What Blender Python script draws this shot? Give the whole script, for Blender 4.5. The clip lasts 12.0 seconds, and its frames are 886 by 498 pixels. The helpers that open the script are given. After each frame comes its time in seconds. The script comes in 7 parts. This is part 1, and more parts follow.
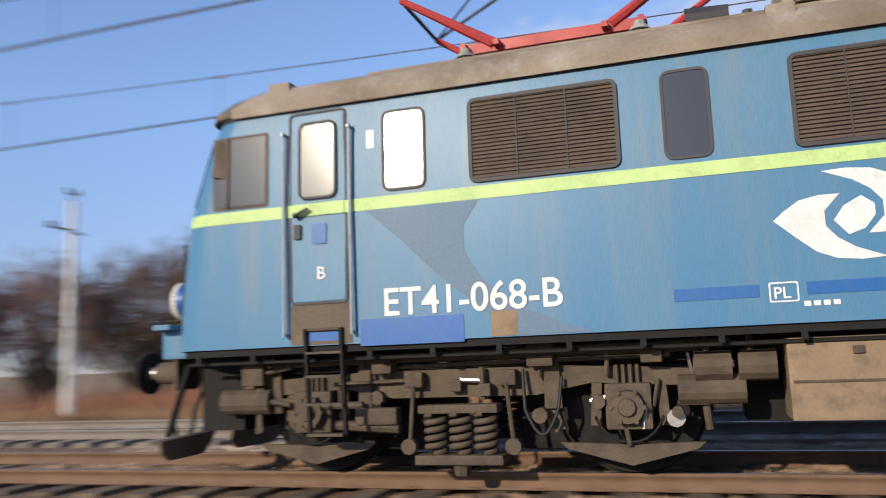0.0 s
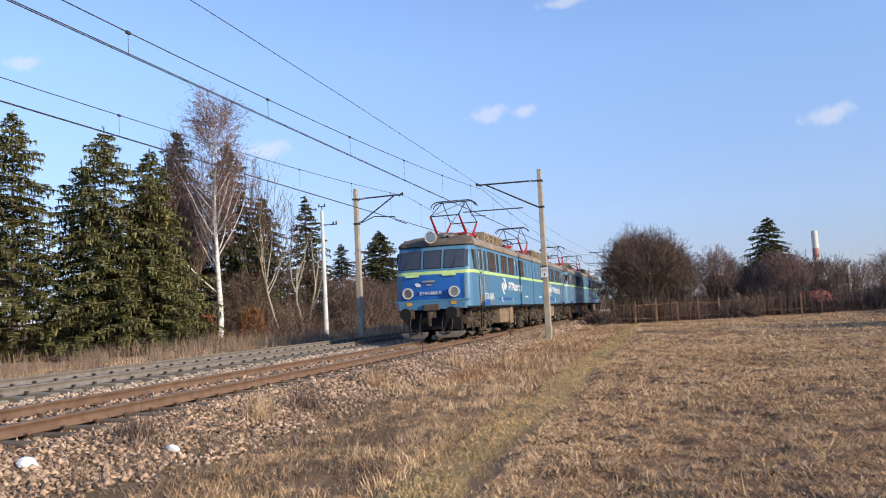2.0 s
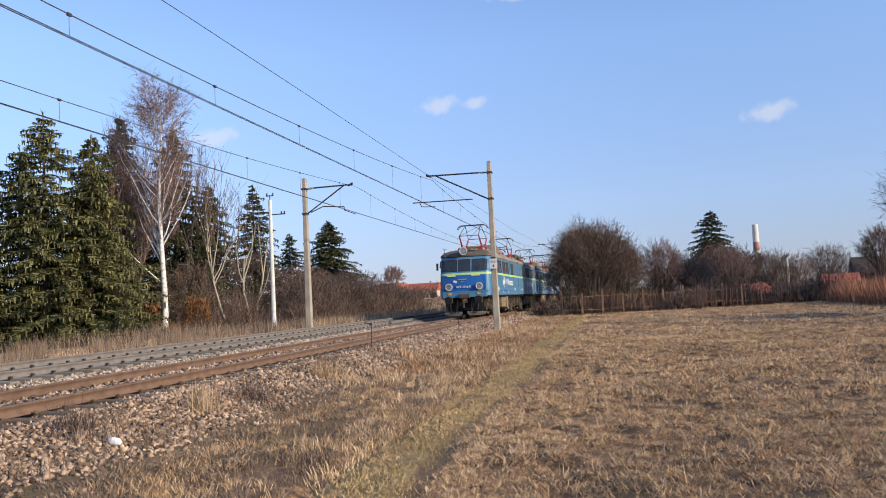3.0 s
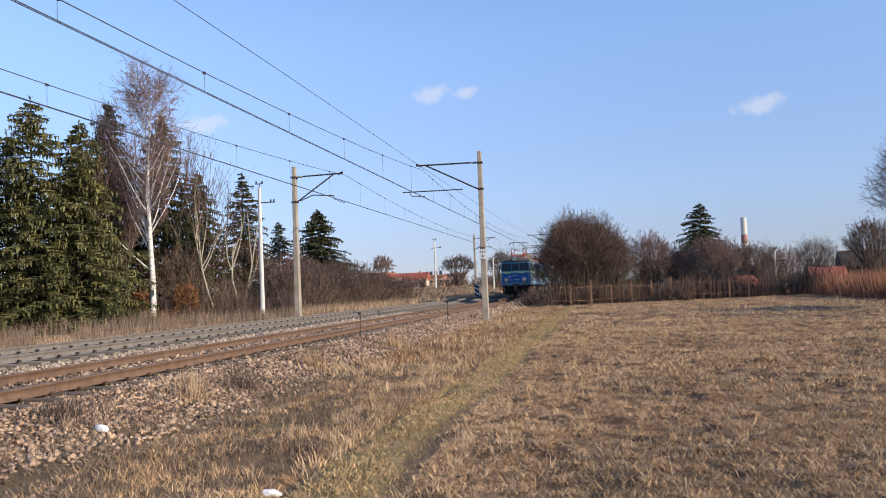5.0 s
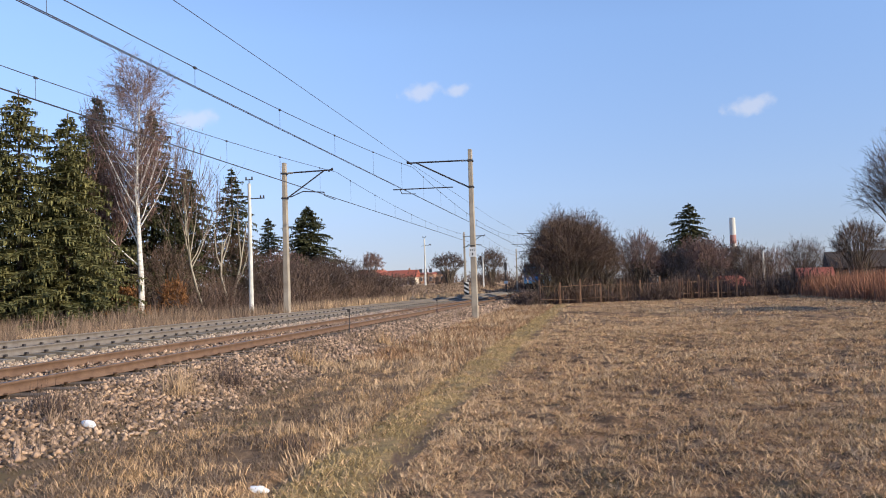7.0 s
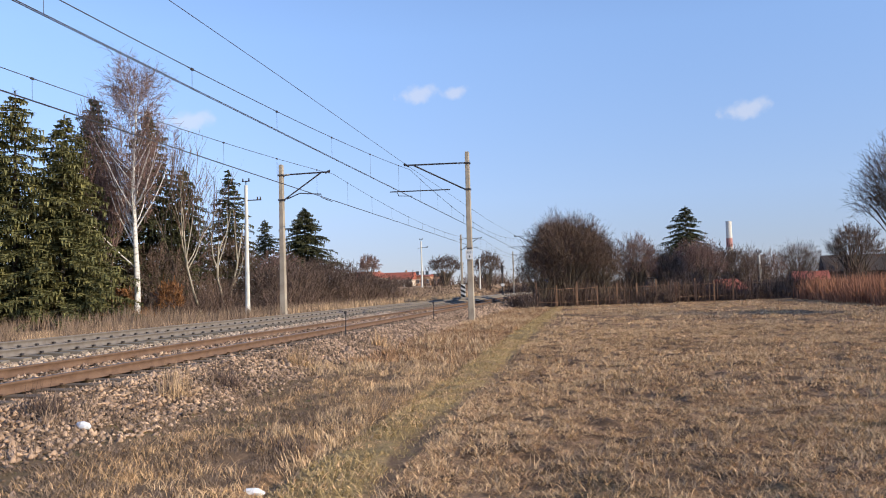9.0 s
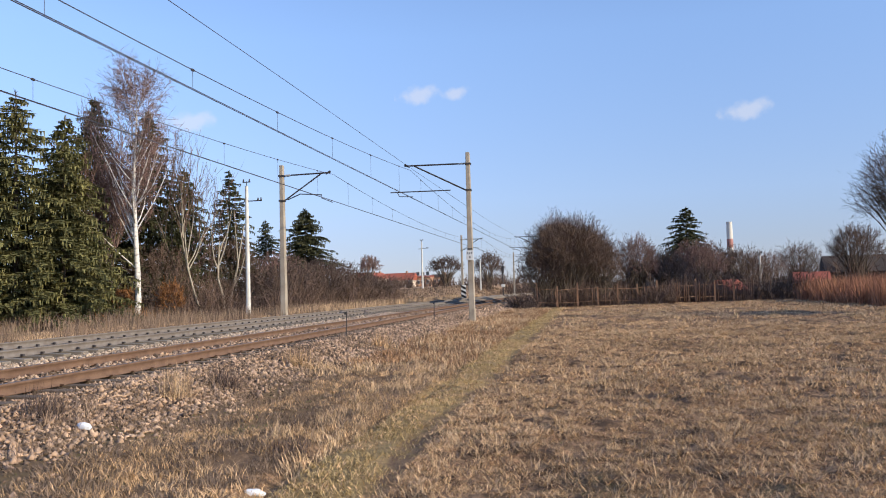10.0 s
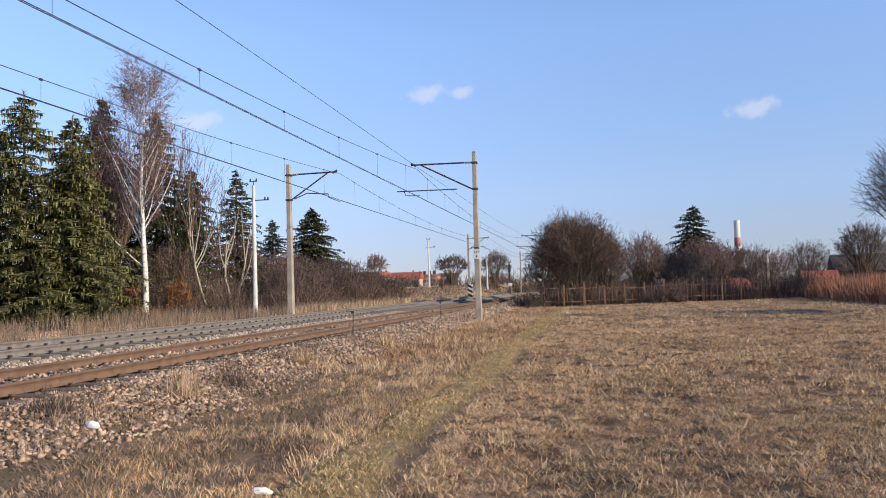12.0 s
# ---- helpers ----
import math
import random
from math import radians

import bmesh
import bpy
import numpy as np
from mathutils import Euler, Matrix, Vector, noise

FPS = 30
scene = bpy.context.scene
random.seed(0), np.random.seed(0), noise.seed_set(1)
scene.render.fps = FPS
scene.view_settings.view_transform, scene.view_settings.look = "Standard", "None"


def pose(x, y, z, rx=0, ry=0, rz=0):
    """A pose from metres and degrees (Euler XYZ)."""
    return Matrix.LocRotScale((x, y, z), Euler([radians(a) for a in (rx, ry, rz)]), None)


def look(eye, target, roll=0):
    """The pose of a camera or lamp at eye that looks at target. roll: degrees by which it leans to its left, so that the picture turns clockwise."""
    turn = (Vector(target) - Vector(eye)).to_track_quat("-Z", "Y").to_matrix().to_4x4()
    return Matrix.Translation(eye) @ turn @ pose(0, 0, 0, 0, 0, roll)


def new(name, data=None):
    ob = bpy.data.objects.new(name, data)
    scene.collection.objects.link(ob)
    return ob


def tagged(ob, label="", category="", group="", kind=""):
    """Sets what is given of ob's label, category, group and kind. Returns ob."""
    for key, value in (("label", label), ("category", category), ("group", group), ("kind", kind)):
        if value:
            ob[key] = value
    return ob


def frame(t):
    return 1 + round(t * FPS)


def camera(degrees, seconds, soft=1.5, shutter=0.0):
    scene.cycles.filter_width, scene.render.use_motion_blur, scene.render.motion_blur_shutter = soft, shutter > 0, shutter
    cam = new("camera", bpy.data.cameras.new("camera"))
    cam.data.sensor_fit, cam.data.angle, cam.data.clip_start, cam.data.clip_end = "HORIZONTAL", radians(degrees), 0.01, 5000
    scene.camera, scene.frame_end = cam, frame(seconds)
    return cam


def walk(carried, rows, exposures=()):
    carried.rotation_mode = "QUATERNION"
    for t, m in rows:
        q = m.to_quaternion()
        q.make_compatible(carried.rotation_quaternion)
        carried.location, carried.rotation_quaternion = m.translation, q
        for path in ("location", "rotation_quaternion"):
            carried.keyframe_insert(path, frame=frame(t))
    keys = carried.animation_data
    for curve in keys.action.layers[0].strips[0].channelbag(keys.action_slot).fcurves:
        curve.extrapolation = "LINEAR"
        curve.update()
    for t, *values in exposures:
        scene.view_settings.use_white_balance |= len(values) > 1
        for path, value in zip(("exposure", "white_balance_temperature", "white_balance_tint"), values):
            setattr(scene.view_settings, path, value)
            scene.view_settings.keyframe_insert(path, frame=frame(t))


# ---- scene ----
# camera: held at one spot beside the line, swung to the right after the train
cam = camera(57.4, 12.0, soft=1.0, shutter=0.25)
EYE = (8.44, 0.0, 1.12)
# seconds, yaw, pitch, roll
PATH = [(0.0, 108.50, 7.80, 2.20), (0.1, 96.75, 7.70, 2.35), (0.2, 85.00, 7.40, 2.52), (0.3, 73.25, 6.90, 2.70), (0.4, 61.50, 6.25, 2.90),
        (0.5, 49.75, 5.35, 3.10), (0.6, 39.98, 4.48, 3.54), (0.8, 28.54, 5.26, 2.72), (1.0, 24.03, 5.73, 2.89), (1.2, 21.75, 5.47, 2.88), (1.5, 18.78, 5.05, 2.85),
        (2.0, 15.44, 4.45, 2.90), (2.5, 13.01, 3.96, 2.75), (3.0, 11.84, 3.63, 2.75), (5.0, 11.07, 2.88, 2.26), (5.5, 10.80, 2.73, 2.10),
        (6.0, 10.60, 2.66, 2.00), (6.5, 10.45, 2.66, 1.90), (7.0, 10.33, 2.69, 1.80), (9.0, 10.09, 2.85, 1.62), (9.5, 10.08, 2.89, 1.62),
        (10.0, 10.13, 2.90, 1.63), (10.5, 10.23, 2.89, 1.60), (11.0, 10.36, 2.89, 1.60), (11.5, 10.49, 2.83, 1.66), (12.0, 10.60, 2.84, 1.66)]
# the picture brightens once the train no longer fills it
EXPOSURES = [(0.0, -0.08), (0.5, 0.06), (1.0, 0.18), (1.6, 0.18), (3.0, 0.10), (12.0, 0.10)]
walk(cam, [(t, pose(*EYE, 90 + p, r, y)) for t, y, p, r in PATH], EXPOSURES)

# ---- light: low winter sun behind and to the right of the camera ----
SUN_DIR = Vector((0.878, -0.337, 0.345)).normalized()
world = bpy.data.worlds.new("world")
scene.world = world
world.use_nodes = True
wn, wl = world.node_tree.nodes, world.node_tree.links
sky = wn.new("ShaderNodeTexSky")
sky.sky_type = "NISHITA"
sky.sun_disc = False
sky.sun_elevation = math.asin(SUN_DIR.z)
sky.sun_rotation = math.atan2(SUN_DIR.x, SUN_DIR.y)
sky.air_density, sky.dust_density, sky.ozone_density = 1.4, 0.05, 5.0
tint = wn.new("ShaderNodeMixRGB")
tint.blend_type, tint.inputs[0].default_value = "MULTIPLY", 1.0
height = wn.new("ShaderNodeSeparateXYZ")
haze = wn.new("ShaderNodeValToRGB")
haze.color_ramp.elements[0].position, haze.color_ramp.elements[0].color = 0.0, (0.665, 0.495, 0.56, 1)
haze.color_ramp.elements[1].position, haze.color_ramp.elements[1].color = 0.30, (1.15, 0.98, 1.05, 1)
mid_haze = haze.color_ramp.elements.new(0.11)
mid_haze.color = (0.92, 0.745, 0.83, 1)
wl.new(haze.outputs[0], tint.inputs[2])
# hazy distance: the band at the horizon is no whiter than the low sky
lift = wn.new("ShaderNodeVectorMath")
lift.operation, lift.inputs[1].default_value = "ADD", (0, 0, 0.08)
unit_length = wn.new("ShaderNodeVectorMath")
unit_length.operation = "NORMALIZE"
sky_way = wn.new("ShaderNodeTexCoord")
wl.new(sky_way.outputs["Generated"], lift.inputs[0])
wl.new(sky_way.outputs["Generated"], height.inputs[0])
wl.new(height.outputs[2], haze.inputs[0])
wl.new(lift.outputs[0], unit_length.inputs[0])
wl.new(unit_length.outputs[0], sky.inputs[0])
wl.new(sky.outputs[0], tint.inputs[1])
wl.new(tint.outputs[0], wn["Background"].inputs[0])
wn["Background"].inputs[1].default_value = 0.226
sun = new("sun", bpy.data.lights.new("sun", "SUN"))
sun.data.energy, sun.data.angle, sun.data.color = 5.0, radians(0.55), (1.0, 0.855, 0.65)
sun.matrix_world = look(SUN_DIR * 100, (0, 0, 0))
scene.view_settings.exposure = 0.0


# ---- materials ----
def material(name, c1, c2=None, rough=0.8, metal=0.0, scale=4.0, fine=40.0, bump=0.2, spec=0.4, island=0.0, obj=0.0, streak=(1, 1, 1), dirt=None, dirt_amount=0.4, coords="Object"):
    """Two scales of noise between two colours, a grain relief, an optional third dirt colour, and a spread of brightness by piece."""
    m = bpy.data.materials.new(name)
    m.use_nodes = True
    n, l = m.node_tree.nodes, m.node_tree.links
    b = n["Principled BSDF"]
    b.inputs["Metallic"].default_value, b.inputs["Specular IOR Level"].default_value = metal, spec
    co = n.new("ShaderNodeTexCoord")
    mp = n.new("ShaderNodeMapping")
    mp.inputs["Scale"].default_value = streak
    l.new(co.outputs[coords], mp.inputs[0])
    big, small = n.new("ShaderNodeTexNoise"), n.new("ShaderNodeTexNoise")
    for t, s in ((big, scale), (small, fine)):
        t.inputs["Scale"].default_value, t.inputs["Detail"].default_value = s, 5
        l.new(mp.outputs[0], t.inputs["Vector"])
    ramp = n.new("ShaderNodeMapRange")
    ramp.inputs[1].default_value, ramp.inputs[2].default_value = 0.35, 0.65
    l.new(big.outputs[0], ramp.inputs[0])
    mix = n.new("ShaderNodeMixRGB")
    mix.inputs[1].default_value, mix.inputs[2].default_value = (*c1, 1), (*(c2 or [v * 0.7 for v in c1]), 1)
    l.new(ramp.outputs[0], mix.inputs[0])
    out = mix.outputs[0]
    if dirt:
        dn = n.new("ShaderNodeTexNoise")
        dn.inputs["Scale"].default_value, dn.inputs["Detail"].default_value, dn.inputs["Roughness"].default_value = scale * 2.3, 8, 0.65
        l.new(mp.outputs[0], dn.inputs["Vector"])
        dr = n.new("ShaderNodeMapRange")
        dr.inputs[1].default_value, dr.inputs[2].default_value, dr.inputs[4].default_value = 0.5, 0.72, dirt_amount
        l.new(dn.outputs[0], dr.inputs[0])
        dm = n.new("ShaderNodeMixRGB")
        dm.inputs[2].default_value = (*dirt, 1)
        l.new(dr.outputs[0], dm.inputs[0])
        l.new(out, dm.inputs[1])
        out = dm.outputs[0]
    hs = n.new("ShaderNodeHueSaturation")
    l.new(out, hs.inputs["Color"])
    val = n.new("ShaderNodeMapRange")
    val.inputs[3].default_value, val.inputs[4].default_value = 0.8, 1.2
    l.new(small.outputs[0], val.inputs[0])
    out = val.outputs[0]
    for amount, node, socket in ((island, "ShaderNodeNewGeometry", "Random Per Island"), (obj, "ShaderNodeObjectInfo", "Random")):
        if amount:
            g, r, p = n.new(node), n.new("ShaderNodeMapRange"), n.new("ShaderNodeMath")
            r.inputs[3].default_value, r.inputs[4].default_value, p.operation = 1 - amount, 1 + amount, "MULTIPLY"
            l.new(g.outputs[socket], r.inputs[0])
            l.new(r.outputs[0], p.inputs[0])
            l.new(out, p.inputs[1])
            out = p.outputs[0]
    l.new(out, hs.inputs["Value"])
    l.new(hs.outputs[0], b.inputs["Base Color"])
    rr = n.new("ShaderNodeMapRange")
    rr.inputs[3].default_value, rr.inputs[4].default_value = max(0.02, rough - 0.12), min(1, rough + 0.12)
    l.new(big.outputs[0], rr.inputs[0])
    l.new(rr.outputs[0], b.inputs["Roughness"])
    if bump:
        bp = n.new("ShaderNodeBump")
        bp.inputs["Strength"].default_value, bp.inputs["Distance"].default_value = bump, 0.02
        l.new(small.outputs[0], bp.inputs["Height"])
        l.new(bp.outputs[0], b.inputs["Normal"])
    return m


M = {}
M["blue"] = material("faded_blue_paint", (0.060, 0.185, 0.325), (0.088, 0.20, 0.31), 0.40, spec=0.3, scale=0.9, fine=60, bump=0.02, streak=(1, 1.6, 0.22), dirt=(0.165, 0.205, 0.225), dirt_amount=0.6)
M["blue_patch"] = material("fresh_blue_paint", (0.012, 0.098, 0.36), (0.014, 0.105, 0.32), 0.4, scale=1.5, bump=0.02, dirt=(0.06, 0.13, 0.25), dirt_amount=0.4)
M["blue_grey"] = material("matt_grey_blue_repaint", (0.09, 0.155, 0.235), (0.10, 0.17, 0.25), 0.55, scale=2, bump=0.02)
M["stripe"] = material("yellow_green_stripe_paint", (0.48, 0.67, 0.25), (0.43, 0.58, 0.22), 0.55, scale=2, bump=0.02, dirt=(0.30, 0.36, 0.14), dirt_amount=0.5)
M["roof"] = material("sooty_roof_paint", (0.088, 0.068, 0.049), (0.135, 0.106, 0.077), 0.8, scale=1.3, fine=30, bump=0.1, dirt=(0.24, 0.195, 0.145), dirt_amount=0.5)
M["cove"] = material("weathered_roof_edge_paint", (0.28, 0.225, 0.165), (0.17, 0.13, 0.092), 0.75, scale=1.1, fine=30, bump=0.1, dirt=(0.40, 0.37, 0.32), dirt_amount=0.6)
M["grime"] = material("greasy_brown_running_gear", (0.056, 0.041, 0.028), (0.098, 0.073, 0.050), 0.78, scale=3.5, fine=35, bump=0.35, dirt=(0.13, 0.094, 0.062), dirt_amount=0.6)
# near-black: the shade under the body is put into this gear colour
M["grime_shade"] = material("grimy_shade_black_underframe", (0.004, 0.004, 0.004), (0.009, 0.007, 0.006), 0.8, scale=4, bump=0.3)
M["steel"] = material("worn_bright_steel", (0.42, 0.40, 0.38), (0.30, 0.28, 0.26), 0.38, metal=0.8, scale=6, bump=0.1)
M["tan"] = material("dusty_tan_box_paint", (0.27, 0.19, 0.115), (0.21, 0.15, 0.095), 0.8, scale=1.6, bump=0.1, dirt=(0.075, 0.055, 0.04), dirt_amount=0.75)
M["guard"] = material("dusty_grey_brown_plate", (0.15, 0.125, 0.095), (0.10, 0.082, 0.062), 0.85, scale=3, bump=0.2)
M["louvre"] = material("dark_brown_louvre", (0.115, 0.080, 0.056), (0.08, 0.056, 0.042), 0.7, scale=3, bump=0.1)
M["black"] = material("black_rubber", (0.012, 0.012, 0.013), (0.02, 0.02, 0.02), 0.6, bump=0.05)
M["white"] = material("white_lettering_paint", (0.72, 0.72, 0.70), (0.62, 0.62, 0.60), 0.5, scale=4, bump=0.0, dirt=(0.45, 0.40, 0.33), dirt_amount=0.35)
M["red"] = material("red_pantograph_paint", (0.42, 0.035, 0.03), (0.34, 0.03, 0.03), 0.5, scale=5, bump=0.05, dirt=(0.12, 0.05, 0.04), dirt_amount=0.5)
M["grid"] = material("straw_coloured_resistor_grid", (0.36, 0.285, 0.185), (0.27, 0.21, 0.14), 0.8, scale=2, bump=0.1)
M["ceramic"] = material("grey_insulator_glaze", (0.33, 0.32, 0.29), (0.22, 0.21, 0.19), 0.35, scale=8, bump=0.0)
M["lamp_ring"] = material("cream_lamp_rim", (0.62, 0.58, 0.50), (0.5, 0.46, 0.39), 0.5, scale=8, bump=0.0)
M["yellow"] = material("orange_yellow_paint", (0.62, 0.34, 0.06), None, 0.6, scale=6, bump=0.0)
M["silver"] = material("galvanised_grey_rail", (0.40, 0.42, 0.43), (0.30, 0.32, 0.33), 0.45, scale=8, metal=0.3, bump=0.0)
M["rust"] = material("rusty_rail_steel", (0.125, 0.072, 0.045), (0.175, 0.105, 0.066), 0.85, scale=5, fine=50, bump=0.2)
M["railtop"] = material("dull_rail_running_surface", (0.15, 0.12, 0.10), (0.22, 0.19, 0.17), 0.4, metal=0.7, scale=5, bump=0.0)
M["rail_grey"] = material("grey_dusty_rail_steel", (0.20, 0.175, 0.15), (0.155, 0.13, 0.11), 0.8, scale=5, bump=0.2)
M["sleeper_wood"] = material("weathered_wooden_sleeper", (0.17, 0.125, 0.085), (0.11, 0.08, 0.055), 0.9, scale=3, bump=0.5, obj=0.25)
M["sleeper_conc"] = material("weathered_concrete_sleeper", (0.25, 0.215, 0.17), (0.18, 0.15, 0.115), 0.9, scale=3, bump=0.3, obj=0.15)
M["concrete"] = material("weathered_concrete_post", (0.40, 0.345, 0.27), (0.29, 0.245, 0.19), 0.9, scale=1.5, fine=25, bump=0.25, dirt=(0.19, 0.155, 0.12), dirt_amount=0.5)
M["concrete_pale"] = material("pale_whitewashed_concrete_pole", (0.68, 0.66, 0.60), (0.56, 0.54, 0.48), 0.85, scale=2, bump=0.1)
M["iron"] = material("dark_painted_ironwork", (0.035, 0.032, 0.035), (0.055, 0.048, 0.045), 0.6, scale=4, bump=0.1)
M["wire"] = material("tarnished_copper_wire", (0.07, 0.065, 0.075), (0.05, 0.05, 0.055), 0.6, bump=0.0)
M["stone"] = material("rust_dusted_ballast_stone", (0.40, 0.275, 0.18), (0.22, 0.145, 0.095), 0.9, scale=1.2, fine=30, bump=0.3, island=0.75)
M["stone_grey"] = material("pale_ballast_stone", (0.48, 0.37, 0.27), (0.33, 0.25, 0.18), 0.9, scale=1.2, fine=30, bump=0.3, island=0.5)
M["grass_straw"] = material("dry_straw_grass", (0.63, 0.42, 0.235), (0.44, 0.29, 0.16), 0.9, scale=0.35, fine=6, bump=0.0, spec=0.15, island=0.45)
M["grass_brown"] = material("dead_brown_weeds", (0.36, 0.215, 0.118), (0.245, 0.145, 0.085), 0.9, scale=0.4, fine=6, bump=0.0, spec=0.15, island=0.5)
M["grass_pale"] = material("bleached_dead_grass", (0.58, 0.41, 0.245), (0.39, 0.27, 0.165), 0.9, scale=0.4, fine=6, bump=0.0, spec=0.15, island=0.45)
M["grass_dull"] = material("dull_grey_brown_weeds", (0.27, 0.19, 0.13), (0.19, 0.135, 0.095), 0.9, scale=0.3, fine=6, bump=0.0, spec=0.15, island=0.45)
M["moss"] = material("low_green_moss_and_grass", (0.17, 0.165, 0.055), (0.12, 0.12, 0.045), 0.9, scale=0.7, fine=6, bump=0.0, spec=0.15, island=0.4)
M["grass_green"] = material("thin_green_grass", (0.47, 0.335, 0.16), (0.36, 0.26, 0.125), 0.9, scale=0.5, fine=6, bump=0.0, spec=0.15, island=0.4)
M["reed"] = material("russet_reed_stems", (0.37, 0.175, 0.10), (0.27, 0.13, 0.08), 0.9, scale=0.4, fine=6, bump=0.0, spec=0.15, island=0.4)
M["twig"] = material("bare_brown_twigs", (0.165, 0.11, 0.082), (0.115, 0.08, 0.062), 0.9, scale=0.5, bump=0.0, spec=0.2, island=0.35)
M["twig_red"] = material("reddish_birch_twigs", (0.235, 0.15, 0.125), (0.175, 0.112, 0.095), 0.9, scale=0.5, bump=0.0, spec=0.2, island=0.35)
M["twig_dark"] = material("dark_thicket_twigs", (0.115, 0.08, 0.066), (0.075, 0.055, 0.047), 0.9, scale=0.5, bump=0.0, spec=0.2, island=0.4)
M["bark"] = material("brown_tree_bark", (0.15, 0.115, 0.085), (0.09, 0.07, 0.052), 0.95, scale=3, fine=20, bump=0.6)
M["bark_pale"] = material("pale_aspen_bark", (0.42, 0.37, 0.28), (0.30, 0.26, 0.19), 0.9, scale=2, fine=20, bump=0.3)
M["birch"] = material("white_birch_bark", (0.74, 0.71, 0.65), (0.62, 0.58, 0.51), 0.8, scale=1.5, fine=12, bump=0.2, dirt=(0.06, 0.05, 0.045), dirt_amount=0.95, streak=(0.7, 0.7, 2.2))
M["needle"] = material("olive_spruce_needles", (0.185, 0.172, 0.066), (0.115, 0.117, 0.048), 0.8, scale=0.5, bump=0.0, spec=0.25, island=0.45)
M["needle_dark"] = material("dark_spruce_needles", (0.092, 0.092, 0.040), (0.060, 0.064, 0.031), 0.8, scale=0.5, bump=0.0, spec=0.25, island=0.45)
M["leaf_rust"] = material("rusty_oak_leaves", (0.27, 0.125, 0.045), (0.2, 0.09, 0.035), 0.85, scale=1, bump=0.0, island=0.4)
M["roof_red"] = material("red_roof_tiles", (0.37, 0.105, 0.065), (0.30, 0.085, 0.055), 0.85, scale=0.8, bump=0.2)
M["plaster"] = material("pale_house_plaster", (0.66, 0.60, 0.50), (0.58, 0.52, 0.43), 0.9, scale=0.5, bump=0.1)
M["plaster_ochre"] = material("ochre_house_plaster", (0.45, 0.26, 0.16), (0.38, 0.22, 0.14), 0.9, scale=0.5, bump=0.1)
M["board_dark"] = material("dark_weathered_boards", (0.075, 0.055, 0.045), (0.05, 0.04, 0.034), 0.9, scale=2, bump=0.3, streak=(4, 4, 0.5))
M["board"] = material("weathered_brown_fence_wood", (0.30, 0.17, 0.10), (0.20, 0.12, 0.08), 0.9, scale=3, bump=0.3, obj=0.3, streak=(4, 4, 0.5))
M["chimney_red"] = material("faded_red_chimney_band", (0.50, 0.24, 0.20), None, 0.8, bump=0.0)
M["paper"] = material("white_litter_plastic", (0.82, 0.83, 0.84), (0.72, 0.73, 0.74), 0.5, scale=9, bump=0.2)


def glass(name, tint, rough=0.06):
    m = bpy.data.materials.new(name)
    m.use_nodes = True
    b = m.node_tree.nodes["Principled BSDF"]
    b.inputs["Base Color"].default_value, b.inputs["Roughness"].default_value = (*tint, 1), rough
    b.inputs["Specular IOR Level"].default_value, b.inputs["IOR"].default_value = 0.6, 1.5
    return m


M["glass"] = glass("dark_cab_window_glass", (0.055, 0.068, 0.088))
M["glass_side"] = glass("dusty_side_window_glass", (0.035, 0.04, 0.048), 0.2)
M["lens"] = glass("headlamp_reflector", (0.40, 0.40, 0.40), 0.14)
M["lens"].node_tree.nodes["Principled BSDF"].inputs["Metallic"].default_value = 0.85


# ---- mesh helpers ----
def box(bm, x0, x1, y0, y1, z0, z1, bevel=0.0):
    r = bmesh.ops.create_cube(bm, size=1.0, matrix=Matrix.Translation(((x0 + x1) / 2, (y0 + y1) / 2, (z0 + z1) / 2)) @ Matrix.Diagonal((x1 - x0, y1 - y0, z1 - z0, 1)))
    if bevel:
        es = list({e for v in r["verts"] for e in v.link_edges})
        bmesh.ops.bevel(bm, geom=es, offset=bevel, segments=2, affect="EDGES", profile=0.7)


def tube(bm, p, q, r0, r1=None, n=8):
    p, q = Vector(p), Vector(q)
    d = q - p
    m = Matrix.Translation((p + q) / 2) @ d.to_track_quat("Z", "Y").to_matrix().to_4x4()
    bmesh.ops.create_cone(bm, cap_ends=True, segments=n, radius1=r0, radius2=r0 if r1 is None else r1, depth=d.length, matrix=m)


def bar(bm, p, q, w, h):
    """A square bar from p to q."""
    p, q = Vector(p), Vector(q)
    d = q - p
    m = Matrix.Translation((p + q) / 2) @ d.to_track_quat("Z", "Y").to_matrix().to_4x4() @ Matrix.Diagonal((w, h, d.length, 1))
    bmesh.ops.create_cube(bm, size=1.0, matrix=m)


def plate(bm, pts, thick):
    """A flat outline given by its corners, pushed out along its normal."""
    vs = [bm.verts.new(p) for p in pts]
    f = bm.faces.new(vs)
    f.normal_update()
    nrm = f.normal.copy()
    r = bmesh.ops.extrude_face_region(bm, geom=[f])
    bmesh.ops.translate(bm, verts=[g for g in r["geom"] if isinstance(g, bmesh.types.BMVert)], vec=nrm * thick)


def part(name, bm, mat, parent=None, label="", smooth=False):
    bmesh.ops.recalc_face_normals(bm, faces=bm.faces)
    me = bpy.data.meshes.new(name)
    bm.to_mesh(me)
    bm.free()
    me.materials.append(mat)
    if smooth:
        me.polygons.foreach_set("use_smooth", [True] * len(me.polygons))
        me.set_sharp_from_angle(angle=radians(28))
    ob = new(name, me)
    ob.parent = parent
    return tagged(ob, label)


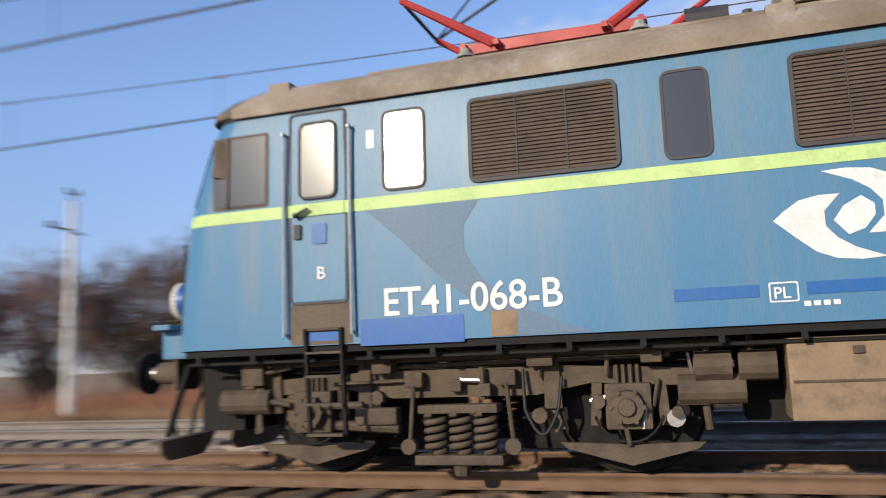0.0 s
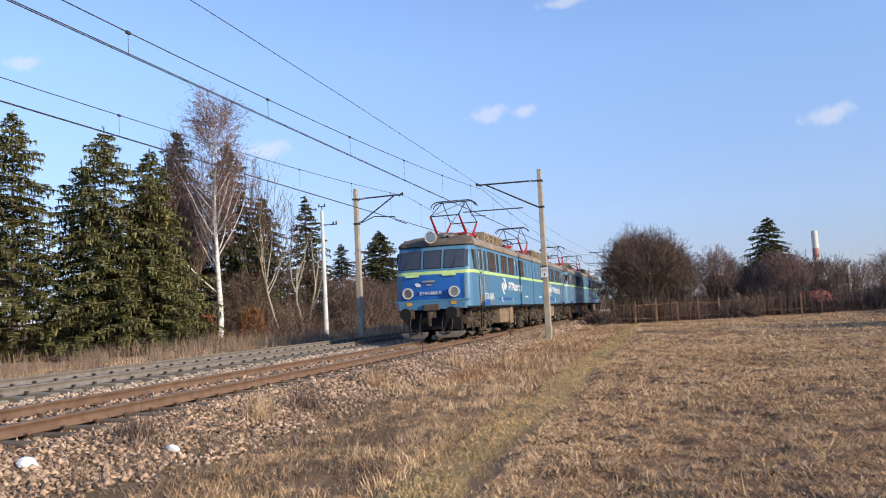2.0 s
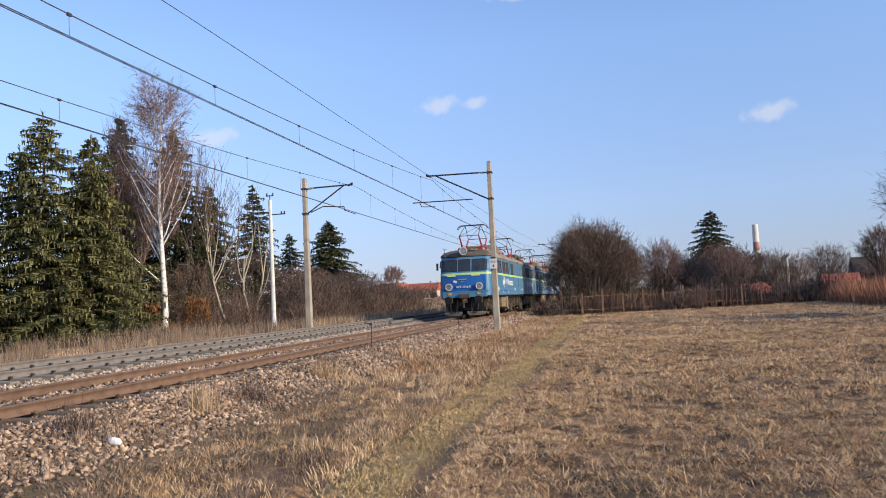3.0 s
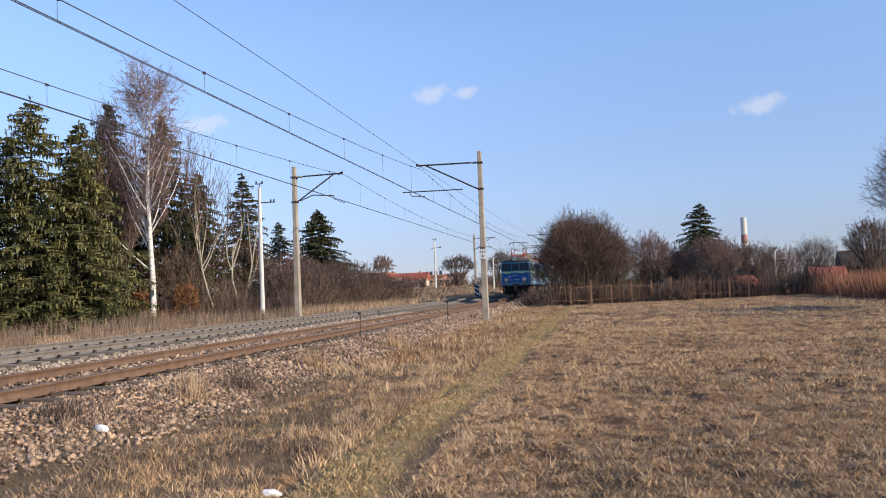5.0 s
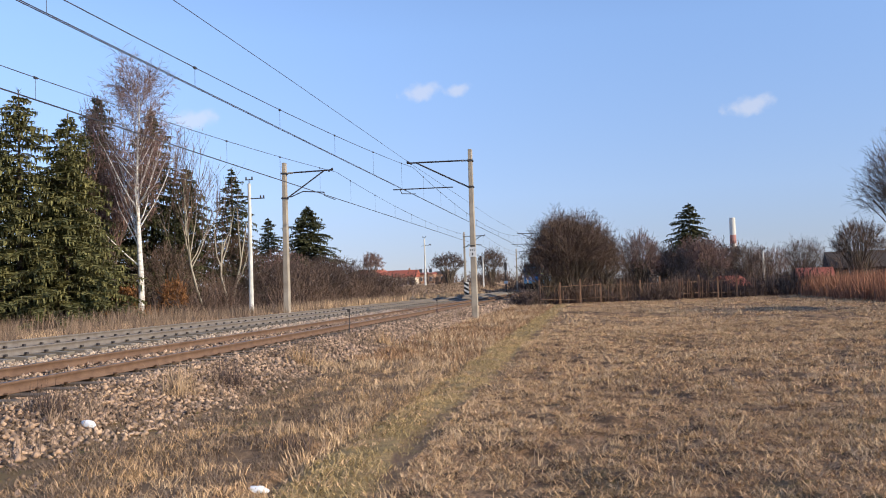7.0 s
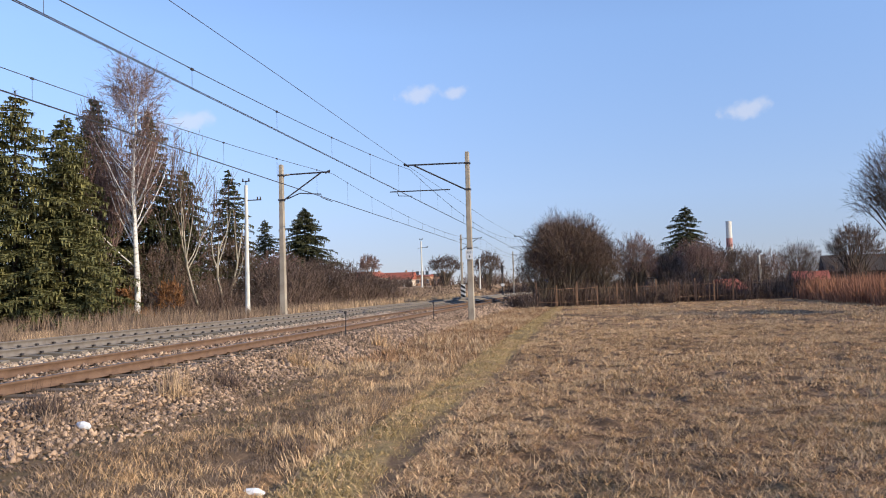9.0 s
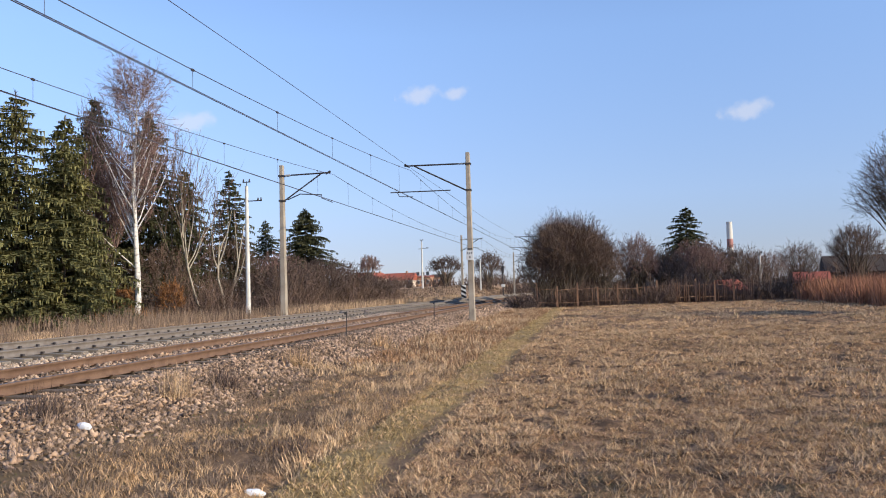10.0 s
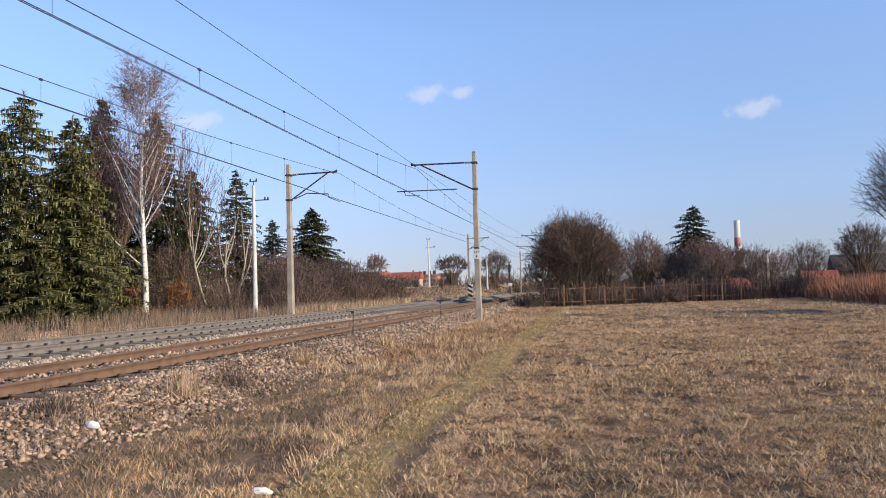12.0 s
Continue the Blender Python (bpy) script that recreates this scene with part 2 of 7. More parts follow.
def soup(name, verts, faces, mat, parent=None, label=""):
    """A mesh from arrays, for what is made by the thousand."""
    me = bpy.data.meshes.new(name)
    verts, faces = np.asarray(verts, np.float32).reshape(-1, 3), np.asarray(faces, np.int32)
    k = faces.shape[1]
    me.vertices.add(len(verts))
    me.vertices.foreach_set("co", verts.ravel())
    me.loops.add(faces.size)
    me.loops.foreach_set("vertex_index", faces.ravel())
    me.polygons.add(len(faces))
    me.polygons.foreach_set("loop_start", np.arange(0, faces.size, k, dtype=np.int32))
    me.update(calc_edges=True)
    me.materials.append(mat)
    ob = new(name, me)
    ob.parent = parent
    return tagged(ob, label)


def empty(name, m, label, category, group="", kind=""):
    ob = new(name)
    ob.matrix_basis = m
    return tagged(ob, label, category, group, kind)


B = bmesh.new


# ---- the lie of the land ----
def smooth(a, b, v):
    t = np.clip((v - a) / (b - a), 0, 1)
    return t * t * (3 - 2 * t)


def track_x(y):
    """The line's axis: straight past the camera, then a slow bend to the right."""
    y = np.asarray(y, float)
    return 0.00030 * np.clip(y - 72, 0, None) ** 2


def value_noise(x, y, cell, seed=0):
    """Smooth noise from 0 to 1 with lumps of about one cell."""
    px, py = np.asarray(x, float) / cell + 31.7 * seed, np.asarray(y, float) / cell - 17.3 * seed
    ix, iy = np.floor(px), np.floor(py)
    fx, fy = px - ix, py - iy
    fx, fy = fx * fx * (3 - 2 * fx), fy * fy * (3 - 2 * fy)

    def at(a, b):
        q = np.sin(a * 127.1 + b * 311.7 + seed * 74.7) * 43758.5453
        return q - np.floor(q)
    return (at(ix, iy) * (1 - fx) + at(ix + 1, iy) * fx) * (1 - fy) + (at(ix, iy + 1) * (1 - fx) + at(ix + 1, iy + 1) * fx) * fy


def ground_z(x, y):
    x, y = np.asarray(x, float), np.asarray(y, float)
    u = x - track_x(y)
    z = np.interp(u, [-90, -30, -21, -13, -8.2, -6.6, -5.9, -2.4, -1.7, 1.55, 2.9, 3.4, 6, 20, 60], [-0.5, -0.75, -0.65, -0.32, -0.12, -0.10, -0.06, -0.10, -0.17, -0.18, -0.46, -0.50, -0.50, -0.45, -0.2])
    left = smooth(9, 16, -u)
    z = z + left * np.interp(y, [50, 75, 117, 285], [0, 0.45, 1.7, 3.4])
    right = smooth(4, 12, u)
    z = z + right * 0.006 * np.clip(y - 60, 0, 260)
    away = smooth(3, 6, np.abs(u + 2))
    z = z + away * (0.05 * np.sin(x * 0.9 + 1.3) * np.sin(y * 0.7) + 0.03 * np.sin(x * 2.3) * np.sin(y * 1.9 + 0.4))
    # clods of the field, the worn path and the low edge beside it
    clods = smooth(6.6, 7.2, u) * (1 - smooth(30, 60, y)) + 0.6 * smooth(3.2, 3.8, u) * (1 - smooth(5.4, 5.8, u))
    z = z + clods * (0.07 * (value_noise(x, y, 0.45, 1) - 0.5) + 0.06 * (value_noise(x, y, 0.17, 2) - 0.5))
    z = z - 0.09 * np.exp(-((u - 5.78 - 0.12 * np.sin(y * 0.6)) / 0.13) ** 2) * (1 - smooth(14, 24, y))
    z = z - 0.05 * np.exp(-((u - 6.62 - 0.12 * np.sin(y * 0.5)) / 0.12) ** 2) * value_noise(x, y, 0.9, 3)
    return z


def gz(x, y):
    return float(ground_z(x, y))


# ---- ground ----
def ground_material():
    m = bpy.data.materials.new("dry_winter_meadow_soil")
    m.use_nodes = True
    n, l = m.node_tree.nodes, m.node_tree.links
    b = n["Principled BSDF"]
    b.inputs["Roughness"].default_value, b.inputs["Specular IOR Level"].default_value = 0.95, 0.15
    co = n.new("ShaderNodeTexCoord")

    def noise_of(scale, detail=6, rough=0.6):
        t = n.new("ShaderNodeTexNoise")
        t.inputs["Scale"].default_value, t.inputs["Detail"].default_value, t.inputs["Roughness"].default_value = scale, detail, rough
        l.new(co.outputs["Object"], t.inputs["Vector"])
        return t.outputs[0]

    def ranged(v, a, b_, c=0.0, d=1.0):
        r = n.new("ShaderNodeMapRange")
        r.interpolation_type = "SMOOTHSTEP"
        for i, q in enumerate((a, b_, c, d)):
            r.inputs[i + 1].default_value = q
        l.new(v, r.inputs[0])
        return r.outputs[0]

    def mixed(fac, a, c):
        x = n.new("ShaderNodeMixRGB")
        l.new(fac, x.inputs[0])
        for i, q in ((1, a), (2, c)):
            if isinstance(q, tuple):
                x.inputs[i].default_value = (*q, 1)
            else:
                l.new(q, x.inputs[i])
        return x.outputs[0]

    def times(a, c):
        x = n.new("ShaderNodeMath")
        x.operation = "MULTIPLY"
        l.new(a, x.inputs[0])
        l.new(c, x.inputs[1])
        return x.outputs[0]

    sep = n.new("ShaderNodeSeparateXYZ")
    l.new(co.outputs["Object"], sep.inputs[0])
    straw = mixed(ranged(noise_of(0.35), 0.35, 0.65), (0.46, 0.28, 0.15), (0.31, 0.185, 0.10))
    straw = mixed(ranged(noise_of(3.4), 0.45, 0.57), straw, (0.105, 0.064, 0.038))
    straw = mixed(ranged(noise_of(0.9, 4), 0.56, 0.68, 0, 0.6), straw, (0.135, 0.115, 0.05))
    straw = mixed(ranged(noise_of(26, 5, 0.75), 0.46, 0.58, 0, 0.9), straw, (0.12, 0.075, 0.044))
    # the trodden path along the line
    wob = n.new("ShaderNodeMath")
    wob.operation = "MULTIPLY_ADD"
    l.new(noise_of(0.5), wob.inputs[0])
    wob.inputs[1].default_value = 1.0
    l.new(sep.outputs[0], wob.inputs[2])
    path = times(ranged(wob.outputs[0], 6.0, 6.4), ranged(wob.outputs[0], 7.0, 7.4, 1.0, 0.0))
    straw = mixed(times(path, ranged(noise_of(6), 0.3, 0.7, 0.4, 0.9)), straw, (0.34, 0.245, 0.105))
    rutted = times(ranged(wob.outputs[0], 6.98, 7.08), ranged(wob.outputs[0], 7.2, 7.4, 1.0, 0.0))
    straw = mixed(times(rutted, ranged(noise_of(2.2), 0.35, 0.6)), straw, (0.17, 0.108, 0.066))
    # bare strip and weeds beside the ballast
    verge = times(ranged(sep.outputs[0], 2.2, 3.0), ranged(sep.outputs[0], 4.6, 6.0, 1.0, 0.0))
    straw = mixed(times(verge, ranged(noise_of(1.3), 0.3, 0.6, 0.2, 0.9)), straw, (0.19, 0.122, 0.07))
    mossy = times(ranged(sep.outputs[0], 1.9, 2.5), ranged(sep.outputs[0], 3.9, 5.0, 1.0, 0.0))
    mossy = times(mossy, ranged(sep.outputs[1], 13.0, 16.0, 1.0, 0.0))
    straw = mixed(times(mossy, ranged(noise_of(0.8, 4), 0.42, 0.60, 0, 0.8)), straw, (0.17, 0.12, 0.06))
    # greyer meadow beyond the line
    meadow = ranged(sep.outputs[0], -9.5, -7.0, 1.0, 0.0)
    straw = mixed(meadow, straw, mixed(ranged(noise_of(0.6), 0.35, 0.65), (0.38, 0.255, 0.15), (0.25, 0.165, 0.10)))
    # ballast bed
    bed = times(ranged(sep.outputs[0], -7.2, -6.4), ranged(wob.outputs[0], 2.9, 3.5, 1.0, 0.0))
    near = ranged(sep.outputs[1], 92, 110, 1.0, 0.0)
    grit = mixed(ranged(noise_of(30, 4), 0.4, 0.6), (0.27, 0.175, 0.11), (0.13, 0.085, 0.055))
    col = mixed(times(bed, near), straw, grit)
    l.new(col, b.inputs["Base Color"])
    bp = n.new("ShaderNodeBump")
    bp.inputs["Strength"].default_value, bp.inputs["Distance"].default_value = 0.6, 0.05
    l.new(noise_of(14, 6, 0.7), bp.inputs["Height"])
    l.new(bp.outputs[0], b.inputs["Normal"])
    return m


def ground():
    """One sheet, fine near the camera and coarse towards the horizon."""
    xs = np.unique(np.concatenate([np.linspace(3, 19, 200), np.linspace(-12, 30, 169), np.linspace(-90, 90, 121), np.sign(np.linspace(-1, 1, 41)) * 90 * 30 ** np.abs(np.linspace(-1, 1, 41))]))
    ys = np.unique(np.concatenate([np.linspace(3, 23, 250), np.linspace(-30, 110, 281), np.linspace(-110, 320, 87), np.sign(np.linspace(-1, 1, 41)) * 320 * 9 ** np.abs(np.linspace(-1, 1, 41))]))
    X, Y = np.meshgrid(xs, ys)
    Z = ground_z(X, Y)
    v = np.stack([X, Y, Z], -1).reshape(-1, 3)
    nx = len(xs)
    i = (np.arange(len(ys) - 1)[:, None] * nx + np.arange(nx - 1)).ravel()
    ob = soup("ground", v, np.stack([i, i + 1, i + nx + 1, i + nx], 1), ground_material())
    ob.data.polygons.foreach_set("use_smooth", [True] * len(ob.data.polygons))
    tagged(ob, "dry brown winter field sloping up to a stony track bed", "ground", kind="structure")


ground()
GAUGE = 0.75


# ---- railway tracks ----
def rail(name, off, z_top, mat, parent):
    """A rail of real section swept along the line."""
    prof = [(-0.06, -0.16), (0.06, -0.16), (0.06, -0.145), (0.012, -0.125), (0.012, -0.045), (0.036, -0.035), (0.036, -0.004), (0.03, 0), (-0.03, 0), (-0.036, -0.004), (-0.036, -0.035), (-0.012, -0.045), (-0.012, -0.125), (-0.06, -0.145)]
    ys = np.concatenate([np.arange(-120, 70, 10), np.arange(70, 330, 4)])
    cx = track_x(ys)
    k = len(prof)
    v = [(cx[j] + off + a, y, z_top + h) for j, y in enumerate(ys) for a, h in prof]
    f = [(j * k + i, j * k + (i + 1) % k, (j + 1) * k + (i + 1) % k, (j + 1) * k + i) for j in range(len(ys) - 1) for i in range(k)]
    ob = soup(name, v, f, mat, parent)
    ob.data.materials.append(M["railtop"])
    idx = [1 if i == 7 else 0 for j in range(len(ys) - 1) for i in range(k)]
    ob.data.polygons.foreach_set("material_index", idx)
    return ob


def track(off, z_near, z_far, mat, sleeper_mat, label, conc):
    t = empty("railway_track", pose(0, 0, 0), label, "railway track", kind="structure")
    rail("rail", off + GAUGE, z_near, mat, t)
    rail("rail", off - GAUGE, z_far, mat, t)
    # sleepers: singly where the camera passes near, joined further off
    bm = B()
    box(bm, -1.3, 1.3, -0.13, 0.13, -0.2, -0.0, 0.015)
    proto = part("sleeper", bm, sleeper_mat, t)
    tilt = math.degrees(math.atan2(z_near - z_far, 2 * GAUGE))
    zm = (z_near + z_far) / 2 - (0.155 if conc else 0.165)
    far_v, far_f = [], []
    base_v = np.array([v.co for v in proto.data.vertices])
    base_f = [tuple(p.vertices) for p in proto.data.polygons]
    y, made = -12.0, 0
    while y < 200:
        x = float(track_x(y)) + off
        m = pose(x, y, zm, 0, -tilt, random.uniform(-0.5, 0.5))
        if y < 75:
            if made == 0:
                proto.matrix_basis = m
            else:
                o = new("sleeper", proto.data)
                o.parent = t
                o.matrix_basis = m
            made += 1
        else:
            o0 = len(far_v) * 8
            far_v.append(np.array([(x + a, y + b, zm + c) for a in (-1.3, 1.3) for b in (-0.13, 0.13) for c in (-0.2, 0)]))
            far_f += [tuple(o0 + i for i in q) for q in ((1, 5, 7, 3), (0, 1, 3, 2), (4, 6, 7, 5), (0, 4, 5, 1), (2, 3, 7, 6))]
        y += 0.62
    tagged(soup("sleepers_far", np.concatenate(far_v), far_f, sleeper_mat, t), kind="stuff")
    # rail clips and bolts
    bm = B()
    y = -6.0
    while y < 60:
        for s, z in ((1, z_near), (-1, z_far)):
            for d in (-0.1, 0.1):
                x = off + s * GAUGE + d
                box(bm, x - 0.03, x + 0.03, y - 0.03, y + 0.03, z - 0.15, z - (0.105 if conc else 0.13))
        y += 0.62
    tagged(part("rail_clips", bm, M["iron"] if conc else M["rust"], t, "small rail fastenings"), kind="stuff")
    return t


track(0.0, 0.04, 0.06, M["rust"], M["sleeper_wood"], "rusty single line on wooden sleepers in brown ballast", False)
track(-4.0, 0.15, 0.20, M["rail_grey"], M["sleeper_conc"], "grey second line on concrete sleepers, dust covered", True)

OCT = np.array([(0, 0, 1), (1, 0, 0), (0, 1, 0), (-1, 0, 0), (0, -1, 0), (0, 0, -1)], float)
OCT_F = np.array([(0, 1, 2), (0, 2, 3), (0, 3, 4), (0, 4, 1), (5, 2, 1), (5, 3, 2), (5, 4, 3), (5, 1, 4)])
RNG = np.random.default_rng(7)


def stones(name, n, x0, x1, y0, y1, size, mat, label, bias=1.0, lift=0.3):
    """Broken stone: angular lumps strewn over a strip, thinner with distance."""
    y = y0 + (y1 - y0) * RNG.random(n) ** bias
    x = RNG.uniform(x0, x1, n)
    x = np.where(x > 1.5, x + RNG.normal(0, 0.16, n), x)
    s = size * RNG.uniform(0.55, 1.35, n) * (1 + 0.012 * np.clip(y - 8, 0, 60))
    v = OCT[None] * RNG.uniform(0.6, 1.5, (n, 6, 1)) * s[:, None, None] * RNG.uniform(0.38, 1.35, (n, 1, 3)) + RNG.normal(0, 0.22, (n, 6, 3)) * s[:, None, None]
    a = RNG.uniform(0, 6.28, n)
    c, sn = np.cos(a)[:, None], np.sin(a)[:, None]
    v = np.stack([v[..., 0] * c - v[..., 1] * sn, v[..., 0] * sn + v[..., 1] * c, v[..., 2] * 0.8], -1)
    z = ground_z(x + track_x(y), y) + s * lift
    v += np.stack([x + track_x(y), y, z], -1)[:, None]
    f = OCT_F[None] + 6 * np.arange(n)[:, None, None]
    tagged(soup(name, v, f.reshape(-1, 3), mat), label, "gravel", kind="stuff")


stones("ballast", 33000, 0.90, 3.05, -3, 48, 0.036, M["stone"], "loose rust-brown track ballast on the bank", 1.3)
stones("ballast", 15000, -0.68, 0.68, -9, 45, 0.035, M["stone"], "brown ballast between the rails", 1.3, 1.8)
stones("ballast", 1500, 2.7, 3.9, 4, 30, 0.028, M["stone"], "stray ballast stones in the soil of the verge", 1.1)
stones("ballast", 3500, 0.9, 2.9, 46, 105, 0.05, M["stone"], "brown ballast on the bank towards the bend")
stones("ballast", 16000, -2.75, -0.85, -9, 45, 0.036, M["stone_grey"], "pale ballast between the two lines", 1.3)
stones("ballast", 4000, -6.6, -5.2, -9, 45, 0.038, M["stone_grey"], "pale ballast at the far shoulder", 1.3)


# ---- grass and weeds ----
def blades(name, n, place, height, width, mat, label, lean=0.5, clump=1, spread=0.06, category="grass", tops=None):
    """Thin upright blades; place(k) gives k roots as x, y; each root carries a clump."""
    x, y = place(n)
    x, y = np.repeat(x, clump), np.repeat(y, clump)
    k = len(x)
    x, y = x + RNG.normal(0, spread, k), y + RNG.normal(0, spread, k)
    z = ground_z(x, y) - 0.02
    far = np.clip(np.hypot(x - 8.44, y) / 14, 1, 7)
    h = RNG.uniform(0.35, 1.2, k) * height
    w = width * RNG.uniform(0.6, 1.4, k) * far
    a, b = RNG.uniform(0, 6.28, k), RNG.uniform(0, 6.28, k)
    t = RNG.uniform(0, 1, k) ** (0.8 if lean > 1.3 else 1.2) * lean
    dx, dy = np.cos(a) * w, np.sin(a) * w
    tip = np.stack([x + np.cos(b) * np.sin(t) * h, y + np.sin(b) * np.sin(t) * h, z + np.cos(t) * h], -1)
    v = np.stack([np.stack([x - dx, y - dy, z], -1), np.stack([x + dx, y + dy, z], -1), tip], 1)
    f = np.arange(3 * k).reshape(-1, 3)
    tagged(soup(name, v, f, mat), label, category, kind="stuff")


def strip(x0, x1, y0, y1, bias=1.0, patch=0.0, freq=0.9, rut=True):
    def place(n):
        m = int(n * 2.6)
        y = y0 + (y1 - y0) * RNG.random(m) ** bias
        x = RNG.uniform(x0, x1, m) + track_x(y)
        keep = np.ones(m, bool)
        if patch or freq != 0.9:
            s = np.sin(x * freq * 2.1 + 0.7 * np.sin(y * freq)) * np.sin(y * freq * 1.3 + 1.1 * np.sin(x * freq * 0.8)) + RNG.normal(0, 0.35, m)
            keep = s > patch
        if rut:
            keep &= np.abs(x - 6.25 - 0.12 * np.sin(y * 0.5)) > RNG.uniform(0.15, 0.42, m)
            keep &= np.abs(x - 6.85 + 0.1 * np.sin(y * 0.9)) > RNG.uniform(0.0, 0.16, m)
        return x[keep][:n], y[keep][:n]
    return place


def mats(name, n, place, length, width, mat, label, count=20, lean=(0.5, 1.45), radius=0.05, category="grass"):
    """Matted tufts: bent blades that fan out of each root and lie over their neighbours."""
    x, y = place(n)
    k = len(x) * count
    size = np.repeat(RNG.uniform(0.6, 1.3, len(x)), count)
    comb, side = np.repeat(RNG.uniform(0, 6.28, len(x)), count), RNG.normal(0, 1.1, k)
    x, y = np.repeat(x, count) + RNG.normal(0, radius, k), np.repeat(y, count) + RNG.normal(0, radius, k)
    z = ground_z(x, y) - 0.012
    a = comb + side
    h = length * size * RNG.uniform(0.45, 1.25, k)
    w = width * RNG.uniform(0.6, 1.4, k)
    t0 = RNG.uniform(*lean, k)
    t1 = np.clip(t0 + RNG.uniform(0.1, 0.8, k), 0, 1.95)
    b = RNG.uniform(0, 6.28, k)
    dx, dy = np.cos(b) * w, np.sin(b) * w
    mx, my, mz = x + np.cos(a) * np.sin(t0) * h * 0.55, y + np.sin(a) * np.sin(t0) * h * 0.55, z + np.cos(t0) * h * 0.55
    tx, ty = mx + np.cos(a + 0.3 * side) * np.sin(t1) * h * 0.45, my + np.sin(a + 0.3 * side) * np.sin(t1) * h * 0.45
    tz = np.maximum(mz + np.cos(t1) * h * 0.45, z + 0.012)
    v = np.stack([np.stack(p, -1) for p in ((x - dx, y - dy, z), (x + dx, y + dy, z), (mx + dx * 0.9, my + dy * 0.9, mz), (mx - dx * 0.9, my - dy * 0.9, mz), (tx, ty, tz))], 1)
    f = np.array([(0, 1, 2), (0, 2, 3), (3, 2, 4)])[None] + 5 * np.arange(k)[:, None, None]
    tagged(soup(name, v, f.reshape(-1, 3), mat), label, category, kind="stuff")


def meadow_spots(x0, x1, y0, y1, flare=0.0, cover=0.5, cell=0.5, bias=1.0, seed=1, keep_off_path=True):
    """Roots in uneven patches over a strip that widens with distance."""
    def place(n):
        m = int(n * 5)
        y = y0 + (y1 - y0) * RNG.random(m) ** bias
        hi = x1 + flare * y
        x = x0 + (hi - x0) * RNG.random(m) + track_x(y)
        keep = RNG.random(m) < (hi - x0) / (x1 + flare * y1 - x0) if flare else np.ones(m, bool)
        s = 0.55 * value_noise(x, y, cell, seed) + 0.3 * value_noise(x, y, cell * 0.37, seed + 5) + 0.25 * value_noise(x, y, cell * 4.3, seed + 9) + RNG.normal(0, 0.03, m)
        keep &= s > 1.1 * (1 - cover) * 0.9
        if keep_off_path:
            u = x - track_x(y)
            keep &= np.abs(u - 6.62 - 0.12 * np.sin(y * 0.5)) > RNG.uniform(-0.08, 0.2, m)
        return x[keep][:n], y[keep][:n]
    return place


FIELD = "short dry straw-coloured matted grass"
BROWN = "brown dead grass matted into the field"
# the field, finer where it lies close by
mats("field_grass", 9500, meadow_spots(6.75, 10.0, 2.8, 12, 0.38, 0.63, 0.30, 1.0, 1), 0.085, 0.0032, M["grass_straw"], FIELD, 16, (0.5, 1.55), 0.035)
mats("field_grass", 6000, meadow_spots(6.75, 10.0, 2.8, 12, 0.38, 0.66, 0.30, 1.0, 1), 0.075, 0.0034, M["grass_brown"], BROWN, 15, (0.7, 1.55), 0.045)
mats("field_grass", 1500, meadow_spots(6.75, 10.0, 2.8, 14, 0.38, 0.40, 0.5, 1.0, 3), 0.13, 0.0030, M["grass_pale"], "bleached upright tufts in the field", 14, (0.3, 1.5), 0.03)
mats("field_grass", 14000, meadow_spots(6.75, 10.0, 12, 30, 0.38, 0.62, 0.36, 1.0, 1), 0.10, 0.0058, M["grass_straw"], FIELD, 10, (0.4, 1.5), 0.05)
mats("field_grass", 8000, meadow_spots(6.75, 10.0, 12, 30, 0.38, 0.64, 0.36, 1.0, 1), 0.09, 0.006, M["grass_brown"], BROWN, 9, (0.5, 1.5), 0.06)
mats("field_grass", 2600, meadow_spots(6.75, 10.0, 12, 34, 0.38, 0.42, 0.9, 1.0, 3), 0.14, 0.005, M["grass_pale"], "bleached upright tufts in the field", 10, (0.1, 1.2), 0.05)
mats("field_grass", 9000, meadow_spots(6.4, 10.0, 30, 66, 0.40, 0.56, 0.8, 1.0, 1), 0.11, 0.012, M["grass_straw"], FIELD, 7, (0.3, 1.4), 0.11)
mats("field_grass", 5000, meadow_spots(6.4, 10.0, 30, 66, 0.40, 0.58, 0.8, 1.0, 1), 0.10, 0.012, M["grass_brown"], BROWN, 7, (0.4, 1.4), 0.13)
mats("field_grass", 900, meadow_spots(6.4, 10.0, 30, 64, 0.38, 0.42, 2.4, 1.0, 4), 0.20, 0.010, M["grass_pale"], "bleached upright tufts in the field", 10, (0.1, 0.8), 0.12)
mats("field_moss", 700, meadow_spots(6.7, 10.0, 4, 30, 0.36, 0.30, 1.2, 1.0, 7), 0.05, 0.006, M["moss"], "green moss between the dry grass", 10, (0.5, 1.4), 0.10)
# the trodden path
mats("path_grass", 3600, meadow_spots(5.78, 6.62, 3.5, 26, 0, 0.55, 0.5, 1.3, 4), 0.065, 0.0042, M["grass_green"], "low yellow-brown grass on the trodden path", 12, (0.4, 1.45), 0.05)
mats("path_grass", 1500, meadow_spots(5.70, 6.75, 3.5, 26, 0, 0.50, 0.4, 1.3, 6), 0.08, 0.0040, M["grass_straw"], "dry straw on the trodden path", 12, (0.4, 1.45), 0.06)
mats("path_grass", 1600, meadow_spots(5.6, 6.7, 24, 60, 0, 0.6, 0.9, 1.0, 4), 0.08, 0.011, M["grass_green"], "low yellow-brown grass on the trodden path", 9, (0.4, 1.4), 0.11)
